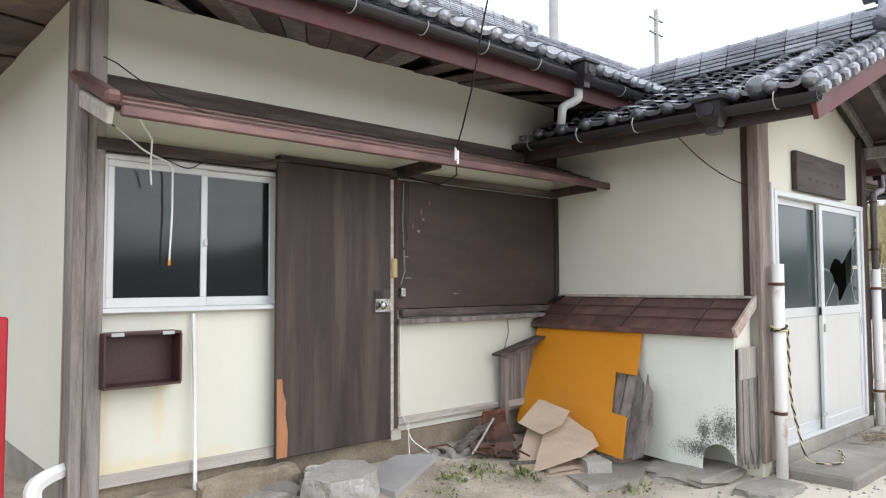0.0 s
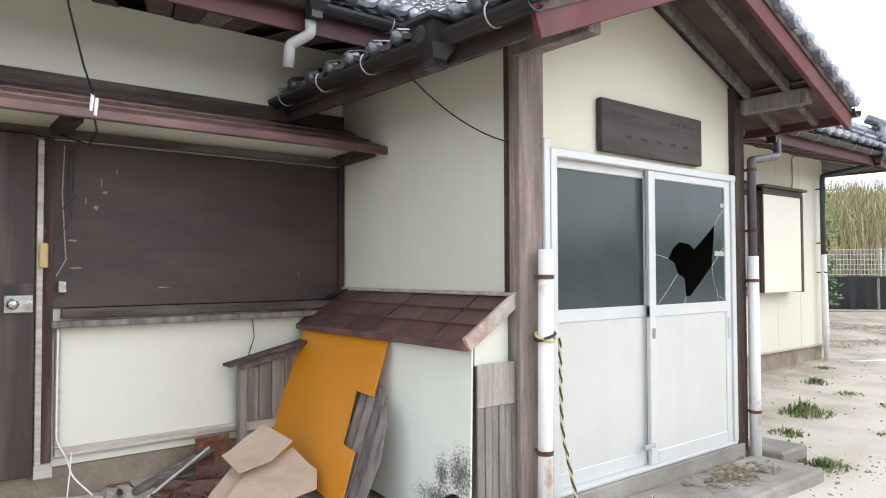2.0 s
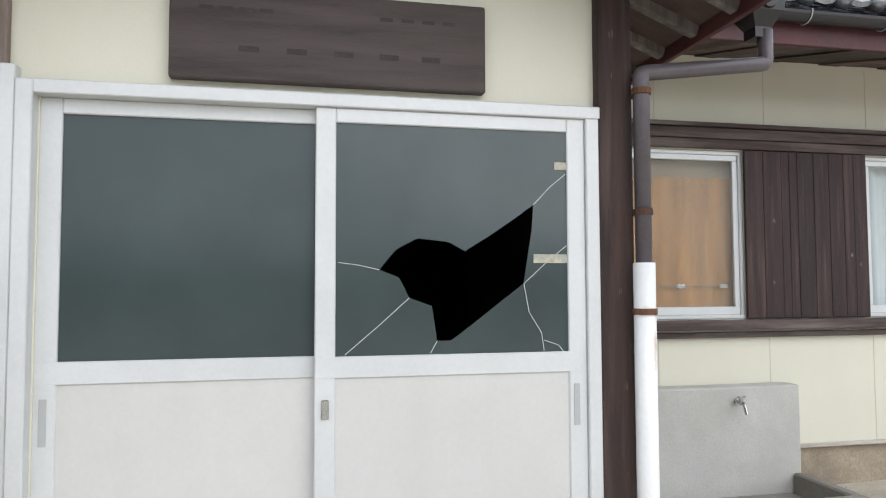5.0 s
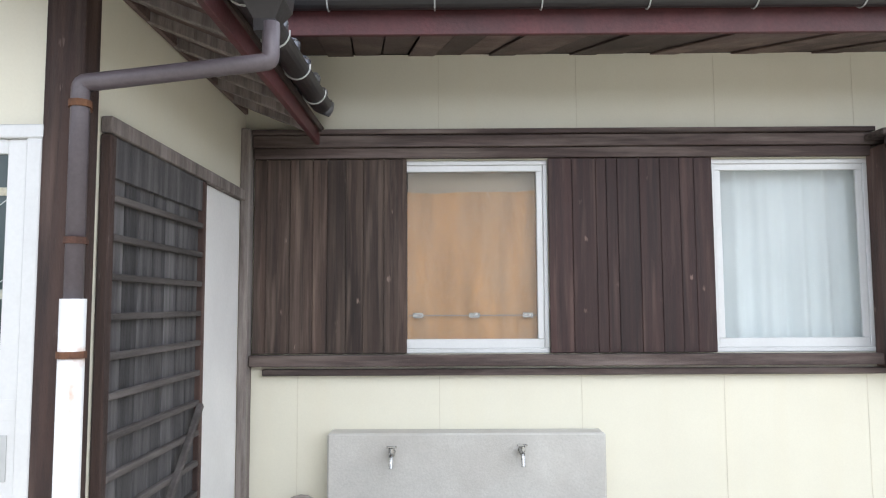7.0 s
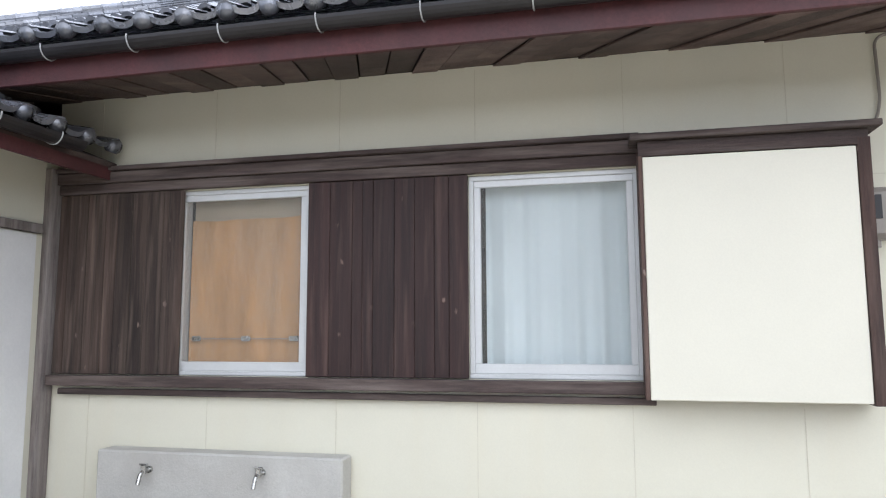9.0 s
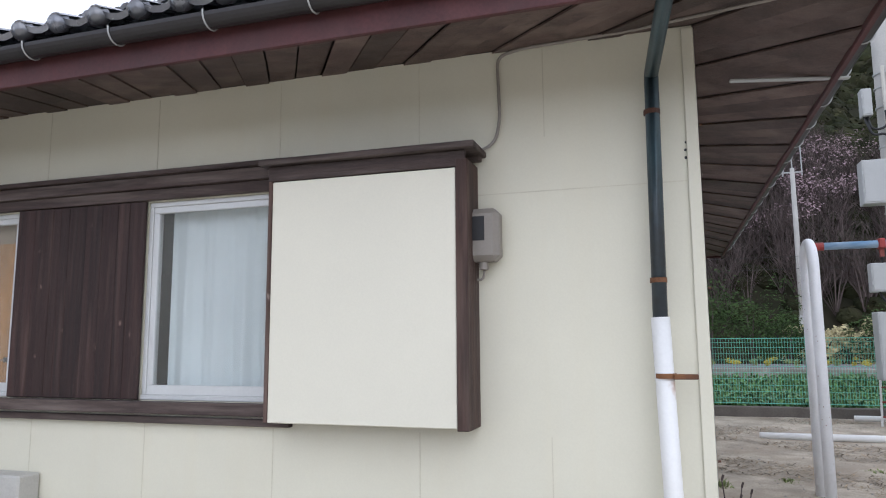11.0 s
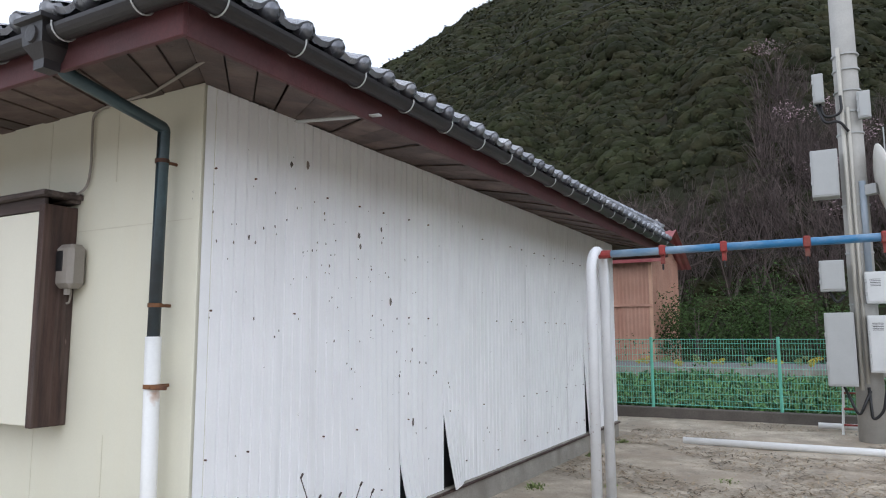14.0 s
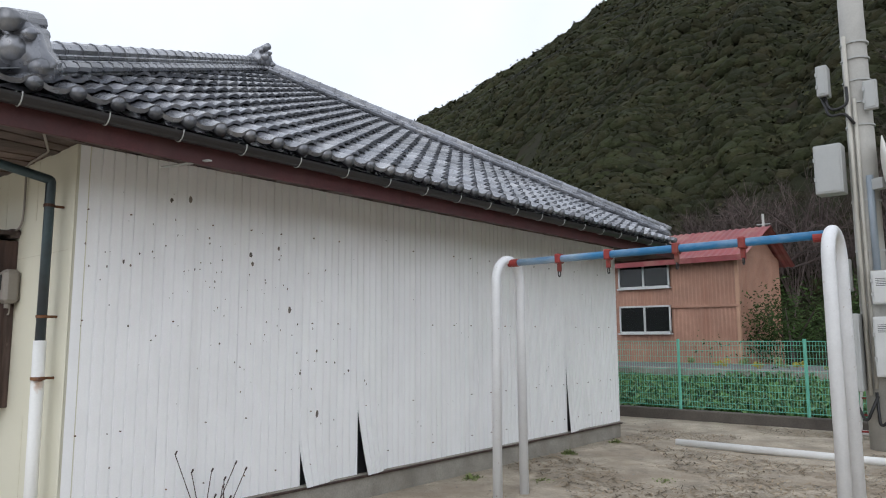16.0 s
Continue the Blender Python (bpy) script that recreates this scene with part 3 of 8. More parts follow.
def ridge(root, p, q, layers, width, cap_r, name="ridge_stack"):
    """A ridge of stacked flat tiles under a row of round cap tiles."""
    p, q = Vector(p), Vector(q)
    d = (q - p).normalized()
    n_seg = max(2, int((q - p).length / 0.27))
    for k in range(layers):
        w = width - 0.025 * k
        bm = bmesh.new()
        for i in range(n_seg):
            a, b = p.lerp(q, i / n_seg), p.lerp(q, (i + 0.985) / n_seg)
            dz = Vector((0, 0, 0.02 + 0.042 * k))
            beam(a + dz, b + dz, w, 0.036, bm, 0.008)
        part("ridge_course", bm, TILE, root)
    top = Vector((0, 0, 0.02 + 0.042 * layers))
    for i in range(n_seg):
        bm = bmesh.new()
        a, b = p.lerp(q, i / n_seg) + top, p.lerp(q, (i + 1.04) / n_seg) + top
        tube([a, a.lerp(b, 0.12), a.lerp(b, 0.13), b], cap_r, 10, bm, radii=[cap_r * 1.08, cap_r * 1.08, cap_r, cap_r * 0.97])
        part("ridge_cap", bm, TILE, root)


def ornament(root, p, d, s):
    """A ridge-end ornament tile: a rounded shield with curls and a boss."""
    p, d = Vector(p), Vector(d).normalized()
    side = Vector((0, 0, 1)).cross(d).normalized()
    bm = bmesh.new()
    outline = [(-0.5, -0.25), (-0.56, 0.0), (-0.42, 0.18), (-0.34, 0.42), (-0.16, 0.6), (0, 0.66), (0.16, 0.6), (0.34, 0.42), (0.42, 0.18), (0.56, 0.0), (0.5, -0.25), (0.2, -0.2), (0, -0.12), (-0.2, -0.2)]
    front = [bm.verts.new(p + side * (u * s) + Vector((0, 0, w * s)) + d * 0.07) for u, w in outline]
    back = [bm.verts.new(p + side * (u * s) + Vector((0, 0, w * s)) - d * 0.07) for u, w in outline]
    bm.faces.new(front)
    bm.faces.new(back[::-1])
    for i in range(len(front)):
        j = (i + 1) % len(front)
        bm.faces.new((front[i], back[i], back[j], front[j]))
    for u, w, r in ((0, 0.2, 0.2), (-0.4, -0.08, 0.15), (0.4, -0.08, 0.15), (-0.24, 0.42, 0.1), (0.24, 0.42, 0.1)):
        c = p + side * (u * s) + Vector((0, 0, w * s))
        tube([c - d * 0.1, c + d * 0.08, c + d * 0.13], r * s, 12, bm, radii=[r * s, r * s, r * s * 0.6])
    top = p + Vector((0, 0, 0.62 * s))
    tube([top - d * 0.22, top + d * 0.1, top + d * 0.17], 0.16 * s, 12, bm)
    return part("ridge_ornament", bm, TILE, root, "curled grey clay ridge-end ornament", True)


roof = thing("roof_main", "hipped roof of grey glazed clay tiles", "roof", kind="structure")
deck = [(EX0, EY0, EZ), (EX1, EY0, EZ), (EX1, EY1, EZ), (EX0, EY1, EZ), (RXA, RY, RZ), (RXB, RY, RZ)]
deck = [(x, y, z - 0.035) for x, y, z in deck]
# Black sheet above the boards puts shade into the soffit gaps.
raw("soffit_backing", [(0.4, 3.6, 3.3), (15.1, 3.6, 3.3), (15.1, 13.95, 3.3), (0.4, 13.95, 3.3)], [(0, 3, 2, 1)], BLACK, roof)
raw("roof_deck", deck, [(0, 1, 5, 4), (1, 2, 5), (2, 3, 4, 5), (3, 0, 4)], TILE, roof)
SL = math.sqrt(1 + PITCH * PITCH)
HALF = RY - EY0
NROW = int(HALF * SL / TL)
SIDE = EX1 - RXB
SPITCH = (RZ - EZ) / SIDE
SSL = math.sqrt(1 + SPITCH * SPITCH)
tile_face(roof, (EX0, EY0 - 0.04, EZ - 0.02), (1, 0, 0), (0, 1, PITCH), lambda s: (s / SL, EX1 - EX0 - s / SL * SIDE / HALF), NROW, lambda p: p.y < 3.8 and 8.3 < p.x)
tile_face(roof, (EX1 + 0.04, EY0, EZ - 0.02), (0, 1, 0), (-1, 0, SPITCH), lambda s: (s / SSL * HALF / SIDE, EY1 - EY0 - s / SSL * HALF / SIDE), int(SIDE * SSL / TL), lambda p: p.x > 14.0)
ridge(roof, (RXA, RY, RZ), (RXB + 0.1, RY, RZ), 6, 0.3, 0.085)
for cx, cy, ax in ((EX1, EY0, RXB), (EX1, EY1, RXB), (EX0, EY0, RXA)):
    c, a = Vector((cx, cy, EZ)), Vector((ax, RY, RZ))
    ridge(roof, c.lerp(a, 0.03), a, 4, 0.23, 0.07)
    # a row of small round tiles along both feet of the hip
    sd = Vector((0, 0, 1)).cross((a - c).normalized()) * 0.13
    n_ = int((a - c).length / 0.2)
    for sg_ in (-1, 1):
        bm = bmesh.new()
        for i in range(1, n_):
            p, q = c.lerp(a, i / n_) + sd * sg_, c.lerp(a, (i + 0.96) / n_) + sd * sg_
            tube([p + Vector((0, 0, 0.075)), q + Vector((0, 0, 0.068))], 0.042, 8, bm)
        tagged(part("hip_foot_tiles", bm, TILE, roof), kind="stuff")
    ornament(roof, c.lerp(a, 0.035) + Vector((0, 0, 0.1)), c - a, 0.2 if cy > 10 else 0.46)
ornament(roof, (RXB + 0.12, RY, RZ + 0.14), (1, 0, 0), 0.36)

annex_roof = thing("roof_annex", "gabled roof of grey clay tiles over the entrance", "roof", kind="structure")


def annex_end(z):
    return max(4.38, EY0 + (z - EZ) / PITCH + 0.15)


for sx, ex in ((1, AEX0), (-1, AEX1)):
    n_rows = int((ARX - AEX0) * math.sqrt(1 + APITCH ** 2) / TL) + 1
    kk = math.sqrt(1 + APITCH ** 2)
    if sx > 0:
        org, al = (ex - 0.03, AEY, AEZ + 0.03), (0, -1, 0)
        tile_face(annex_roof, org, al, (sx, 0, APITCH), lambda s: (AEY - annex_end(AEZ + s / kk * APITCH), 0.06), n_rows, lambda p: p.y < 2.9)
    else:
        org, al = (ex + 0.03, AEY, AEZ + 0.03), (0, 1, 0)
        tile_face(annex_roof, org, al, (sx, 0, APITCH), lambda s: (-0.06, annex_end(AEZ + s / kk * APITCH) - AEY), n_rows, lambda p: p.y < 2.9)
    bm = bmesh.new()
    ye, yr = annex_end(AEZ), annex_end(ARZ)
    lo = [(ex, AEY, AEZ - 0.04), (ARX, AEY, ARZ - 0.04), (ARX, yr, ARZ - 0.04), (ex, ye, AEZ - 0.04)]
    v = [bm.verts.new(p) for p in lo] + [bm.verts.new((x, y, z - 0.04)) for x, y, z in lo]
    for f in ((0, 1, 2, 3), (7, 6, 5, 4), (0, 4, 5, 1), (1, 5, 6, 2), (2, 6, 7, 3), (3, 7, 4, 0)):
        bm.faces.new([v[i] for i in f])
    part("roof_deck", bm, SOFFIT, annex_roof)
    # red bargeboard, verge cap tiles
    part("bargeboard", beam((ex - sx * 0.02, AEY + 0.03, AEZ - 0.13), (ARX, AEY + 0.03, ARZ - 0.13), 0.035, 0.16), RED_PAINT, annex_roof, "dull red painted bargeboard")
    p, q = Vector((ex - sx * 0.02, AEY + 0.05, AEZ + 0.07)), Vector((ARX, AEY + 0.05, ARZ + 0.07))
    for i in range(9):
        a, b = p.lerp(q, i / 9), p.lerp(q, (i + 1.05) / 9)
        part("verge_cap", tube([a, a.lerp(b, 0.15), b], 0.06, 10, radii=[0.066, 0.066, 0.056]), TILE, annex_roof, smooth=True)
    for i in range(9):
        a = p.lerp(q, (i + 0.2) / 9) + Vector((0, -0.09, -0.07))
        part("verge_knob", tube([a + Vector((0, 0.1, 0)), a, a - Vector((0, 0.02, 0))], 0.05, 10, radii=[0.05, 0.05, 0.03]), TILE, annex_roof)
    for k in range(8):
        y = AEY + 0.25 + k * 0.3
        if k >= 2:
            xw = ex + sx * 0.5
            part("rafter", beam((ex + sx * 0.05, y, AEZ - 0.11), (xw, y, AEZ - 0.11 + 0.45 * APITCH), 0.05, 0.06), GREY_WOOD, annex_roof, "bare wooden rafter")
        else:
            part("rafter", beam((ex + sx * 0.05, y, AEZ - 0.11), (ARX, y, ARZ - 0.12), 0.05, 0.07), GREY_WOOD, annex_roof, "bare wooden rafter")
    part("purlin", beam((ex + sx * 0.5, AEY + 0.1, AEZ + 0.5 * APITCH - 0.2), (ex + sx * 0.5, AY, AEZ + 0.5 * APITCH - 0.2), 0.1, 0.11), GREY_WOOD, annex_roof, "weathered protruding purlin end")
    bm = bmesh.new()
    lo = [(ex + sx * 0.05, AEY + 0.06, AEZ - 0.112 + 0.05 * APITCH), (ex + sx * 0.53, AEY + 0.06, AEZ - 0.112 + 0.53 * APITCH), (ex + sx * 0.53, 4.36, AEZ - 0.112 + 0.53 * APITCH), (ex + sx * 0.05, 4.36, AEZ - 0.112 + 0.05 * APITCH)]
    v = [bm.verts.new(p) for p in lo] + [bm.verts.new((x, y, z + 0.012)) for x, y, z in lo]
    for f in ((0, 1, 2, 3), (7, 6, 5, 4), (0, 4, 5, 1), (1, 5, 6, 2), (2, 6, 7, 3), (3, 7, 4, 0)):
        bm.faces.new([v[i] for i in f])
    part("eave_boarding", bm, SOFFIT, annex_roof, "brown boarding between the rafters")
    part("wall_plate", box(ex + sx * 0.49, ex + sx * 0.515, AY + 0.07, 4.36, AEZ - 0.16 + 0.5 * APITCH, AEZ - 0.1 + 0.5 * APITCH), SOFFIT, annex_roof)
    # Left board's dark brown holds the deep shade under its gutter.
    part("eave_board", box(ex + sx * 0.02, ex + sx * 0.05, AEY + 0.06, 4.36, AEZ - 0.16, AEZ - 0.05), DARK_RED if sx < 0 else BROWN_PLY, annex_roof)
ridge(annex_roof, (ARX, AEY + 0.02, ARZ + 0.08), (ARX, annex_end(ARZ + 0.25), ARZ + 0.08), 4, 0.28, 0.08)
for sx, ex in ((1, AEX0), (-1, AEX1)):
    lo_, hi_ = Vector((ex + sx * 0.02, AEY + 0.42, AEZ + 0.09)), Vector((ARX - sx * 0.1, AEY + 0.42, ARZ + 0.06))
    for i in range(7):
        a, b = lo_.lerp(hi_, i / 7), lo_.lerp(hi_, (i + 1.05) / 7)
        part("roll_tile", tube([a, a.lerp(b, 0.14), a.lerp(b, 0.15), b], 0.07, 12, radii=[0.08, 0.08, 0.07, 0.068]), TILE, annex_roof, smooth=True)
    bm = bmesh.new()
    bmesh.ops.create_uvsphere(bm, u_segments=16, v_segments=10, radius=0.088)
    bmesh.ops.translate(bm, verts=bm.verts, vec=lo_ + Vector((0, 0, 0.005)))
    part("roll_end", bm, TILE, annex_roof, "round clay end knob", True)
ornament(annex_roof, (ARX, AEY, ARZ + 0.2), (0, -1, 0), 0.42)

# soffits, fascias and gutters of the main roof
eaves = thing("eaves", "brown boarded soffit with dull red fascia", "soffit", kind="structure")
ZF, ZW = 3.09, 3.25


def soffit_strip(a0, a1, b0, b1, n, worn=False):
    """Boards from the wall line a0-a1 to the fascia line b0-b1."""
    a0, a1, b0, b1 = map(Vector, (a0, a1, b0, b1))
    r_ = random.Random(8)
    for i in range(n):
        loose = r_.random()
        if worn and loose < 0.16:
            continue
        bm = bmesh.new()
        t0, t1 = i / n + 0.03 / n, (i + 1) / n - 0.03 / n
        q = [a0.lerp(a1, t0), a0.lerp(a1, t1), b0.lerp(b1, t1), b0.lerp(b1, t0)]
        lift = Vector((0, 0, 0.012))
        q = [p + Vector((0, 0, 0.007 * ((i * 7) % 3))) for p in q]
        lo = [bm.verts.new(p) for p in q]
        hi = [bm.verts.new(p + lift) for p in q]
        bm.faces.new(lo)
        bm.faces.new(hi[::-1])
        for k in range(4):
            bm.faces.new((lo[k], hi[k], hi[(k + 1) % 4], lo[(k + 1) % 4]))
        part("soffit_board", bm, GREY_WOOD if worn and loose > 0.6 else SOFFIT, eaves)


FX0, FX1, FY0, FY1 = 0.42, 15.08, 3.62, 13.93
soffit_strip((X0, Y0, ZW), (AX0, Y0, ZW), (FX0, FY0, ZF), (AX0, FY0, ZF), 26, True)
soffit_strip((AX0, Y0, ZW), (AX1, Y0, ZW), (AX0, FY0, ZF), (AX1, FY0, ZF), 12)
soffit_strip((AX1, 4.42, ZW), (X1, 4.42, ZW), (AX1, FY0, ZF), (FX1, FY0, ZF), 36)
soffit_strip((X1, 4.42, ZW), (X1, Y1, ZW), (FX1, FY0, ZF), (FX1, FY1, ZF), 44)
soffit_strip((X0, Y0, ZW), (X0, Y1, ZW), (FX0, FY0, ZF), (FX0, FY1, ZF), 30)
soffit_strip((X0, Y1, ZW), (X1, Y1, ZW), (FX0, FY1, ZF), (FX1, FY1, ZF), 30)
for d in ((FX0, 5.7, FY0 - 0.03, FY0, ZF - 0.02, EZ - 0.05), (7.7, FX1 + 0.03, FY0 - 0.03, FY0, ZF - 0.02, EZ - 0.05),
          (FX1, FX1 + 0.03, FY0, FY1, ZF - 0.02, EZ - 0.05), (FX0 - 0.03, FX0, FY0 - 0.03, FY1, ZF - 0.02, EZ - 0.05), (FX0, FX1, FY1, FY1 + 0.03, ZF - 0.02, EZ - 0.05)):
    part("fascia", box(*d), DARK_RED, eaves, "dark maroon painted fascia board")


def gutter(p, q, name_label, hooks, r=0.062, up=(0, 0, 1)):
    """A half-round gutter from p to q with wire hooks."""
    p, q = Vector(p), Vector(q)
    root = thing("gutter", name_label, "gutter", p, "roof gutters")
    d = (q - p).normalized()
    side = d.cross(Vector((0, 0, 1))).normalized()
    bm = bmesh.new()
    rings = []
    for e in (p, q):
        outer = [bm.verts.new(e + side * (r * math.cos(a)) + Vector((0, 0, r * math.sin(a)))) for a in [math.pi + math.pi * k / 10 for k in range(11)]]
        inner = [bm.verts.new(e + side * ((r - 0.006) * math.cos(a)) + Vector((0, 0, (r - 0.006) * math.sin(a)))) for a in [2 * math.pi - math.pi * k / 10 for k in range(11)]]
        rings.append(outer + inner)
    n = len(rings[0])
    for k in range(n):
        bm.faces.new((rings[0][k], rings[0][(k + 1) % n], rings[1][(k + 1) % n], rings[1][k]))
    for rg in rings:
        for k in range(10):
            bm.faces.new((rg[k], rg[k + 1], rg[n - 2 - k], rg[n - 1 - k]))
    part("channel", bm, GUTTER, root, smooth=False)
    for k in range(hooks):
        c = p.lerp(q, (k + 0.5) / hooks)
        pts = [c + side * (1.08 * r * math.cos(a)) + Vector((0, 0, 1.08 * r * math.sin(a))) for a in [math.pi * (0.75 + 1.3 * i / 12) for i in range(13)]]
        part("gutter_hook", tube(pts, 0.0045, 5), GREYBOX, root, "pale galvanised wire hook")
    return root


GZ = 3.25
gutter((0.4, 3.53, GZ), (5.66, 3.53, GZ), "black half-round gutter along the old eave", 9)
gutter((7.75, 3.53, GZ), (15.2, 3.53, GZ), "black half-round gutter along the wing eave", 13)
gutter((15.19, 3.45, GZ), (15.19, 14.0, GZ), "black half-round gutter along the side eave", 20)
gutter((4.92, 1.7, 2.76), (4.92, 4.46, 2.80), "black half-round gutter of the entrance roof", 5)
gutter((8.5, 1.7, 2.76), (8.5, 3.95, 2.80), "black half-round gutter of the entrance roof", 5)

# ---------------------------------------------------------------- old front: window, door, boarded opening, canopy
def trim(name, dims, material, label, group="wall trims"):
    return solid(name, box(*dims), material, label, "trim", "structure", group)


YF = Y0
for nm, d, m_, lab in (
        ("trim_corner_post", (1.17, 1.27, YF - 0.07, YF - 0.002, 0.2, 3.24), GREY_WOOD, "weathered grey wooden corner post"),
        ("trim_corner_board", (1.10, 1.165, YF - 0.09, YF + 0.1, 0.2, 3.24), GREY_WOOD, "weathered grey corner board"),
        ("trim_window_head", (1.22, 2.46, YF - 0.09, YF - 0.002, 2.29, 2.36), RAIL_WOOD, "weathered wooden window head"),
        ("trim_door_track", (2.40, 5.48, YF - 0.08, YF - 0.002, 2.35, 2.40), RAIL_WOOD, "weathered wooden door track"),
        ("trim_base_rail", (1.27, 2.42, YF - 0.045, YF - 0.002, 0.33, 0.40), PALE_RAIL, "pale weathered base rail"),
        ("trim_base_rail", (3.47, 4.62, YF - 0.045, YF - 0.002, 0.40, 0.45), PALE_RAIL, "pale weathered base rail"),
        ("trim_ledge", (3.44, 5.49, YF - 0.09, YF - 0.002, 1.185, 1.225), GREY_WOOD, "weathered grey wooden ledge"),
        ("trim_sill", (3.50, 5.46, YF - 0.06, YF - 0.002, 1.24, 1.30), RAIL_WOOD, "weathered wooden sill"),
        ("trim_jamb", (3.355, 3.39, YF - 0.085, YF - 0.002, 0.38, 2.32), PALE_RAIL, "pale peeling door jamb"),
        ("trim_jamb_post", (3.393, 3.45, YF - 0.06, YF - 0.002, 0.38, 2.34), DARK_WOOD, "dark wooden post beside the door"),
        ("trim_jamb_foot", (3.35, 3.45, YF - 0.10, YF - 0.002, 0.30, 0.38), PALE_RAIL, "pale bare jamb foot"),
        ("trim_strip", (3.47, 3.50, YF - 0.03, YF - 0.002, 0.46, 1.18), PALE_RAIL, "pale corner strip"),
        ("trim_end_strip", (5.44, 5.49, YF - 0.05, YF - 0.002, 1.31, 2.34), DARK_WOOD, "dark end strip")):
    trim(nm, d, m_, lab)


def sliding_window(name, x0, x1, z0, z1, y, glass, label, split=None, frame_m=ALU, front_left=True, left=0.03):
    """An aluminium window: outer frame, sashes of stiles and rails, panes."""
    root = thing(name, label, "window", ((x0 + x1) / 2, y, z0), "aluminium windows", "structure")
    f = 0.03
    for d in ((x0, x1, y - 0.045, y + 0.06, z1 - f, z1), (x0, x1, y - 0.055, y + 0.06, z0, z0 + f), (x0, x0 + min(left, f), y - 0.045, y + 0.06, z0 + f, z1 - f), (x1 - f, x1, y - 0.045, y + 0.06, z0 + f, z1 - f)):
        part("window_frame", box(*d), frame_m, root)
    spans = [(x0 + min(left, f), x1 - f)] if split is None else [(x0 + f, split + 0.02), (split - 0.02, x1 - f)]
    for k, (a, b) in enumerate(spans):
        yy = y - 0.022 + (0.035 if (k == 0) != front_left else 0)
        s = 0.042
        sash = part("sash", box(a, b, yy - 0.014, yy + 0.014, z1 - f - s, z1 - f), frame_m, root)
        for d in ((a, b, yy - 0.014, yy + 0.014, z0 + f, z0 + f + 0.06), (a, a + (s if left >= 0.03 else 0.008), yy - 0.0135, yy + 0.0135, z0 + f + 0.06, z1 - f - s), (b - s, b, yy - 0.0135, yy + 0.0135, z0 + f + 0.06, z1 - f - s)):
            part("sash_bar", box(*d), frame_m, sash)
        p = part("pane", box(a + (s - 0.01 if left >= 0.03 else 0.002), b - s + 0.01, yy - 0.003, yy + 0.003, z0 + f + 0.05, z1 - f - s + 0.01, 0), glass, sash)
        p.visible_shadow = False
    return root


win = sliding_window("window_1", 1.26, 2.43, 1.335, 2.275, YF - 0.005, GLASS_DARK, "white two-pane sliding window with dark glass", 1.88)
part("lock", box(1.872, 1.895, YF - 0.06, YF - 0.045, 1.75, 1.79), ALU, win)

door = thing("sliding_door", "brown veneer sliding door, worn and stained, closed", "door", (2.91, YF - 0.05, 0.33))
leaf = part("door_leaf", box(2.365, 3.345, YF - 0.105, YF - 0.07, 0.325, 2.345, 0.006), BROWN_DOOR, door)
bm = bmesh.new()
vs = [bm.verts.new((x, YF - 0.1075, z)) for x, z in ((2.37, 0.33), (2.45, 0.33), (2.455, 0.5), (2.435, 0.62), (2.44, 0.70), (2.415, 0.78), (2.41, 0.86), (2.37, 0.86))]
thicken(bm, geom=[bm.faces.new(vs)], thickness=0.002)
part("bare_veneer_patch", bm, mat("bare_orange_wood", (0.42, 0.19, 0.09), 0.8, 0.2, 4, 0.2, 50, (6, 6, 0.6)), leaf, "bare orange wood where the veneer peeled")
part("lock_plate", box(3.18, 3.335, YF - 0.112, YF - 0.1055, 1.28, 1.46), BROWN_DOOR, leaf)
part("lock_slot", box(3.19, 3.26, YF - 0.115, YF - 0.112, 1.395, 1.445), BLACK, leaf, "black slot of the lock")
part("escutcheon", box(3.19, 3.335, YF - 0.116, YF - 0.112, 1.29, 1.39), CHROME, leaf)
bm = tube([(3.23, YF - 0.11, 1.34), (3.23, YF - 0.15, 1.34), (3.23, YF - 0.152, 1.34), (3.23, YF - 0.175, 1.34)], 0.03, 14, radii=[0.012, 0.014, 0.032, 0.024])
part("knob", bm, CHROME, leaf, "dull round chrome knob", True)

bm = box(3.45, 5.44, YF - 0.03, YF - 0.018, 1.305, 2.335, 0.003)
sheet = solid("boarded_sheet", bm, BROWN_PLY, "dark brown painted board closing the old opening", "board")
SCUFF = mat("worn_through_paint", (0.26, 0.2, 0.17), 0.8, 0.4, 20, 0.2, 60)
for x, z, w, h in ((3.81, 2.17, 0.012, 0.04), (3.72, 2.09, 0.01, 0.06), (3.74, 2.03, 0.03, 0.02), (3.63, 1.97, 0.008, 0.05), (3.69, 1.93, 0.025, 0.03), (3.56, 1.72, 0.05, 0.012), (3.58, 1.55, 0.07, 0.01), (4.1, 1.42, 0.08, 0.008), (5.1, 1.5, 0.012, 0.02)):
    bm = bmesh.new()
    bm.faces.new([bm.verts.new((x + w * (0.5 + 0.2 * math.sin(5 * x + i * 2)) * math.cos(a), YF - 0.0312, z + h * (0.5 + 0.2 * math.cos(9 * z + i * 3)) * math.sin(a))) for i, a in enumerate([2 * math.pi * k / 9 for k in range(9)])])
    thicken(bm, bm.faces[:], 0.001)
    part("scuff", bm, SCUFF, sheet, "pale worn scuff in the paint")

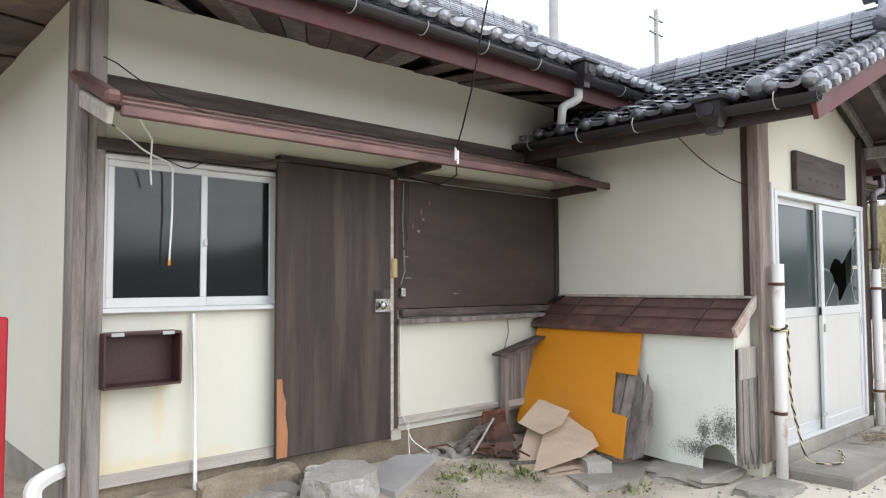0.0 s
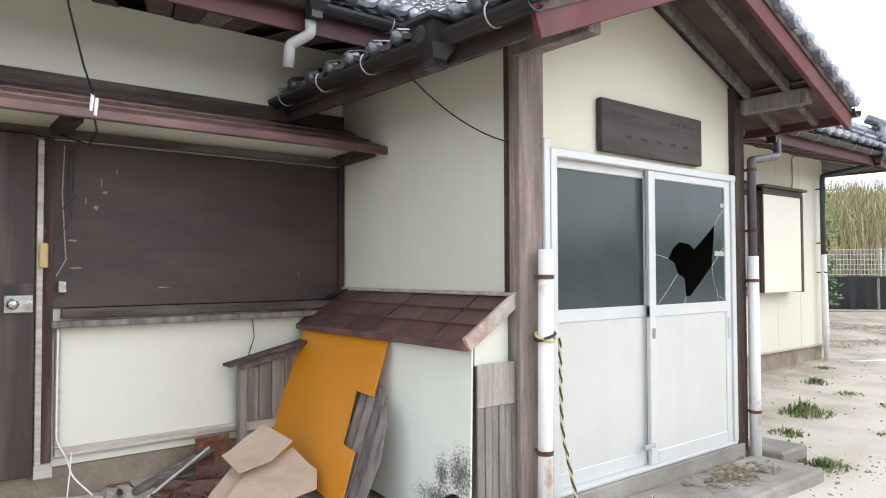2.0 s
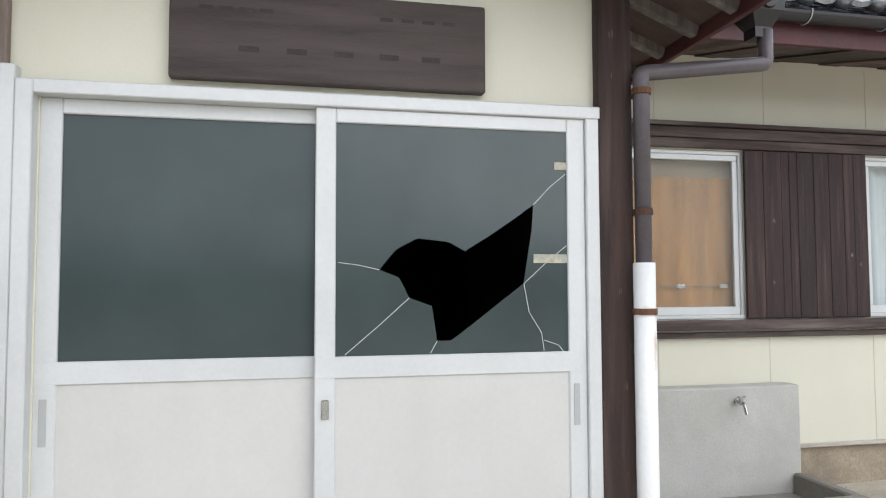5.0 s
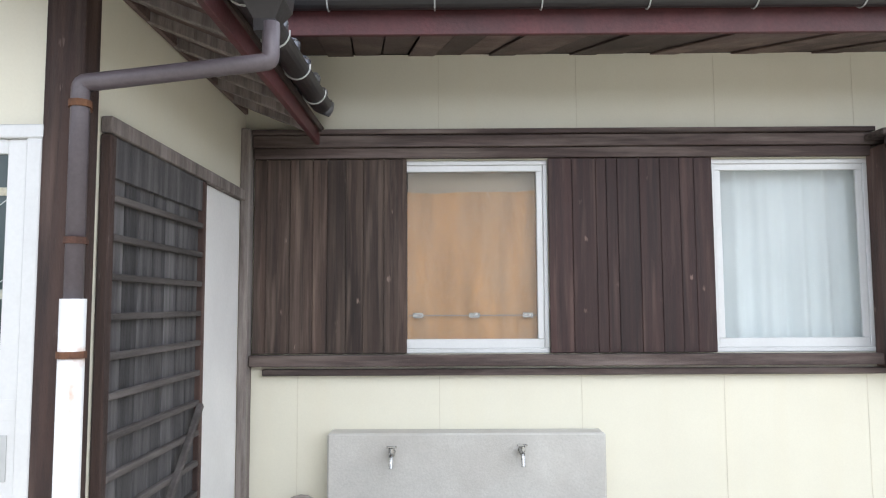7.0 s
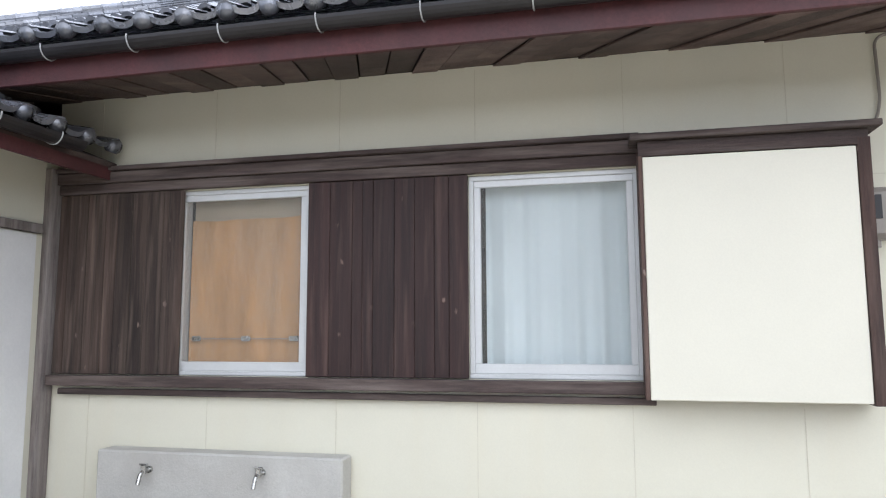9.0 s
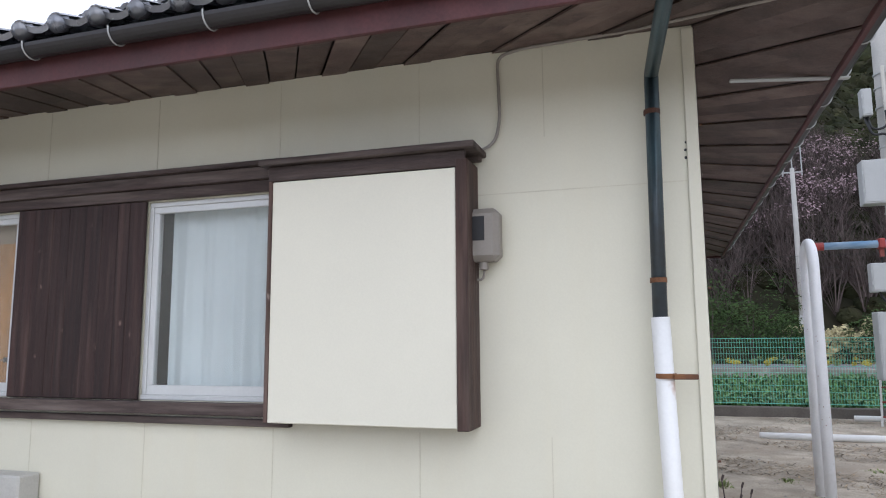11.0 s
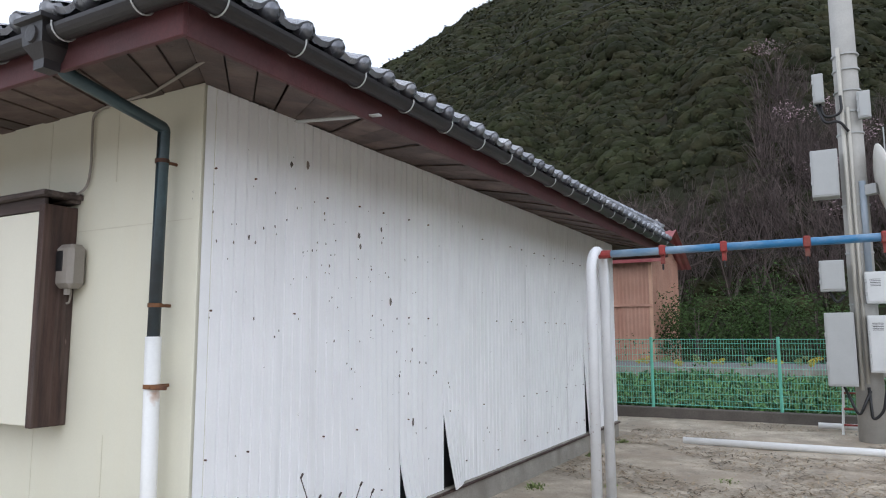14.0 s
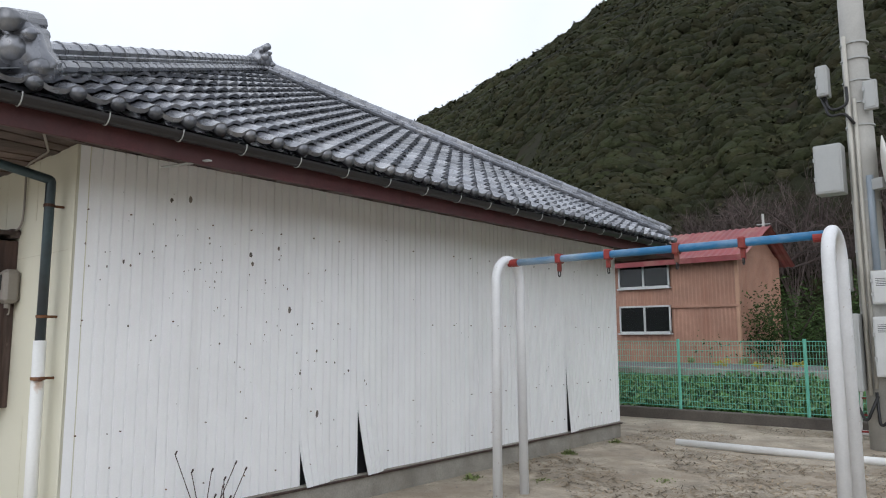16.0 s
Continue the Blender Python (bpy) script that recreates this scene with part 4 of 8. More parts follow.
# canopy over the window and door
can = thing("canopy", "narrow canopy roof of reddish brown sheet metal", "canopy", (3.4, 4.1, 2.4), kind="structure")
CY0, CZ0, CZ1 = 3.75, 2.42, 2.66
nseg = 5
for i in range(nseg):
    a, b = 1.17 + i * (5.49 - 1.17) / nseg, 1.17 + (i + 0.996) * (5.49 - 1.17) / nseg
    bm = bmesh.new()
    for k in range(3):
        y0_, y1_ = YF - 0.004 - k * (YF - CY0) / 3, YF - (k + 1.06) * (YF - CY0) / 3
        z0_, z1_ = CZ1 - k * (CZ1 - CZ0) / 3, CZ1 - (k + 1) * (CZ1 - CZ0) / 3
        q = [(a, y0_, z0_), (b, y0_, z0_), (b, y1_, z1_ + 0.006), (a, y1_, z1_ + 0.006)]
        lo = [bm.verts.new((x, y, z - 0.02)) for x, y, z in q]
        hi = [bm.verts.new(p) for p in q]
        bm.faces.new(hi)
        bm.faces.new(lo[::-1])
        for e in range(4):
            bm.faces.new((hi[e], lo[e], lo[(e + 1) % 4], hi[(e + 1) % 4]))
    part("metal_sheet", bm, COPPER, can)
part("front_lip", box(1.17, 5.50, CY0 - 0.022, CY0 + 0.012, CZ0 - 0.05, CZ0 + 0.012, 0.008), COPPER, can)
part("flashing", box(1.2, 5.5, YF - 0.03, YF - 0.004, CZ1 - 0.01, CZ1 + 0.09), RAIL_WOOD, can, "dark wooden strip over the canopy")
part("under_board", beam((1.2, YF - 0.28, CZ1 - 0.16), (5.48, YF - 0.28, CZ1 - 0.16), 0.5, 0.012, up=(0, -0.36, 1)), CREAM_PALE, can)
bm = beam((1.125, YF - 0.02, CZ1 + 0.05), (1.125, CY0 - 0.05, CZ0 + 0.03), 0.09, 0.07, bevel=0.02)
part("end_roll", bm, COPPER, can, "rounded sheet metal end roll")
part("end_board", beam((1.13, YF - 0.02, CZ1 - 0.07), (1.13, CY0 + 0.02, CZ0 - 0.05), 0.03, 0.09), PALE_RAIL, can, "peeling white end board")
for x in (3.47, 5.44):
    part("bracket", beam((x, YF - 0.005, 2.385), (x, CY0 + 0.12, 2.405), 0.09, 0.07), DARK_WOOD, can, "dark wooden bracket under the canopy")

# open wooden letter box
lb = thing("letter_box", "empty dark brown open wooden box fixed to the wall", "box", (1.48, YF - 0.1, 0.91))
for nm, d in (("back", (1.27, 1.70, YF - 0.02, YF - 0.004, 0.92, 1.21)), ("bottom", (1.255, 1.70, YF - 0.15, YF - 0.004, 0.905, 0.92)), ("top", (1.255, 1.70, YF - 0.15, YF - 0.004, 1.21, 1.225)),
              ("side", (1.255, 1.27, YF - 0.15, YF - 0.004, 0.92, 1.21)), ("side", (1.69, 1.705, YF - 0.15, YF - 0.004, 0.92, 1.21))):
    part(nm, box(*d, bevel=0.002), mat("dark_maroon_wood", (0.06, 0.022, 0.022), 0.5, 0.25, 3, 0.2, 50) if nm == "back" else bpy.data.materials["dark_maroon_wood"], lb)
for x in (1.33, 1.62):
    part("tape", box(x - 0.035, x + 0.035, YF - 0.153, YF - 0.1505, 1.205, 1.226), GREYBOX, lb, "grey strip of tape")

# cords and wires on the old front
def wire(name, pts, r, material, label, category="wire", group="loose wires"):
    return solid(name, tube(pts, r, 6), material, label, category, "", group)


wire("drain_tube", rounded([(1.82, YF - 0.03, 1.32), (1.825, YF - 0.05, 0.9), (1.83, YF - 0.06, 0.45), (1.81, YF - 0.12, 0.05)], 0.1), 0.013, PIPE_WHITE, "thin white plastic tube hanging down the wall", "tube")
hw = thing("hanging_cable", "white cut cable hanging in front of the window", "wire", (1.64, YF - 0.1, 1.62), "loose wires")
part("cable", tube(rounded([(1.3, YF - 0.14, 2.42), (1.45, YF - 0.2, 2.28), (1.64, YF - 0.12, 2.24), (1.645, YF - 0.11, 1.95), (1.632, YF - 0.11, 1.65)], 0.06), 0.006, 6), PIPE_WHITE, hw)
part("yellow_tip", tube([(1.632, YF - 0.11, 1.65), (1.631, YF - 0.11, 1.62)], 0.008, 6), ORANGE, hw, "bare yellow tip")
wire("loose_wire", [(1.22, YF - 0.1, 2.62), (1.32, YF - 0.35, 2.50), (1.45, YF - 0.3, 2.34), (1.5, YF - 0.14, 2.18), (1.51, YF - 0.13, 2.1)], 0.006, PIPE_WHITE, "pale loose wire at the canopy end")
wire("loose_wire", rounded([(1.25, YF - 0.08, 2.47), (1.5, YF - 0.12, 2.30), (1.75, YF - 0.12, 2.21), (1.85, YF - 0.12, 2.30), (2.1, YF - 0.1, 2.29), (2.42, YF - 0.09, 2.37)], 0.1), 0.004, BLACK, "thin dark wire along the window head")
wire("loose_wire", [(1.24, YF - 0.09, 2.83), (1.3, YF - 0.12, 2.80), (1.5, YF - 0.3, 2.6), (1.8, YF - 0.44, 2.49)], 0.004, BLACK, "thin dark wire lying over the canopy")
wire("feed_cable", [(3.535, 3.735, 2.50), (3.45, 3.58, 2.62), (3.34, 3.37, 2.84), (3.20, 3.12, 3.2), (2.6, 2.0, 4.6), (-3.0, -8.5, 12.0)], 0.006, BLACK, "black service cable dropping from the street to the canopy")
con = thing("cable_connector", "white porcelain cable connector at the canopy edge", "connector", (3.535, 3.735, 2.4))
for dx in (0, 0.022):
    part("sleeve", tube([(3.53 + dx, 3.735, 2.51 - dx), (3.52 + dx, 3.73, 2.41 - dx)], 0.01, 8), PIPE_WHITE, con)
wire("feed_cable", [(3.53, 3.73, 2.42), (3.56, 3.76, 2.31), (3.56, 3.95, 2.26), (3.5, 4.2, 2.33), (3.47, YF - 0.08, 2.36)], 0.006, BLACK, "black cable looping under the canopy")
for k, (dx, zlo) in enumerate(((0.0, 1.5), (0.03, 1.75), (0.055, 1.9))):
    wire("hanging_wire", [(3.5 + dx, YF - 0.07, 2.3), (3.49 + dx, YF - 0.07, 2.0), (3.515 + dx, YF - 0.065, zlo + 0.1), (3.46 + dx * 0.4, YF - 0.085, zlo)], 0.004, BLACK if k else METER, "thin wires hanging beside the door jamb")
jb = thing("switch_box", "small yellowed plastic switch box on the jamb", "switch", (3.45, YF - 0.09, 1.55))
part("case", box(3.365, 3.415, YF - 0.105, YF - 0.077, 1.55, 1.70, 0.008), mat("yellowed_plastic", (0.5, 0.36, 0.16), 0.5, 0.12, 5), jb)
part("latch", box(3.475, 3.52, YF - 0.075, YF - 0.035, 1.40, 1.47), CHROME, jb, "steel latch below the switch")
wire("ground_wire", rounded([(3.48, YF - 0.05, 1.18), (3.475, YF - 0.06, 0.5), (3.53, YF - 0.07, 0.4), (3.56, YF - 0.08, 0.28), (3.65, YF - 0.2, 0.18)], 0.05), 0.005, PIPE_WHITE, "pale wire running down to the ground")
wire("ground_wire", [(3.56, YF - 0.06, 0.42), (3.55, YF - 0.07, 0.3), (3.53, YF - 0.1, 0.16)], 0.004, PIPE_WHITE, "pale wire running down to the ground")
wire("thin_wire", [(4.72, YF - 0.06, 1.2), (4.74, YF - 0.05, 1.05), (4.70, YF - 0.03, 0.9)], 0.004, BLACK, "thin dark wire under the ledge")

# white pipe and red post at the far left corner
wire("corner_drain", rounded([(1.16, 4.42, 0.47), (1.0, 4.31, 0.46), (0.92, 4.26, 0.43), (0.945, 4.24, 0.0)], 0.07), 0.045, PIPE_WHITE, "white plastic drain elbow at the house corner", "pipe", "")
solid("red_post", box(0.70, 0.795, 4.27, 4.36, -0.05, 1.335, 0.01), mat("bright_red_paint", (0.4, 0.012, 0.02), 0.4, 0.12, 4), "bright red painted post beside the house corner", "post")

# small wooden screen in the corner
scr = thing("wooden_screen", "small weathered board screen with a sloping top", "screen", (4.85, 4.28, 0.36))
for i in range(5):
    a = 4.66 + i * 0.1
    part("board", box(a, a + 0.094, 4.285, 4.30, 0.40, 0.84 + i * 0.028, 0.003), GREY_WOOD, scr)
part("post", box(4.60, 4.655, 4.25, 4.31, 0.14, 0.86), GREY_WOOD, scr)
part("bottom_rail", box(4.655, 5.16, 4.262, 4.284, 0.40, 0.46), PALE_RAIL, scr)
part("top_rail", beam((4.60, 4.27, 0.855), (5.16, 4.27, 0.985), 0.05, 0.05), GREY_WOOD, scr)
part("cover_strip", beam((4.50, 4.25, 0.875), (5.16, 4.25, 1.02), 0.13, 0.02), RAIL_WOOD, scr)

# lean-to box along the annex wall
lean = thing("lean_to_box", "low lean-to box with brown metal roof and mouldy pale panel", "storage box", (5.33, 3.3, 0.1))
for i in range(6):
    y0_, y1_ = 2.41 + i * 0.325, 2.41 + (i + 1) * 0.325 - 0.004
    bm = bmesh.new()
    q = [(5.495, y0_, 1.375), (5.495, y1_, 1.375), (5.10, y1_, 1.13), (5.10, y0_, 1.13)]
    for x, y, z in q:
        bm.verts.new((x, y, z + (0.006 if i % 2 else 0.0)))
    for x, y, z in q:
        bm.verts.new((x, y, z - 0.022))
    bm.verts.ensure_lookup_table()
    v = bm.verts
    for f in ((0, 1, 2, 3), (7, 6, 5, 4), (0, 4, 5, 1), (1, 5, 6, 2), (2, 6, 7, 3), (3, 7, 4, 0)):
        bm.faces.new([v[k] for k in f])
    part("roof_sheet", bm, COPPER, lean)
for k in range(2):
    part("sheet_seam", beam((5.23 + 0.13 * k, 2.41, 1.222 + 0.0806 * k), (5.23 + 0.13 * k, 4.36, 1.222 + 0.0806 * k), 0.012, 0.01), COPPER, lean)
part("front_lip", box(5.085, 5.115, 2.40, 4.36, 1.09, 1.135, 0.006), COPPER, lean)
part("end_trim", beam((5.5, 2.395, 1.385), (5.09, 2.395, 1.125), 0.03, 0.08), mat("rust_streaked_white", (0.52, 0.46, 0.4), 0.6, 0.3, 6, 0.2, 50, tint=(0.28, 0.09, 0.04)), lean, "rust-streaked pale end trim")
part("top_strip", box(5.47, 5.497, 2.43, 4.36, 1.375, 1.40), PALE_RAIL, lean)
part("curled_flashing", beam((5.49, 4.29, 1.385), (5.33, 4.33, 1.325), 0.09, 0.012), BLACK, lean, "black curled flashing in the corner")
bm = bmesh.new()
loop = [(2.435, 1.10), (2.435, 0.20)] + [(2.565 - 0.13 * math.cos(a), 0.15 + 0.13 * math.sin(a)) for a in [math.pi * k / 10 for k in range(11)]] + [(2.70, 0.06), (3.3, 0.10), (4.34, 0.16), (4.34, 1.10)]
f = bm.faces.new([bm.verts.new((5.175 - 0.02 * (1.1 - z), y, z)) for y, z in loop])
thicken(bm, geom=[f], thickness=0.012)
panel = part("side_panel", bm, MOULD, lean, "pale greenish board with black mould at its foot")
bm = bmesh.new()
f = bm.faces.new([bm.verts.new((x, 2.435, z)) for x, z in ((5.185, 1.0), (5.44, 1.0), (5.44, 1.33), (5.185, 1.15))])
thicken(bm, geom=[f], thickness=0.01)
part("end_panel", bm, CREAM_PALE, lean)
rng = random.Random(11)
for i in range(6):
    a = 5.19 + i * 0.052
    bm = bmesh.new()
    zb = 0.1 + rng.uniform(0, 0.16)
    pts = [(a, 0.78), (a + 0.046, 0.78), (a + 0.046, zb + rng.uniform(0, 0.1)), (a + 0.03, zb - 0.04), (a + 0.016, zb + rng.uniform(0, 0.09)), (a, zb)]
    f = bm.faces.new([bm.verts.new((x, 2.428 - 0.004 * (i % 2), z)) for x, z in pts])
    thicken(bm, geom=[f], thickness=0.014)
    part("broken_plank", bm, SILVER_WOOD, lean, "split grey plank with a ragged end")
part("patch_board", box(5.18, 5.47, 2.405, 2.418, 0.77, 1.01, 0.004), SILVER_WOOD, lean)

# orange panel leaning on the lean-to, torn board beside it
def lean_pt(y, z, off=0.0):
    return Vector((5.135 - (1.09 - z) * 0.375 - off, y, z))


op = thing("orange_panel", "orange painted panel with a square cutout, leaning on the box", "panel", (4.95, 3.7, 0.1))
bm = bmesh.new()
f = bm.faces.new([bm.verts.new(lean_pt(y, z)) for y, z in ((4.31, 1.085), (3.19, 1.09), (3.17, 0.75), (3.37, 0.76), (3.34, 0.45), (3.19, 0.43), (3.16, 0.12), (4.30, 0.25))])
thicken(bm, geom=[f], thickness=0.012)
part("sheet", bm, ORANGE, op)
TAPE = mat("beige_tape", (0.58, 0.42, 0.2), 0.5, 0.2, 8)
for y, z, w, h in ((3.47, 0.74, 0.16, 0.05), (4.27, 1.03, 0.07, 0.12), (4.26, 0.52, 0.06, 0.05), (3.27, 1.0, 0.04, 0.07), (4.27, 0.33, 0.05, 0.05)):
    bm = bmesh.new()
    f = bm.faces.new([bm.verts.new(lean_pt(y + a * w / 2, z + b * h / 2, 0.004)) for a, b in ((-1, -1), (1, -1), (1, 1), (-1, 1))])
    thicken(bm, geom=[f], thickness=0.002)
    part("tape", bm, TAPE, op, "strip of beige tape")
tb = thing("torn_board", "torn dark plywood board behind the orange panel", "board", (5.05, 3.2, 0.1))
for k in range(4):
    bm = bmesh.new()
    y0_ = 3.36 - k * 0.085
    tops = [0.86 - 0.03 * k, 0.84 - 0.05 * k]
    f = bm.faces.new([bm.verts.new(lean_pt(y, z, -0.025 - 0.006 * k)) for y, z in ((y0_, 0.12), (y0_ - 0.08, 0.10 + 0.02 * k), (y0_ - 0.075 - 0.015 * k, 0.4), (y0_ - 0.07, tops[1] - 0.05), (y0_ - 0.03, tops[1]), (y0_, tops[0]))])
    thicken(bm, geom=[f], thickness=0.01)
    part("splinter", bm, GREY_WOOD, tb)

# crumpled cardboard and rubbish
def crumpled(name, corners, material, label, category, seed, amp=0.03, n=10, group=""):
    """A bent sheet through four corners with folds."""
    r_ = random.Random(seed)
    c = [Vector(p) for p in corners]
    bm = bmesh.new()
    fx, fy, ph = r_.uniform(2, 4), r_.uniform(2, 4), r_.uniform(0, 6)
    grid = []
    for j in range(n + 1):
        row = []
        for i in range(n + 1):
            u, v = i / n, j / n
            p = c[0].lerp(c[1], u).lerp(c[3].lerp(c[2], u), v)
            nrm = (c[1] - c[0]).cross(c[3] - c[0]).normalized()
            p = p + nrm * amp * (abs(math.sin(fx * u + ph)) + 0.6 * math.sin(fy * v * 2 + ph) + 0.35 * noise.noise(Vector((u * 5, v * 5, seed))))
            row.append(bm.verts.new(p))
        grid.append(row)
    fs = [bm.faces.new((grid[j][i], grid[j][i + 1], grid[j + 1][i + 1], grid[j + 1][i])) for j in range(n) for i in range(n)]
    thicken(bm, geom=fs, thickness=0.006)
    return solid(name, bm, material, label, category, "", group)


def bent_sheet(pts, seed, label, bend=0.03):
    """A stiff sheet of cardboard with soft dents, from the corners of its outline."""
    bm = bmesh.new()
    f = bm.faces.new([bm.verts.new(p) for p in pts])
    bm.normal_update()
    up_ = f.normal.copy() if f.normal.z > 0 else -f.normal
    bmesh.ops.triangulate(bm, faces=[f])
    for _ in range(3):
        bmesh.ops.subdivide_edges(bm, edges=bm.edges[:], cuts=1, use_grid_fill=True)
    for v in bm.verts:
        v.co += up_ * bend * (noise.noise(v.co * 4 + Vector((seed, 0, 0))) + 0.4 * noise.noise(v.co * 11 + Vector((0, seed, 0))))
    thicken(bm, geom=bm.faces[:], thickness=0.006)
    return solid("cardboard_sheet", bm, CARD, label, "cardboard", "", "cardboard scraps")


bent_sheet([(4.60, 3.86, 0.52), (4.68, 3.60, 0.45), (4.52, 3.56, 0.36), (4.33, 3.60, 0.31), (4.31, 3.84, 0.38)], 3, "folded brown cardboard flap on top of the heap", 0.02)
bent_sheet([(4.70, 3.64, 0.39), (4.76, 3.44, 0.30), (4.70, 3.33, 0.22), (4.46, 3.31, 0.17), (4.07, 3.48, 0.09), (4.40, 3.66, 0.29)], 9, "large bent sheet of brown cardboard leaning on rubble", 0.025)
bent_sheet([(4.40, 3.82, 0.32), (4.46, 3.68, 0.29), (4.20, 3.49, 0.09), (4.02, 3.62, 0.08)], 15, "torn triangular piece of brown cardboard", 0.025)
for k in range(5):
    dz = 0.012 * k
    bent_sheet([(4.62 + 0.02 * k, 3.36, 0.10 + dz), (4.50, 3.22 + 0.012 * k, 0.04 + dz), (4.10 + 0.015 * k, 3.40, 0.03 + dz), (4.30, 3.60, 0.08 + dz)], 30 + k, "layers of curled cardboard on the ground", 0.012)
crumpled("rusty_sheet", ((4.28, 4.2, 0.16), (4.52, 4.1, 0.15), (4.5, 4.2, 0.42), (4.3, 4.26, 0.4)), mat("rust_brown_sheet", (0.09, 0.045, 0.04), 0.6, 0.4, 6, 0.3, 40, tint=(0.2, 0.08, 0.04)), "curled rust-brown sheet metal scrap", "scrap", 31, 0.06, group="scrap pieces")
crumpled("rusty_sheet", ((3.92, 3.95, 0.14), (4.2, 3.75, 0.12), (4.3, 3.9, 0.2), (4.0, 4.1, 0.2)), bpy.data.materials["rust_brown_sheet"], "flat rust-brown sheet metal scrap", "scrap", 32, 0.03, group="scrap pieces")
for p, q, w, h, m_, lab in (((3.85, 4.1, 0.17), (4.4, 4.25, 0.32), 0.1, 0.02, GREY_WOOD, "grey broken board in the rubbish heap"), ((3.9, 3.95, 0.17), (4.35, 4.15, 0.36), 0.016, 0.014, GREYBOX, "white bent strip in the rubbish heap"),
                            ((3.8, 4.22, 0.16), (4.25, 4.05, 0.2), 0.07, 0.025, DARK_WOOD, "dark stick in the rubbish heap"), ((4.0, 4.25, 0.15), (4.5, 4.28, 0.24), 0.12, 0.02, GREY_WOOD, "grey broken board in the rubbish heap"), ((4.05, 3.7, 0.12), (4.3, 3.45, 0.14), 0.04, 0.02, GREY_WOOD, "short grey stick on the ground")):
    solid("debris_board", beam(p, q, w, h, bevel=0.003), m_, lab, "debris", "", "scrap pieces")
for k in range(9):
    a = rng.uniform(0, 6.28)
    p = Vector((rng.uniform(3.85, 4.45), rng.uniform(3.75, 4.2), 0.16))
    wire("debris_twig", [p, p + Vector((0.12 * math.cos(a), 0.12 * math.sin(a), 0.05)), p + Vector((0.26 * math.cos(a + 0.3), 0.26 * math.sin(a + 0.3), 0.02))], 0.008, DARK_WOOD if k % 2 else RUST, "dark bent scrap of wire and wood", "debris", "scrap pieces")


def stone(c, s, seed, material=STONE, label="rough grey stone lying against the wall", name="stone", group="stones by the wall"):
    bm = bmesh.new()
    bmesh.ops.create_cube(bm, size=2)
    bmesh.ops.subdivide_edges(bm, edges=bm.edges[:], cuts=4, use_grid_fill=True)
    for v in bm.verts:
        v.co = v.co.lerp(v.co.normalized() * 1.25, 0.45)
        v.co *= 1 + 0.22 * noise.noise(v.co * 1.3 + Vector((seed * 3.1, 0, 0))) + 0.08 * noise.noise(v.co * 4 + Vector((0, seed, 0)))
        v.co = Vector((v.co.x * s[0], v.co.y * s[1], v.co.z * s[2])) + Vector(c)
    return solid(name, bm, material, label, "stone", "", group)


def broken_slab(outline, z0, z1, seed, material, label, rough=0.02, tilt=(0.0, 0.0)):
    """A broken piece of concrete: a ragged prism with a fairly flat top."""
    n_, bm = len(outline), bmesh.new()
    cx, cy = sum(p[0] for p in outline) / n_, sum(p[1] for p in outline) / n_
    low = [bm.verts.new((cx + (x - cx) * 1.06, cy + (y - cy) * 1.06, z0)) for x, y in outline]
    top = [bm.verts.new((x, y, z1 + tilt[0] * (x - cx) + tilt[1] * (y - cy))) for x, y in outline]
    bm.faces.new(top)
    bm.faces.new(low[::-1])
    for i in range(n_):
        bm.faces.new((low[i], low[(i + 1) % n_], top[(i + 1) % n_], top[i]))
    bmesh.ops.triangulate(bm, faces=bm.faces[:])
    for _ in range(4):
        bmesh.ops.subdivide_edges(bm, edges=[e for e in bm.edges if e.calc_length() > 0.035], cuts=1)
        bmesh.ops.triangulate(bm, faces=[f for f in bm.faces if len(f.verts) > 3])
    for v in bm.verts:
        k_ = 0.3 if v.co.z > z1 - 0.01 else 1.0
        h_ = noise.noise_vector(v.co * 9 + Vector((seed, 0, 0))) + 0.5 * noise.noise_vector(v.co * 23)
        v.co += h_ * rough * k_
    return solid("broken_slab", bm, material, label, "concrete", "", "broken slabs")


PALE_CONC = mat("pale_worn_concrete", (0.47, 0.45, 0.41), 0.9, 0.22, 3, 0.6, 45, tint=(0.34, 0.32, 0.28), spots=((0.62, 0.6, 0.56), 22, 0.12))
SMOOTH_CONC = mat("smooth_grey_cement", (0.4, 0.395, 0.385), 0.8, 0.14, 2, 0.15, 50, tint=(0.32, 0.31, 0.29))
broken_slab(((2.41, 4.00), (2.60, 4.25), (2.82, 4.27), (2.94, 4.09), (2.87, 3.81), (2.65, 3.68), (2.45, 3.73)), 0.0, 0.26, 3, PALE_CONC, "large broken lump of pale concrete by the old wall", 0.03, (0.03, -0.05))
broken_slab(((3.05, 4.15), (3.42, 4.31), (3.70, 4.14), (2.90, 3.66), (2.88, 3.85)), 0.0, 0.16, 7, SMOOTH_CONC, "smooth grey cement slab lying by the old wall", 0.006, (0.02, 0.05))
broken_slab(((4.52, 3.42), (4.66, 3.30), (4.56, 3.12), (4.42, 3.25)), 0.0, 0.15, 11, PALE_CONC, "broken concrete block at the foot of the orange panel", 0.012)
broken_slab(((4.30, 3.37), (4.62, 3.46), (5.06, 3.11), (4.56, 2.89), (4.15, 3.04)), -0.05, 0.065, 15, CONCRETE, "flat weathered concrete slab on the ground", 0.014)
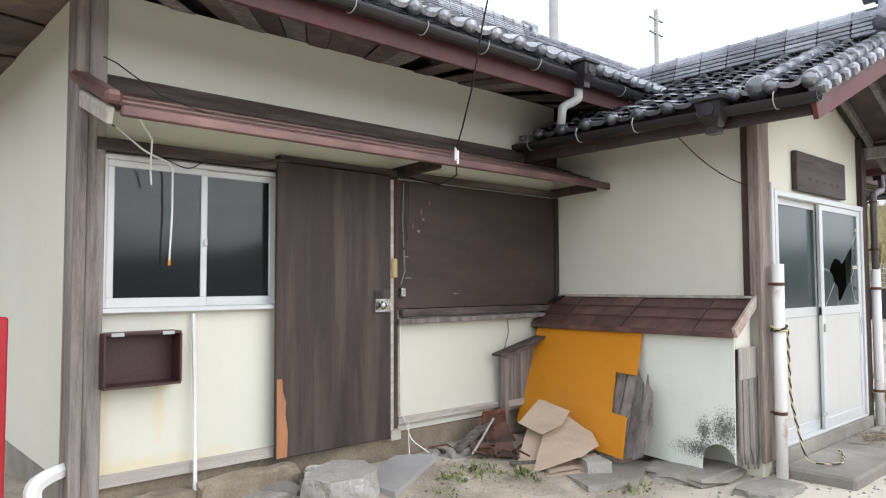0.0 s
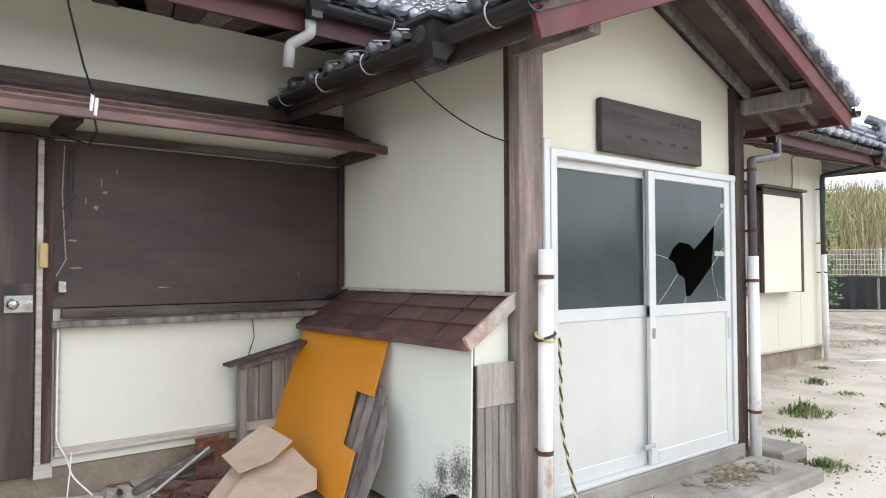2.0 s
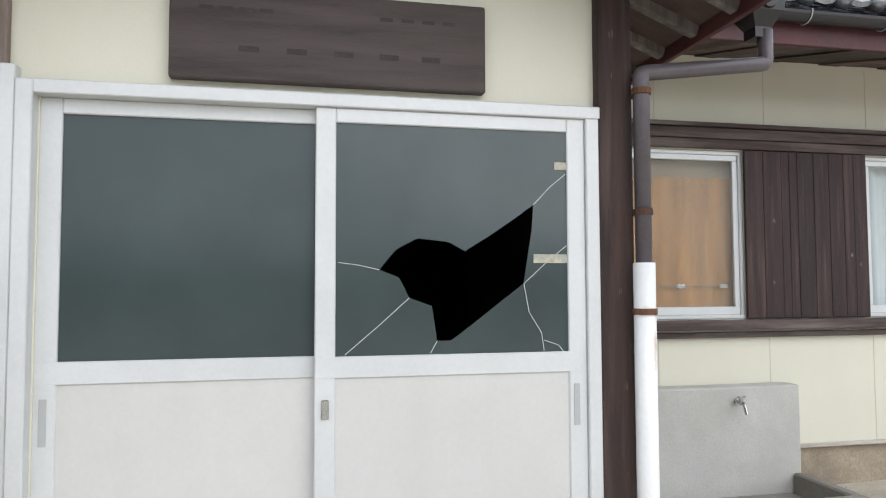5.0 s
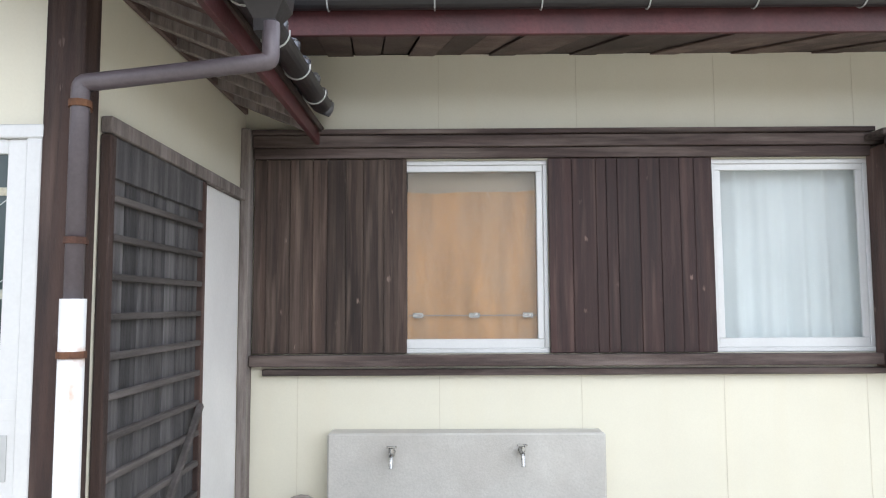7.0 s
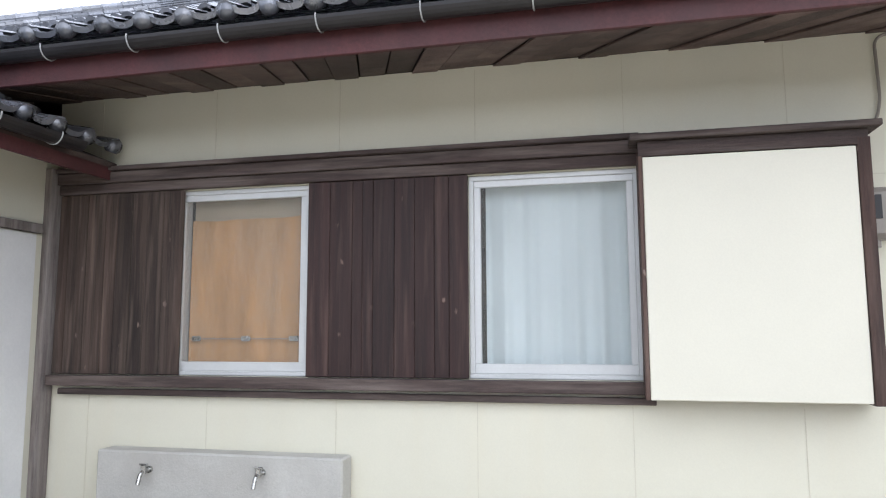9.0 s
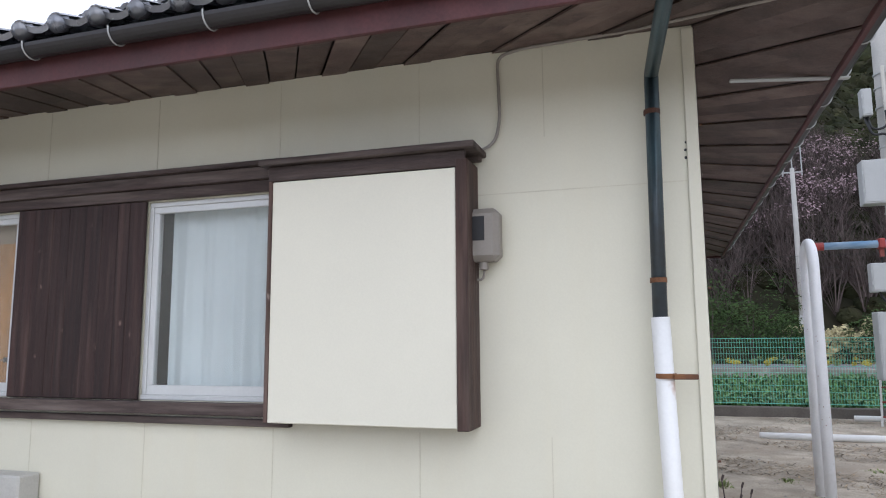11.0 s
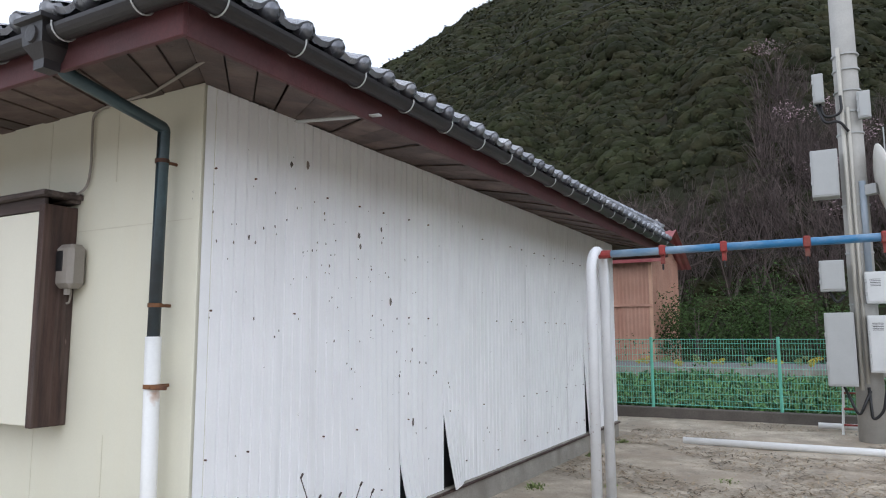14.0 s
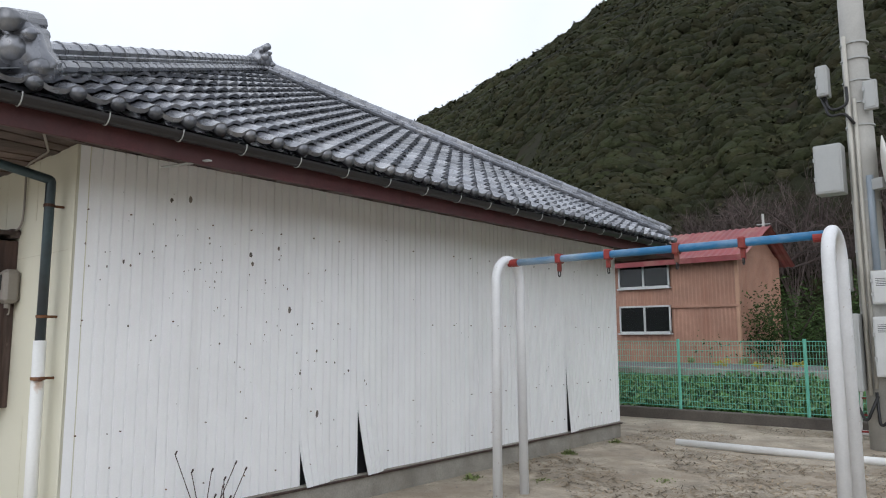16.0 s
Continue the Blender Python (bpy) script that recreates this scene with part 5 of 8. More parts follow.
for k, (c, s) in enumerate((((2.2, 4.12, 0.10), (0.13, 0.11, 0.07)), ((2.34, 4.2, 0.10), (0.12, 0.12, 0.08)), ((3.95, 4.3, 0.12), (0.2, 0.1, 0.05)), ((4.05, 4.22, 0.13), (0.25, 0.14, 0.06)), ((2.1, 4.28, 0.16), (0.28, 0.08, 0.12)),
                          ((1.6, 4.3, 0.15), (0.22, 0.07, 0.1)), ((2.42, 4.3, 0.2), (0.12, 0.06, 0.08)), ((2.5, 3.95, 0.07), (0.1, 0.07, 0.05)), ((4.35, 3.95, 0.1), (0.14, 0.12, 0.07)))):
    stone(c, s, k, MORTAR if k in (4, 5, 6) else STONE)
for k, (c, s) in enumerate((((5.25, 2.85, 0.02), (0.4, 0.3, 0.05)), ((5.15, 2.2, 0.0), (0.25, 0.16, 0.05)))):
    stone(c, s, 40 + k, CONCRETE, "broken slab of grey concrete on the ground", "concrete_lump", "concrete lumps")

# ---------------------------------------------------------------- entrance
for nm, d, m_, lab in (
        ("trim_entry_post", (5.45, 5.655, AY - 0.035, AY - 0.002, 0.12, 2.86), POST_WOOD, "weathered brown entrance post"),
        ("trim_entry_return", (5.45, 5.497, AY, AY + 0.05, 1.40, 2.86), POST_WOOD, "brown wooden return of the entrance post"),
        ("trim_entry_side", (5.465, 5.497, AY + 0.052, AY + 0.11, 1.40, 2.86), DARK_WOOD, "dark edge of the entrance post"),
        ("trim_entry_post", (7.80, 7.945, AY - 0.05, AY + 0.06, 0.12, 2.95), DARK_WOOD, "dark weathered entrance post"),
        ("trim_threshold", (5.66, 7.86, AY - 0.07, AY + 0.1, 0.05, 0.185), CONCRETE, "stained concrete threshold"),
        ("trim_track", (5.70, 7.80, AY - 0.045, AY + 0.05, 0.187, 0.21), ALU, "aluminium door track")):
    trim(nm, d, m_, lab)
solid("entrance_step", box(5.62, 7.98, 1.78, AY - 0.07, -0.15, 0.085, 0.02), CONCRETE, "worn concrete step in front of the entrance", "step", "structure")
solid("drain_block", box(8.06, 8.48, 2.12, 2.5, -0.1, 0.11, 0.015), CONCRETE, "small concrete drain block at the pipe foot", "block")

ed = thing("entrance_doors", "pair of white aluminium sliding doors, one pane broken", "door", (6.76, AY, 0.2))
for nm, d in (("door_head", (5.70, 7.81, AY - 0.05, AY + 0.06, 2.205, 2.255)), ("door_jamb", (5.69, 5.745, AY - 0.06, AY + 0.06, 0.21, 2.25)), ("door_jamb", (7.745, 7.80, AY - 0.05, AY + 0.06, 0.21, 2.205)), ("outer_jamb", (5.64, 5.688, AY - 0.055, AY + 0.04, 0.2, 2.3))):
    part(nm, box(*d), ALU, ed)
HOLE = [(6.926, 1.603), (6.99, 1.68), (7.07, 1.722), (7.19, 1.71), (7.255, 1.675), (7.35, 1.733), (7.45, 1.80), (7.532, 1.859), (7.525, 1.76), (7.49, 1.55), (7.405, 1.487), (7.29, 1.40), (7.20, 1.335), (7.146, 1.335), (7.126, 1.466), (7.04, 1.498), (7.0, 1.575)]
for nm, x0, x1, yy in (("left_leaf", 5.745, 6.775, AY + 0.025), ("right_leaf", 6.69, 7.745, AY - 0.018)):
    st = 0.075
    lf = part(nm, box(x0, x1, yy - 0.016, yy + 0.016, 1.205, 1.285), ALU, ed)
    for nm2, d in (("stile", (x0, x0 + st, yy - 0.0155, yy + 0.0155, 0.21, 2.205)), ("stile", (x1 - st, x1, yy - 0.0155, yy + 0.0155, 0.21, 2.205)), ("top_rail", (x0 + st, x1 - st, yy - 0.016, yy + 0.016, 2.15, 2.205)), ("bottom_rail", (x0 + st, x1 - st, yy - 0.016, yy + 0.016, 0.21, 0.30))):
        part(nm2, box(*d), ALU, lf)
    part("lower_panel", box(x0 + st - 0.005, x1 - st + 0.005, yy - 0.008, yy + 0.008, 0.295, 1.21, 0), ALU_PANEL, lf)
    if nm == "left_leaf":
        pane = part("pane", box(x0 + st - 0.005, x1 - st + 0.005, yy - 0.003, yy + 0.003, 1.28, 2.155, 0), GLASS_GREY, lf)
    else:
        bm = bmesh.new()
        es = []
        for loop in ([(x0 + st - 0.005, 1.28), (x1 - st + 0.005, 1.28), (x1 - st + 0.005, 2.155), (x0 + st - 0.005, 2.155)], HOLE):
            vv = [bm.verts.new((x, yy, z)) for x, z in loop]
            es += [bm.edges.new((vv[i], vv[(i + 1) % len(vv)])) for i in range(len(vv))]
        g = bmesh.ops.triangle_fill(bm, edges=es, use_beauty=True)
        thicken(bm, geom=[e for e in g["geom"] if isinstance(e, bmesh.types.BMFace)], thickness=0.005)
        pane = part("broken_pane", bm, GLASS_GREY, lf, "grey glass pane with a jagged hole")
        for pts in (((7.532, 1.859), (7.60, 1.93), (7.668, 1.985)), ((7.49, 1.55), (7.58, 1.63), (7.668, 1.70)), ((7.49, 1.55), (7.51, 1.44), (7.56, 1.36), (7.57, 1.29)), ((6.926, 1.603), (6.85, 1.62), (6.775, 1.63)), ((7.04, 1.498), (6.93, 1.40), (6.80, 1.29)), ((7.57, 1.33), (7.63, 1.31), (7.65, 1.285)), ((7.146, 1.335), (7.12, 1.29))):
            part("crack", tube([(x, yy - 0.007, z) for x, z in pts], 0.0016, 4), ALU, pane, "pale crack line")
        part("tape_strip", box(7.53, 7.675, yy - 0.009, yy - 0.0065, 1.63, 1.665), mat("torn_beige_tape", (0.5, 0.47, 0.36), 0.8, 0.3, 30, tint=(0.3, 0.32, 0.28)), pane, "torn strip of beige tape")
        part("tape_strip", box(7.62, 7.675, yy - 0.009, yy - 0.0065, 2.0, 2.03), bpy.data.materials["torn_beige_tape"], pane, "torn strip of beige tape")
    hx = x1 - 0.045 if nm == "right_leaf" else x0 + 0.035
    part("pull_handle", box(hx - 0.012, hx + 0.012, yy - 0.019, yy - 0.0158, 1.0, 1.16), GREYBOX, lf, "recessed grey pull")
part("lock", box(6.715, 6.742, AY - 0.042, AY - 0.034, 1.06, 1.13, 0.004), CHROME, ed, "small lock on the meeting stile")
part("bolt", box(6.60, 6.72, AY - 0.05, AY - 0.034, 0.33, 0.36), GREYBOX, ed, "dull steel bolt near the sill")

sg = thing("name_board", "dark weathered wooden name board with faded writing", "sign", (6.75, AY - 0.03, 2.28))
part("board", box(6.175, 7.335, AY - 0.05, AY - 0.004, 2.285, 2.625, 0.006), mat("dark_sign_wood", (0.06, 0.045, 0.042), 0.7, 0.35, 3, 0.5, 40, (0.7, 9, 9), tint=(0.085, 0.068, 0.062)), sg)
INK = mat("faded_ink", (0.05, 0.039, 0.036), 0.8, 0.4, 12)
for z, xs_, h in ((2.545, (6.30, 6.37, 6.44, 6.51, 6.95, 7.03, 7.11, 7.19), 0.06), (2.40, (6.45, 6.62, 6.79, 6.96, 7.12), 0.09)):
    for x in xs_:
        part("faded_writing", box(x - h * 0.4, x + h * 0.4, AY - 0.0506, AY - 0.0495, z - h * 0.12, z + h * 0.12, 0), INK, sg)


def downpipe(name, label, runs, clamps, base):
    """runs: (points, radius, material); clamps: (x, y, z, radius, reach)."""
    root = thing(name, label, "downpipe", base, "downpipes")
    for pts, r, m_ in runs:
        part("pipe", tube(rounded(pts, r * 0.6, 4), r, 14), m_, root, smooth=True)
    for x, y, z, r, wy in clamps:
        cl = part("clamp", tube([(x, y, z - 0.012), (x, y, z + 0.012)], r + 0.005, 14), RUST, root, "rusty iron pipe clamp")
        part("clamp_arm", beam((x, y, z), (x + 0.001, wy, z), 0.012, 0.02), RUST, cl)
    return root


def hopper(root, c, s=1.0):
    """A square rainwater hopper tapering to its outlet, with a round boss."""
    c = Vector(c)
    bm = bmesh.new()
    rings = []
    for w, z in ((0.12, 0.11), (0.12, 0.085), (0.095, 0.075), (0.085, -0.03), (0.045, -0.1), (0.045, -0.15)):
        rings.append([bm.verts.new(c + Vector((a * w * s, b * w * s, z * s))) for a, b in ((-1, -1), (1, -1), (1, 1), (-1, 1))])
    for a, b in zip(rings, rings[1:]):
        for k in range(4):
            bm.faces.new((a[k], a[(k + 1) % 4], b[(k + 1) % 4], b[k]))
    bm.faces.new(rings[0][::-1])
    bm.faces.new(rings[-1])
    h = part("hopper", bm, GUTTER, root)
    for d in (Vector((-1, 0, 0)), Vector((0, -1, 0))):
        part("boss", tube([c + d * 0.08 * s + Vector((0, 0, 0.02)), c + d * 0.1 * s + Vector((0, 0, 0.02)), c + d * 0.101 * s + Vector((0, 0, 0.02))], 0.05 * s, 14, radii=[0.05 * s, 0.046 * s, 0.034 * s]), GUTTER, h)


d1 = downpipe("downpipe", "white plastic pipe with rusty clamps beside the entrance", [([(5.56, 2.27, -0.1), (5.585, 2.27, 1.645)], 0.044, PIPE_RUST)], [(5.58, 2.27, 1.49, 0.044, 2.36), (5.565, 2.27, 0.50, 0.044, 2.36)], (5.56, 2.27, 0))
d2 = downpipe("downpipe", "brown and white downpipe with rusty clamps beside the entrance", [([(7.96, 2.28, -0.05), (7.96, 2.28, 1.63)], 0.043, PIPE_RUST), ([(7.96, 2.28, 1.62), (7.96, 2.28, 2.385), (8.60, 2.38, 2.495), (8.60, 2.38, 2.64)], 0.032, PIPE_DARK)],
              [(7.96, 2.28, 1.44, 0.043, 2.36), (7.96, 2.28, 0.42, 0.043, 2.36), (7.96, 2.28, 1.83, 0.034, 2.36), (7.96, 2.28, 2.31, 0.034, 2.36)], (7.96, 2.28, 0))
hopper(d2, (8.58, 2.40, 2.74), 0.9)
d3 = downpipe("downpipe", "teal and white downpipe with a rusty clamp at the house corner", [([(14.16, 4.30, -0.05), (14.11, 4.31, 1.75)], 0.045, PIPE_RUST), ([(14.11, 4.31, 1.73), (14.12, 4.31, 2.98), (14.2, 3.64, 3.08), (14.2, 3.53, 3.2)], 0.036, PIPE_TEAL)],
              [(14.125, 4.305, 1.47, 0.045, 4.42), (14.11, 4.31, 1.93, 0.036, 4.42), (14.115, 4.31, 2.78, 0.036, 4.42)], (14.16, 4.3, 0))
hopper(d3, (14.2, 3.54, 3.2), 0.95)
part("clamp_tail", box(14.16, 14.27, 4.26, 4.29, 1.455, 1.48), RUST, d3)
d4 = downpipe("downpipe", "short grey rain pipe dropping onto the entrance roof", [([(4.76, 3.53, 3.14), (4.76, 3.53, 3.05), (4.66, 3.62, 2.98), (4.66, 3.64, 2.84)], 0.036, GREYBOX)], [], (4.76, 3.53, 2.8))
hopper(d4, (4.76, 3.48, 3.26), 0.85)
h5 = thing("rain_hopper", "black square rainwater hopper on the entrance gutter", "hopper", (4.9, 2.42, 2.6))
hopper(h5, (4.90, 2.42, 2.74), 1.0)
wire("eave_wire", sag((4.93, 2.8, 2.72), (5.62, 2.345, 2.25), 0.12), 0.005, BLACK, "thin black wire from the gutter to the door head")

# rope tied to the white pipe
rp = thing("rope", "twisted black and yellow rope hanging from the pipe", "rope", (5.7, 2.2, 0.06))
for k, m_ in enumerate((ROPE_Y, ROPE_K)):
    path = []
    base_pts = rounded([(5.66, 2.24, 1.14), (5.67, 2.235, 0.6), (5.74, 2.16, 0.115), (5.95, 1.98, 0.10), (6.25, 2.06, 0.105), (6.42, 2.16, 0.11)], 0.1, 8)
    dense = []
    for a, b in zip(base_pts, base_pts[1:]):
        m2 = max(1, int((b - a).length / 0.012))
        dense += [a.lerp(b, i / m2) for i in range(m2)]
    for i, p in enumerate(dense):
        an = i * 0.75 + k * math.pi
        path.append(p + Vector((math.cos(an), math.sin(an), 0.35 * math.sin(an))) * 0.0055)
    part("strand", tube(path, 0.0065, 5), m_, rp)
    ring = [Vector((5.575 + 0.056 * math.cos(a), 2.27 + 0.056 * math.sin(a), 1.15 + 0.02 * math.sin(a + k * 2))) for a in [2 * math.pi * i / 24 for i in range(25)]]
    part("loop", tube(ring, 0.009, 6), m_, rp)

# annex right side: old lattice screen and white panel
lat = thing("lattice_screen", "old grey board screen with horizontal battens, one fallen", "screen", (AX1 + 0.02, 3.0, 0.15))
for i in range(7):
    a = 2.55 + i * 0.14
    part("board", box(AX1 + 0.004, AX1 + 0.018, a, a + 0.134, 0.15, 2.262, 0.003), LATTICE, lat)
part("head_board", box(AX1 + 0.02, AX1 + 0.036, 2.55, 3.53, 2.1, 2.262, 0.003), LATTICE, lat)
for i in range(12):
    z = 2.02 - i * 0.152
    part("batten", beam((AX1 + 0.032, 2.55, z + (0.0 if i < 10 else 0.05)), (AX1 + 0.032, 3.52, z), 0.03, 0.028), BATTEN, lat)
part("fallen_batten", beam((AX1 + 0.06, 2.62, 0.25), (AX1 + 0.06, 3.5, 1.10), 0.03, 0.03), BATTEN, lat, "batten hanging aslant")
for a, b in ((2.50, 2.548), (3.53, 3.57)):
    part("stile", box(AX1 + 0.004, AX1 + 0.045, a, b, 0.1, 2.26), DARK_WOOD, lat)
part("top_rail", box(AX1 + 0.004, AX1 + 0.05, 2.5, 4.27, 2.265, 2.33), GREY_WOOD, lat)
solid("white_board", box(AX1 + 0.004, AX1 + 0.02, 3.58, 4.24, 0.12, 2.26), mat("white_painted_board", (0.74, 0.74, 0.72), 0.5, 0.06, 2), "plain white board beside the lattice", "board")
trim("trim_inner_corner", (AX1 + 0.003, AX1 + 0.06, 4.30, 4.417, 0.3, 2.74), GREY_WOOD, "weathered inner corner strip")

# ---------------------------------------------------------------- wing front
YW = 4.42
for nm, d, m_, lab in (
        ("trim_wing_head", (7.985, 13.2, YW - 0.075, YW - 0.002, 2.625, 2.70), RAIL_WOOD, "weathered dark head rail over the windows"),
        ("trim_wing_cap", (7.985, 12.0, YW - 0.10, YW - 0.002, 2.705, 2.735), RAIL_WOOD, "thin dark cap strip over the head rail"),
        ("trim_wing_track", (7.985, 12.0, YW - 0.05, YW - 0.002, 2.555, 2.622), RAIL_WOOD, "dark shutter track"),
        ("trim_wing_sill", (7.985, 12.0, YW - 0.085, YW - 0.002, 1.215, 1.285), RAIL_WOOD, "weathered dark sill rail"),
        ("trim_wing_under", (8.06, 12.05, YW - 0.05, YW - 0.002, 1.155, 1.195), RAIL_WOOD, "thin dark strip under the sill")):
    trim(nm, d, m_, lab)


def shutter_panel(x0, x1, n, seed, wood, label):
    root = thing("plank_panel", label, "shutter", ((x0 + x1) / 2, YW - 0.03, 1.29), "plank panels")
    r_ = random.Random(seed)
    cuts = [0.0]
    for i in range(n):
        cuts.append(cuts[-1] + r_.uniform(0.6, 1.5))
    cuts = [x0 + (x1 - x0) * c / cuts[-1] for c in cuts]
    for i in range(n):
        part("plank", box(cuts[i] + 0.0007, cuts[i + 1] - 0.0007, YW - 0.034 - 0.004 * r_.random(), YW - 0.012, 1.292, 2.55, 0.004), wood, root)
    return root


shutter_panel(7.99, 8.982, 8, 1, GREY_PLANK, "greyed brown vertical plank panel beside the window")
shutter_panel(9.90, 10.965, 9, 2, RED_PLANK, "dark reddish brown vertical plank panel between the windows")
w1 = sliding_window("window_2", 8.955, 9.90, 1.29, 2.545, YW + 0.05, GLASS_CLEAR, "white framed window backed with tan cardboard", frame_m=ALU, left=0.008)
w2 = sliding_window("window_3", 10.965, 11.995, 1.29, 2.545, YW + 0.05, GLASS_CLEAR, "white framed window with a pale curtain behind", frame_m=ALU)
bm = bmesh.new()
n = 60
rows_ = []
for i in range(n + 1):
    x = 8.98 + 0.9 * i / n
    y = YW + 0.09 + 0.006 * math.sin(i * 0.55)
    rows_.append((bm.verts.new((x, y, 1.31)), bm.verts.new((x, y, 2.35 + 0.03 * noise.noise(Vector((x * 3, 0, 0)))))))
fs = [bm.faces.new((a[0], b[0], b[1], a[1])) for a, b in zip(rows_, rows_[1:])]
thicken(bm, geom=fs, thickness=0.006)
solid("cardboard_backing", bm, PAPERED, "wavy tan cardboard sheet behind the window pane", "cardboard")
solid("upper_backing", box(8.98, 9.88, YW + 0.115, YW + 0.12, 1.31, 2.53), mat("grey_tan_paper", (0.36, 0.3, 0.22), 0.9, 0.15, 2), "greyish paper behind the cardboard", "paper")
bar = thing("hinged_bar", "thin bar with three small hinges behind the pane", "bar", (9.43, YW + 0.03, 1.5))
part("bar", box(8.99, 9.87, YW + 0.071, YW + 0.077, 1.528, 1.535, 0), METER, bar)
for x in (9.05, 9.42, 9.77):
    part("hinge", box(x - 0.035, x + 0.035, YW + 0.063, YW + 0.071, 1.515, 1.55), CHROME, bar)
bm = bmesh.new()
rows_ = []
n = 150
for i in range(n + 1):
    x = 11.05 + 0.93 * i / n
    fold = math.sin(i * 0.2 + 0.9 * math.sin(i * 0.06)) * 0.024 + 0.004 * math.sin(i * 0.53)
    rows_.append([bm.verts.new((x, YW + 0.14 + fold * (0.45 + 0.55 * k / 6), 2.52 - 1.2 * k / 6)) for k in range(7)])
for a, b in zip(rows_, rows_[1:]):
    for k in range(6):
        bm.faces.new((a[k], a[k + 1], b[k + 1], b[k]))
solid("curtain", bm, CURTAIN, "pale blue-white pleated curtain hanging in the window", "curtain", smooth=True)

sb = thing("shutter_box", "cream panelled shutter box with dark wooden frame", "shutter box", (12.6, 4.3, 1.2), kind="structure")
part("panel", box(12.01, 13.108, 4.203, 4.220, 1.20, 2.555), PANEL_CREAM, sb, "plain cream panel")
part("body", box(12.0, 13.11, 4.222, YW - 0.002, 1.215, 2.6), DARK_WOOD, sb)
part("side_board", box(13.11, 13.175, 4.193, YW - 0.002, 1.19, 2.6), DARK_WOOD, sb)
part("edge_board", box(11.985, 12.008, 4.198, YW - 0.002, 1.2, 2.6), DARK_WOOD, sb)
part("head_board", box(11.985, 13.165, 4.194, 4.220, 2.56, 2.645), RAIL_WOOD, sb)
part("top_cap", box(11.94, 13.225, 4.15, YW - 0.002, 2.647, 2.682), RAIL_WOOD, sb)

mt = thing("meter_box", "taupe plastic meter box with a small black window", "meter", (13.210, YW - 0.08, 2.05))
part("case", box(13.125, 13.315, YW - 0.13, YW - 0.004, 2.06, 2.345, 0.03), METER, mt)
part("glass_window", box(13.155, 13.240, YW - 0.135, YW - 0.1285, 2.17, 2.30, 0.004), BLACK, mt, "small black window")
part("spout", tube([(13.220, YW - 0.07, 2.06), (13.220, YW - 0.07, 2.02)], 0.025, 8), METER, mt)
wire("meter_cable", rounded([(13.220, YW - 0.05, 2.03), (13.210, YW - 0.05, 1.96), (13.130, YW - 0.04, 1.98), (13.115, YW - 0.03, 2.3), (13.115, YW - 0.03, 2.6)], 0.05), 0.007, METER, "grey cable looping below the meter", group="meter cables")
wire("meter_cable", rounded([(13.150, YW - 0.05, 2.66), (13.280, YW - 0.02, 2.72), (13.310, YW - 0.02, 2.85), (13.300, YW - 0.02, 3.22), (13.440, YW - 0.05, 3.235), (14.0, YW - 0.1, 3.23), (14.8, 4.0, 3.16)], 0.06), 0.009, METER, "grey cable running up under the eave", group="meter cables")
for x, z in ((14.27, 2.60), (14.27, 2.56), (14.275, 2.64)):
    solid("wall_hole", tube([(x, YW - 0.003, z), (x, YW + 0.002, z)], 0.008, 8), BLACK, "small black screw hole in the wall", "hole", "structure", "screw holes")
# panel seams of the wing siding
for x in (8.28, 9.19, 10.10, 11.01, 11.92, 12.83, 13.55):
    for z0_, z1_ in ((0.345, 1.15), (2.74, 3.24)):
        solid("trim_seam", box(x - 0.0025, x + 0.0025, YW - 0.0022, YW + 0.01, z0_, z1_, 0), mat("seam_shadow", (0.62, 0.59, 0.47), 0.8, 0.1, 5) if "seam_shadow" not in bpy.data.materials else bpy.data.materials["seam_shadow"], "narrow joint between siding panels", "trim", "structure", "siding joints")
solid("trim_seam", box(13.18, 14.29, YW - 0.0022, YW + 0.01, 2.438, 2.443, 0), bpy.data.materials["seam_shadow"], "narrow joint between siding panels", "trim", "structure", "siding joints")
trim("trim_house_corner", (14.275, 14.335, YW - 0.014, YW - 0.002, 0.34, 3.245), CREAM, "cream corner trim")
trim("trim_base_shadow", (AX1 + 0.06, 14.3, YW - 0.03, YW - 0.001, 0.322, 0.35), PALE_RAIL, "thin bare wooden strip at the wall foot")

# outdoor sink
sk = thing("outdoor_sink", "pale concrete sink slab with basin against the wall", "sink", (9.35, 4.2, 0))
part("back_slab", box(8.50, 10.21, 4.25, YW - 0.004, 0.0, 0.815, 0.012), SINK, sk)
for d in ((8.50, 10.21, 3.62, 3.70, -0.1, 0.19), (8.50, 8.58, 3.70, 4.25, -0.1, 0.19), (10.13, 10.21, 3.70, 4.25, -0.1, 0.19)):
    part("basin_wall", box(*d, bevel=0.012), CONCRETE, sk)
part("basin_floor", box(8.58, 10.13, 3.70, 4.25, -0.1, 0.05), CONCRETE, sk)


def tap(x, z):
    root = thing("water_tap", "small dull chrome wall tap over the sink", "tap", (x, 4.2, z), "sink taps")
    part("flange", tube([(x, 4.25, z), (x, 4.235, z)], 0.022, 12), CHROME, root)
    part("spout", tube(rounded([(x, 4.24, z), (x, 4.16, z), (x, 4.13, z - 0.075)], 0.03), 0.013, 10), CHROME, root)
    part("body", tube([(x, 4.185, z - 0.015), (x, 4.185, z + 0.035)], 0.018, 10), CHROME, root)
    part("handle", beam((x - 0.032, 4.185, z + 0.04), (x + 0.032, 4.185, z + 0.04), 0.014, 0.012), CHROME, root)


tap(8.90, 0.705)
tap(9.69, 0.715)

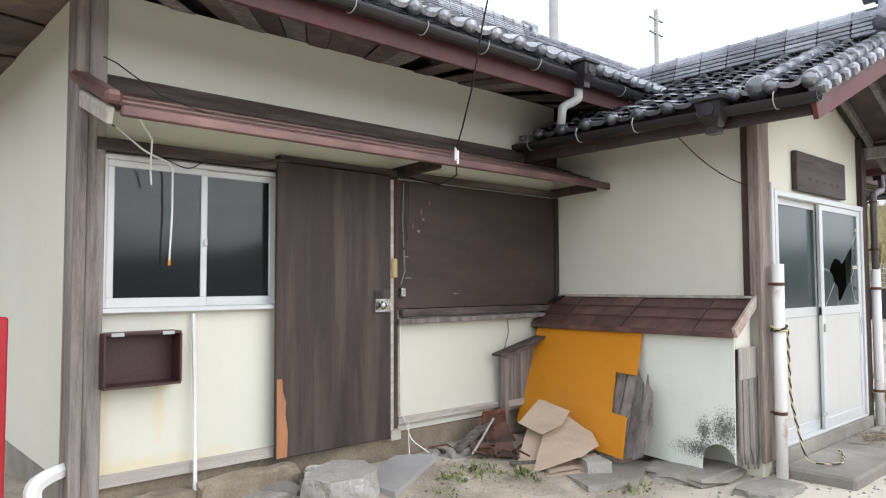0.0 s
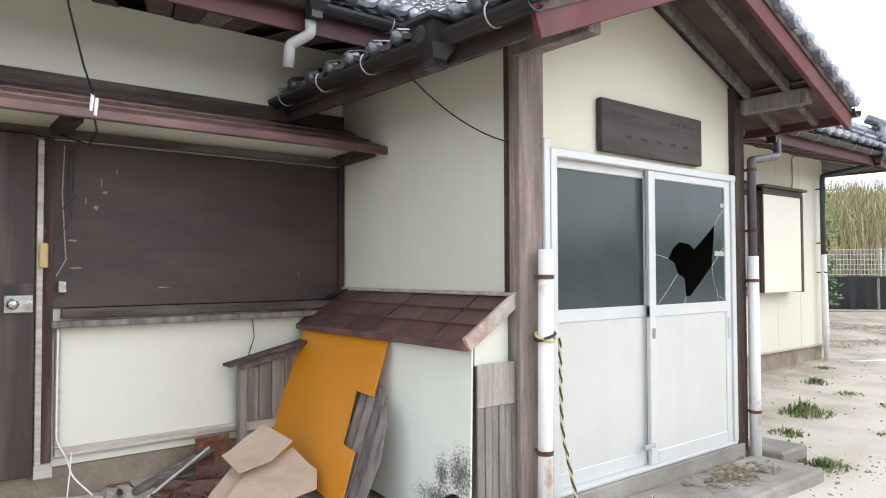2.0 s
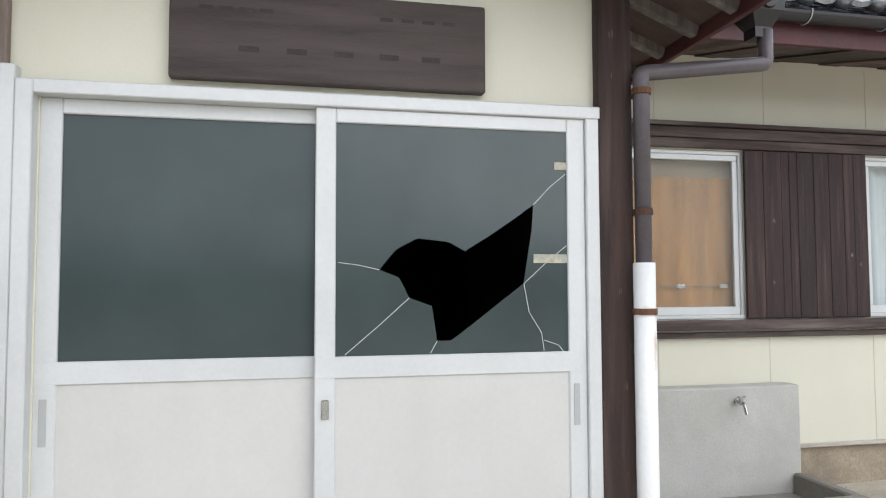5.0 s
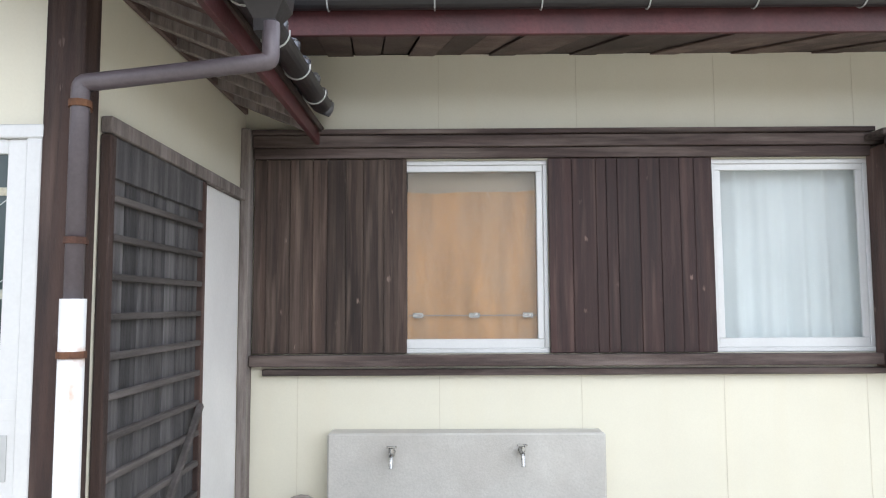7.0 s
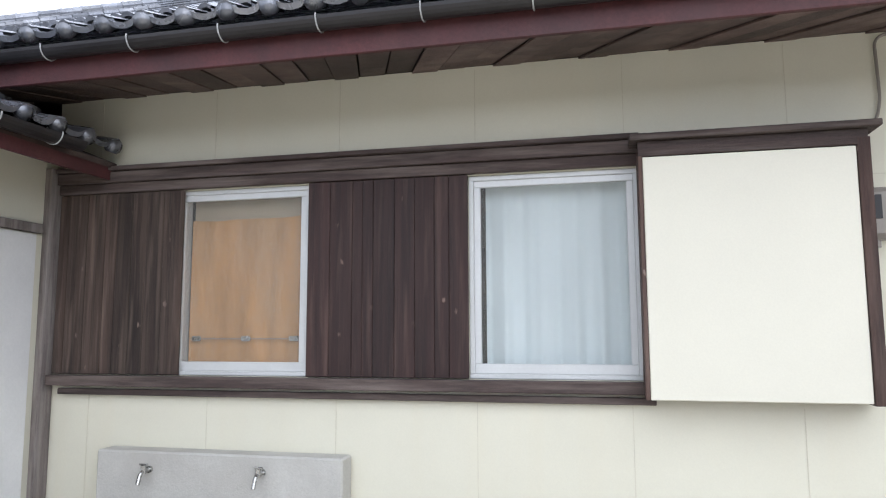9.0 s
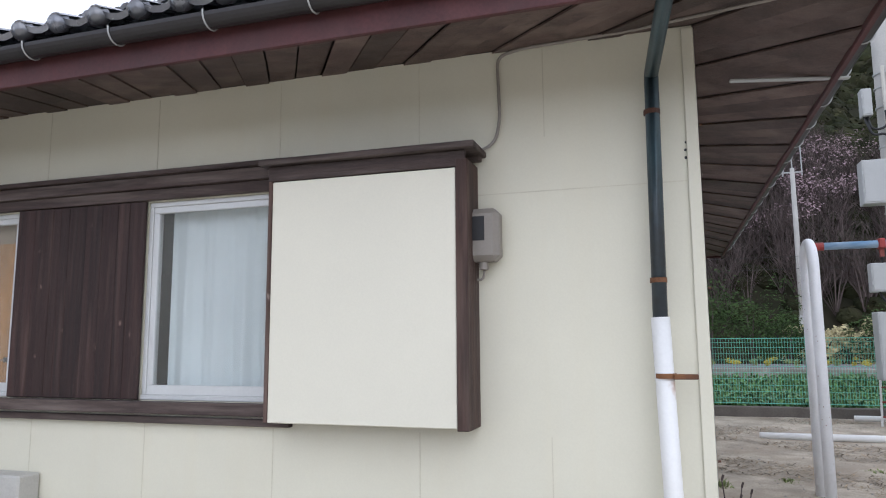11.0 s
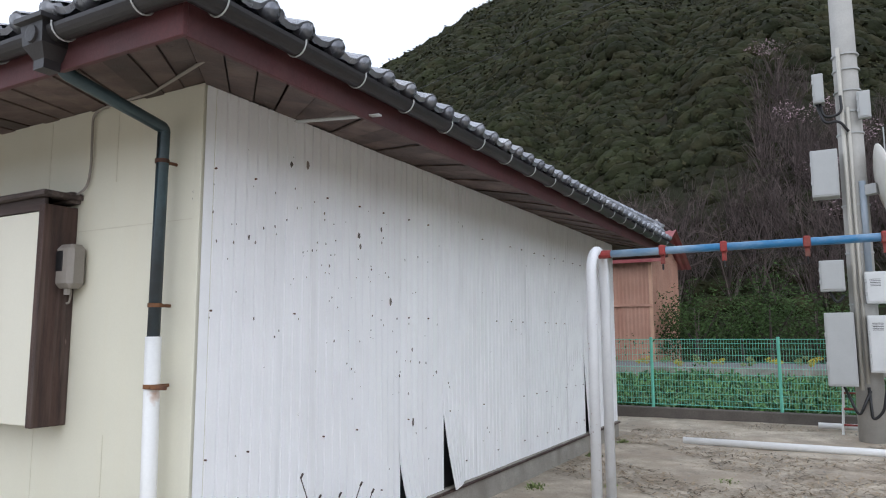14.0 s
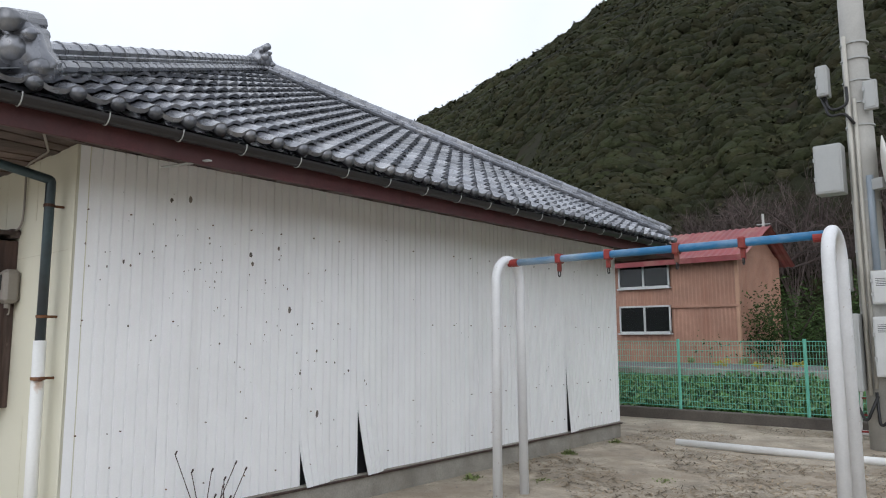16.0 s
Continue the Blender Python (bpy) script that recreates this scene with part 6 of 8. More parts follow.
hc = thing("garden_hose", "coiled brown garden hose with a white fitting beside the sink", "hose", (8.35, 4.28, 0.0))
HOSE = mat("brown_rubber_hose", (0.12, 0.05, 0.035), 0.55, 0.3, 8, 0.1, 60)
for k in range(5):
    r_ = 0.135 + 0.012 * (k % 3)
    ring = [(8.33 + r_ * math.cos(a), 4.27 + 0.02 * (k - 2) + 0.012 * math.sin(3 * a + k), 0.21 + 1.12 * r_ * math.sin(a) + 0.012 * k) for a in [2 * math.pi * i / 24 for i in range(25)]]
    part("hose_turn", tube(ring, 0.0125, 8), HOSE if k % 2 else METER, hc, "turn of the hose", True)
part("fitting", tube([(8.40, 4.2, 0.35), (8.47, 4.2, 0.375)], 0.026, 12), PIPE_WHITE, hc, "white plastic hose fitting", True)
part("hook_board", box(8.30, 8.36, 4.36, 4.41, 0.02, 0.40), GREY_WOOD, hc)

# ---------------------------------------------------------------- corrugated side wall
cor = thing("wall_corrugated", "white corrugated steel side wall, torn along the bottom", "wall", kind="structure")
PIT, AMP = 0.09, -0.014
SEAMS = [4.43, 5.11, 5.82, 6.56, 7.29, 7.99, 8.70, 9.33, 10.03, 10.75, 11.47, 12.23, 13.17]
nsh = len(SEAMS) - 1
for i in range(nsh):
    y0_, y1_ = SEAMS[i], min(SEAMS[i + 1] + 0.03, Y1 + 0.01)
    cols = int((y1_ - y0_) / 0.0045)
    verts, faces = [], []
    zs_ = [0.345, 0.42, 0.5, 0.62, 0.8, 1.1, 1.5, 2.0, 2.6, 3.25]
    lift_l = {3: 0.06, 4: 0.10, 10: 0.05}.get(i, 0.0)
    tear_h = {3: 0.55, 4: 1.1, 10: 1.75}.get(i, 1.0)
    for c in range(cols + 1):
        y = y0_ + (y1_ - y0_) * c / cols
        ph = (y / PIT) % 1.0
        rib = AMP if 0.03 < ph < 0.17 else 0.0
        u = c / cols
        for z in zs_:
            low = max(0.0, 1 - (z - 0.345) / tear_h)
            curl = lift_l * low ** 1.6 * max(0, 1 - u / 0.6)
            ys = y + lift_l * 1.1 * low ** 1.6 * max(0, 1 - u / 0.8)
            verts.append((X1 - 0.012 + rib + 0.02 + 0.005 * (i % 2) + curl + 0.004 * noise.noise(Vector((y * 0.8, z * 0.8, i))), ys, z + (0.02 * noise.noise(Vector((y * 2, 0, 0))) if z < 0.4 else 0)))
    nz = len(zs_)
    faces = [(c * nz + k, (c + 1) * nz + k, (c + 1) * nz + k + 1, c * nz + k + 1) for c in range(cols) for k in range(nz - 1)]
    raw("corrugated_sheet", verts, faces, WHITE_METAL, cor)
part("sill_strip", box(X1 + 0.0, X1 + 0.06, 4.44, Y1 + 0.01, 0.325, 0.345), DARK_WOOD, cor)
# Black sheet stands in for the shade seen through the tears.
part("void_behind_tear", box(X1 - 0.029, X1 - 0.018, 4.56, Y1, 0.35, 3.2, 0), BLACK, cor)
rng = random.Random(3)
for z in (0.55, 1.05, 1.9, 2.75):
    for i in range(nsh + 1):
        for dy in (0.05, 0.42):
            y = 4.46 + i * 0.73 + dy * 0.9
            if y < Y1 - 0.05 and rng.random() < 0.8:
                part("nail", tube([(X1 + 0.016, y, z), (X1 + 0.03, y, z)], 0.006, 6), RUST, cor)
cv_, cf_ = [], []
CHIPS = [(6.42, 2.03, 0.032), (5.35, 2.95, 0.026), (5.18, 2.92, 0.018), (5.97, 2.52, 0.022), (5.99, 2.44, 0.018), (4.8, 2.37, 0.014), (6.28, 2.61, 0.018), (6.56, 1.42, 0.014), (6.76, 1.63, 0.016), (7.18, 1.42, 0.016), (6.78, 1.02, 0.028)]
for _ in range(95):
    a, b = rng.choice(((5.3, 2.4), (5.6, 2.2), (6.3, 2.1), (4.75, 2.2), (6.8, 1.4)))
    CHIPS.append((min(9.5, max(4.5, rng.gauss(a, 0.5))), rng.gauss(b, 0.32), rng.uniform(0.003, 0.011)))
for _ in range(60):
    CHIPS.append((rng.uniform(4.5, 12.5), rng.uniform(0.6, 2.9), rng.uniform(0.003, 0.009)))
for y, z, r_ in CHIPS:
    k, xx = len(cv_), X1 + 0.0165
    cv_ += [(xx, y + 0.8 * r_ * rng.uniform(0.6, 1.2) * math.cos(a), z + 1.25 * r_ * rng.uniform(0.6, 1.2) * math.sin(a)) for a in [2 * math.pi * i / 7 for i in range(7)]]
    cv_ += [(xx + 0.0025, y + 0.6 * (v[1] - y), z + 0.6 * (v[2] - z)) for v in cv_[k:k + 7]]
    cf_ += [(k + i, k + (i + 1) % 7, k + 7 + (i + 1) % 7, k + 7 + i) for i in range(7)] + [tuple(range(k + 7, k + 14))]
tagged(raw("paint_chips", cv_, cf_, mat("bare_grey_brown_steel", (0.2, 0.175, 0.15), 0.8, 0.35, 20, 0.3, 90, island=0.4), cor), kind="stuff")
brk = thing("eave_bracket", "galvanised steel angle bracket under the eave", "bracket", (14.9, 5.0, 3.2))
part("arm", beam((14.55, 4.98, 3.135), (15.18, 5.03, 3.095), 0.04, 0.012), GREYBOX, brk)
brk2 = thing("eave_bracket", "galvanised steel angle bracket at the roof corner", "bracket", (15.1, 3.6, 3.3))
part("arm", beam((14.8, 3.75, 3.3), (15.5, 3.2, 3.36), 0.03, 0.05), GREYBOX, brk2)

# ---------------------------------------------------------------- yard: swing frame, pipes, pole, fence
sw = thing("swing_frame", "white steel arches with a chipped blue crossbar", "swing frame", (17.05, 8.4, 0.1))
for x in (15.5, 18.64):
    pts = [(x, 8.18, 0.0), (x, 8.20, 2.34)] + [(x, 8.42 - 0.22 * math.cos(a), 2.34 + 0.24 * math.sin(a)) for a in [math.pi * k / 12 for k in range(1, 12)]] + [(x, 8.64, 2.34), (x, 8.66, 0.0)]
    part("arch", tube(pts, 0.05, 14), WHITE_PAINT, sw, "white painted steel arch", True)
cb = part("crossbar", tube([(15.53, 8.42, 2.545), (16.6, 8.42, 2.55), (17.6, 8.42, 2.55), (18.62, 8.42, 2.56)], 0.036, 14), BLUE_PAINT, sw, "blue crossbar with worn white patches", True)
for x in (15.58, 18.56):
    part("bar_socket", tube([(x - 0.06, 8.42, 2.545), (x + 0.06, 8.42, 2.545)], 0.042, 12), RED_CLAMP, cb, "rusty red end socket")
for x in (16.14, 16.69, 17.37, 17.95):
    c = part("hook_clamp", box(x - 0.03, x + 0.03, 8.37, 8.47, 2.50, 2.6, 0.01), RED_CLAMP, cb, "red painted hook clamp")
    part("clamp_tongue", box(x - 0.02, x + 0.02, 8.405, 8.435, 2.42, 2.50), RED_CLAMP, c)
    ring = [(x + 0.0, 8.42 + 0.022 * math.cos(a), 2.395 + 0.03 * math.sin(a)) for a in [2 * math.pi * k / 12 for k in range(13)]]
    part("hook_ring", tube(ring, 0.006, 5), BLACK, c)


def lying_pipe(p, q, r, label):
    return solid("lying_pipe", tube([p, Vector(p).lerp(Vector(q), 0.5), q], r, 12), PIPE_WHITE, label, "pipe", "", "pipes on the ground", True)


lying_pipe((15.42, 12.88, 0.15), (22.5, 12.9, 0.16), 0.055, "long white plastic pipe lying on the sandy yard")
lying_pipe((17.2, 15.0, 0.24), (23, 14.9, 0.24), 0.05, "long white plastic pipe lying near the fence")
lying_pipe((14.1, 3.95, 0.12), (14.9, 3.55, 0.12), 0.016, "thin white pipe offcut on the ground")

fence = thing("mesh_fence", "mint green welded mesh fence on a low concrete kerb", "fence", (16, 15.66, 0.1))
solid("fence_kerb", box(-6, 32, 15.6, 15.74, -0.05, 0.36, 0.02), mat("dark_kerb_concrete", (0.13, 0.115, 0.1), 0.9, 0.3, 2, 0.4, 40), "dark stained low concrete kerb under the fence", "kerb", "structure")
px = -3.67
posts = []
while px < 30:
    posts.append(px)
    part("post", tube([(px, 15.66, 0.3), (px, 15.66, 1.70)], 0.03, 10), GREEN_WIRE, fence)
    px += 2.255
vs, fs = [], []


def stick(p, q, r):
    d = (Vector(q) - Vector(p)).normalized()
    a = d.orthogonal().normalized() * r
    b = d.cross(a)
    k = len(vs)
    for e in (Vector(p), Vector(q)):
        vs.extend([e + a, e + b, e - a, e - b])
    for i in range(4):
        j = (i + 1) % 4
        fs.append((k + i, k + j, k + 4 + j, k + 4 + i))


x = 6.0
while x < 26:
    stick((x, 15.655, 0.40), (x, 15.655, 1.66), 0.0038)
    x += 0.05
for z in (0.42, 0.52, 0.64, 0.76, 0.88, 1.0, 1.12, 1.24, 1.36, 1.48, 1.58, 1.655):
    stick((posts[0], 15.66, z), (posts[-1], 15.66, z), 0.005 if 0.45 < z < 1.6 else 0.009)
mesh_ob = raw("wire_mesh", vs, fs, GREEN_WIRE, fence)
tagged(mesh_ob, kind="stuff")

# utility pole with equipment
PX, PY = 17.95, 14.25
up = thing("utility_pole", "concrete utility pole carrying grey cabinets, conduits and a dish", "utility pole", (PX, PY, 0.1))
part("pole", tube([(PX, PY, -0.2), (PX, PY, 4.0), (PX - 0.02, PY, 11.5)], 0.2, 20, radii=[0.2, 0.185, 0.15]), POLE, up, smooth=True)
for x0_, x1_, z0_, z1_, dep, m_, nm in ((17.36, 17.74, 3.87, 4.62, 0.3, GREYBOX, "cabinet"), (17.46, 17.62, 5.40, 5.88, 0.22, GREYBOX, "cabinet"), (18.06, 18.24, 5.08, 5.52, 0.1, GREYBOX, "antenna_panel"),
                                        (17.38, 17.72, 2.40, 2.88, 0.22, GREYBOX, "radio_unit"), (17.98, 18.42, 2.20, 2.68, 0.2, ALU, "cabinet"), (17.40, 17.80, 0.96, 2.07, 0.34, GREYBOX, "cabinet"), (17.97, 18.62, 1.17, 2.02, 0.3, ALU, "cabinet")):
    cab = part(nm, box(x0_, x1_, PY - 0.22 - dep * 0.6, PY - 0.22 + dep * 0.4, z0_, z1_, 0.012), m_, up, "grey steel equipment cabinet")
    yf = PY - 0.22 - dep * 0.6
    part("cabinet_door", box(x0_ + 0.025, x1_ - 0.025, yf - 0.012, yf - 0.001, z0_ + 0.03, z1_ - 0.03, 0.004), m_, cab)
    for k in range(2):
        zz = z0_ + (z1_ - z0_) * (0.3 + 0.4 * k)
        part("hinge", box(x0_ - 0.006, x0_ + 0.02, yf - 0.02, yf - 0.002, zz - 0.03, zz + 0.03, 0.002), GREYBOX, cab)
    part("mount", box((x0_ + x1_) / 2 - 0.04, (x0_ + x1_) / 2 + 0.04, yf + dep, PY - 0.05, (z0_ + z1_) / 2 - 0.05, (z0_ + z1_) / 2 + 0.05), GREYBOX, cab)
    if nm == "cabinet" and m_ == ALU:
        for k in range(5):
            part("vent_slot", box(x0_ + 0.06, x0_ + 0.2, yf - 0.0145, yf - 0.0115, z1_ - 0.12 - 0.025 * k, z1_ - 0.112 - 0.025 * k, 0), BLACK, cab)
for dx, r, z0_, z1_ in ((-0.10, 0.03, 0.9, 6.3), (-0.02, 0.026, 1.0, 5.3)):
    part("conduit", tube([(PX + dx, PY - 0.21, z0_), (PX + dx, PY - 0.2, z1_)], r, 10), mat("beige_conduit", (0.5, 0.48, 0.42), 0.5, 0.1, 3) if "beige_conduit" not in bpy.data.materials else bpy.data.materials["beige_conduit"], up, "pale conduit strapped to the pole", True)
part("conduit", tube([(PX + 0.1, PY - 0.2, 2.7), (PX + 0.1, PY - 0.2, 4.1)], 0.05, 12), mat("bluish_grey_pipe", (0.3, 0.35, 0.4), 0.4, 0.1, 3), up, "bluish grey pipe", True)
for z in (2.2, 3.0, 3.75, 4.9, 5.25, 5.6, 5.95, 6.2):
    part("strap", tube([(PX, PY, z - 0.012), (PX, PY, z + 0.012)], 0.20, 16), GREYBOX, up)
for pts in ([(17.55, 14.0, 5.42), (17.6, 13.98, 5.15), (17.85, 14.0, 5.2), (17.84, 14.02, 5.5)], [(17.5, 14.0, 5.42), (17.6, 13.96, 5.05), (17.8, 13.98, 5.1), (17.92, 14.0, 4.9)], [(17.6, 14.0, 4.4), (17.7, 13.97, 4.2), (17.66, 14.0, 4.0)],
            [(17.6, 13.98, 0.98), (17.78, 13.97, 0.5), (17.95, 13.98, 0.9)], [(18.2, 13.98, 1.17), (18.1, 13.96, 0.6), (17.95, 13.97, 0.45), (17.93, 14.0, 0.95)], [(18.5, 14.0, 1.17), (18.4, 13.97, 0.7), (18.7, 14.0, 0.55)], [(17.5, 13.98, 2.4), (17.6, 13.97, 2.2), (17.7, 13.98, 2.35)]):
    part("cable", tube(rounded(pts, 0.12), 0.022, 7), BLACK, up, "black looping cable", True)
bm = bmesh.new()
axis = Vector((0.978, 0.07, 0.19)).normalized()
cc = Vector((18.25, 14.0, 3.96))
s_ = axis.orthogonal().normalized()
t_ = axis.cross(s_)
rings = []
for k in range(7):
    rr = 0.67 * k / 6
    ring = [bm.verts.new(cc + axis * (0.13 * (rr / 0.67) ** 2) + (s_ * math.cos(a) + t_ * math.sin(a)) * max(rr, 0.004)) for a in [2 * math.pi * i / 28 for i in range(28)]]
    rings.append(ring)
fs_ = [bm.faces.new((a[i], a[(i + 1) % 28], b[(i + 1) % 28], b[i])) for a, b in zip(rings, rings[1:]) for i in range(28)]
thicken(bm, geom=fs_, thickness=0.015)
dish = part("dish", bm, mat("ivory_dish", (0.72, 0.7, 0.64), 0.4, 0.06, 3), up, "ivory parabolic dish", True)
part("dish_mount", beam((PX + 0.1, PY - 0.15, 3.95), tuple(cc), 0.14, 0.16), GREYBOX, dish)
feed = cc + axis * 0.78
for k in range(3):
    an = 2 * math.pi * k / 3 + 0.5
    part("feed_arm", tube([cc + axis * 0.12 + (s_ * math.cos(an) + t_ * math.sin(an)) * 0.6, feed], 0.013, 6), GREYBOX, dish)
part("feed_horn", tube([feed - axis * 0.06, feed + axis * 0.06], 0.05, 12), ALU, dish)
st = thing("step_ladder", "small red and white folding step ladder by the pole", "ladder", (17.75, 14.6, 0.15))
for x0_, y_ in ((17.55, 14.7), (17.85, 14.7)):
    part("rail", beam((x0_, y_, 0.12), (x0_ + 0.05, y_ + 0.1, 0.95), 0.03, 0.04), PIPE_WHITE, st)
for k in range(3):
    part("rung", beam((17.56 + 0.01 * k, 14.72 + 0.03 * k, 0.3 + 0.25 * k), (17.87, 14.72 + 0.03 * k, 0.3 + 0.25 * k), 0.03, 0.03), RED_CLAMP, st)

# overhead wires
for p, q, d in (((17.94, 14.25, 8.9), (-30, 30, 9.5), 0.8), ((17.94, 14.25, 8.6), (60, 20, 9.0), 0.8), ((14.5, 3.4, 3.6), (18.0, -6, 9.0), 0.2), ((-10, 38, 6.0), (50, 38, 6.2), 0.5), ((-10, 38, 5.4), (50, 38, 5.6), 0.5)):
    wire("overhead_wire", sag(p, q, d, 20), 0.008, BLACK, "thin black overhead wire", "wire", "overhead wires")


def far_pole(x, y, h, z0=0.0, arms=True, thick=1.0):
    root = thing("far_pole", "slender grey utility pole in the distance", "utility pole", (x, y, z0), "far poles")
    part("pole", tube([(x, y, z0 - 0.5), (x, y, z0 + h)], 0.13, 12, radii=[0.16 * thick, 0.11 * thick]), POLE, root, smooth=True)
    if arms:
        for k in range(2):
            part("crossarm", box(x - 0.6 * thick, x + 0.6 * thick, y - 0.05 * thick, y + 0.05 * thick, z0 + h - 0.5 - 0.7 * k, z0 + h - 0.5 - 0.7 * k + 0.08 * thick), GREYBOX, root)
    else:
        for dx in (-0.45, 0, 0.45):
            part("antenna_rod", tube([(x + dx, y, z0 + h - 0.4), (x + dx, y, z0 + h + 1.1)], 0.03, 6), GREYBOX, root)
        part("antenna_arm", box(x - 0.48, x + 0.48, y - 0.03, y + 0.03, z0 + h - 0.25, z0 + h - 0.18), GREYBOX, root)
        part("cabinet", box(x - 0.32, x + 0.32, y - 0.4, y - 0.1, z0 + 0.6, z0 + 1.2), GREYBOX, root)
        part("cabinet", box(x - 0.2, x + 0.2, y - 0.4, y - 0.1, z0 + 1.5, z0 + 2.0), GREYBOX, root)
    return root


far_pole(20.6, 40, 9.6, 0.8, False)
far_pole(10.3, 36, 6.5, 0.8, True, 0.5)
far_pole(30, 17.6, 14.5, 0.2)

# ---------------------------------------------------------------- field, terrace, hedges, houses, hill
rng = random.Random(21)


def field_z(y):
    return 0.17 + 0.035 * (y - 16)


raw("field_soil", [(-8, 15.76, 0.2), (40, 15.76, 0.2), (40, 23.6, field_z(23.6)), (-8, 23.6, field_z(23.6))], [(0, 1, 2, 3)], HILLSOIL)
tagged(bpy.data.objects["field_soil"], "dark soil of the vegetable field", "soil", kind="structure")
vs, fs = [], []
for _ in range(15000):
    y = 15.9 + 7.3 * rng.random() ** 1.3
    x = rng.uniform(9, 26)
    row = 0.55 + 0.45 * math.cos(y * 8.5)
    if rng.random() > 0.35 + 0.65 * row:
        continue
    z = field_z(y)
    h = rng.uniform(0.1, 0.34) * (0.6 + 0.5 * noise.noise(Vector((x * 0.4, y * 0.4, 0))) + 0.25)
    a = rng.uniform(0, 6.28)
    d = Vector((math.cos(a), math.sin(a), 0))
    s_ = Vector((-d.y, d.x, 0)) * rng.uniform(0.02, 0.05)
    p0 = Vector((x, y, z))
    p1 = p0 + d * h * 0.4 + Vector((0, 0, h))
    p2 = p0 + d * h * 1.0 + Vector((0, 0, h * 0.75))
    k = len(vs)
    vs += [p0 - s_ * 0.4, p0 + s_ * 0.4, p1 + s_, p1 - s_, p2]
    fs += [(k, k + 1, k + 2, k + 3), (k + 3, k + 2, k + 4)]
crop = raw("field_crop", vs, fs, LEAF)
tagged(crop, "rows of low green leafy crops behind the fence", "crops", kind="stuff")
solid("retaining_wall", box(-20, 45, 23.5, 23.75, 0.1, 0.78, 0.02), CONCRETE, "low grey concrete retaining wall along the field", "wall", "structure")
raw("road", [(-60, 23.75, 0.77), (80, 23.75, 0.77), (80, 27.0, 0.80), (-60, 27.0, 0.80)], [(0, 1, 2, 3)], ASPHALT)
tagged(bpy.data.objects["road"], "narrow grey lane above the field", "road", kind="structure")


def blades(n, xr, yr, zf, h, material, name, label, category, spread=0.35, w=0.006):
    vs, fs = [], []
    for _ in range(n):
        x, y = rng.uniform(*xr), rng.uniform(*yr)
        if noise.noise(Vector((x * 0.9, y * 0.9, 7))) < 0.05:
            continue
        a, hh = rng.uniform(0, 6.28), h * rng.uniform(0.4, 1.2)
        d = Vector((math.cos(a), math.sin(a), 0)) * hh * spread * rng.uniform(0.3, 1.6)
        s_ = Vector((-math.sin(a), math.cos(a), 0)) * w
        p = Vector((x, y, zf(x, y) - 0.01))
        k = len(vs)
        vs += [p - s_, p + s_, p + d * 0.4 + s_ * 0.8 + Vector((0, 0, hh * 0.65)), p + d * 0.4 - s_ * 0.8 + Vector((0, 0, hh * 0.65)), p + d + Vector((0, 0, hh))]
        fs += [(k, k + 1, k + 2, k + 3), (k + 3, k + 2, k + 4)]
    return tagged(raw(name, vs, fs, material), label, category, kind="stuff")


def tuft(c, n, r, h):
    """A single grass tuft of n blades."""
    vs, fs = [], []
    for _ in range(n):
        a, b = rng.uniform(0, 6.28), rng.uniform(0, 6.28)
        rr = r * 0.95 * rng.random() ** 0.8
        p = Vector((c[0] + rr * math.cos(b), c[1] + rr * math.sin(b), ground_z(c[0], c[1]) - 0.01))
        hh = 0.5 * h * rng.uniform(0.25, 1.2) * (1.3 - rr / r)
        d = Vector((math.cos(a), math.sin(a), 0)) * hh * rng.uniform(0.4, 1.6)
        s_ = Vector((-math.sin(a), math.cos(a), 0)) * rng.uniform(0.003, 0.011)
        k = len(vs)
        vs += [p - s_, p + s_, p + d * 0.4 + s_ + Vector((0, 0, hh * 0.7)), p + d * 0.4 - s_ + Vector((0, 0, hh * 0.7)), p + d + Vector((0, 0, hh))]
        fs += [(k, k + 1, k + 2, k + 3), (k + 3, k + 2, k + 4)]
    return tagged(raw("grass_tuft", vs, fs, GRASS), "small tuft of yellowish green grass on the sand", "grass", "grass tufts", "stuff")


blades(2600, (2.3, 5.2), (2.9, 4.0), ground_z, 0.065, GRASS, "grass_by_wall", "short sparse grass near the rubble", "grass")
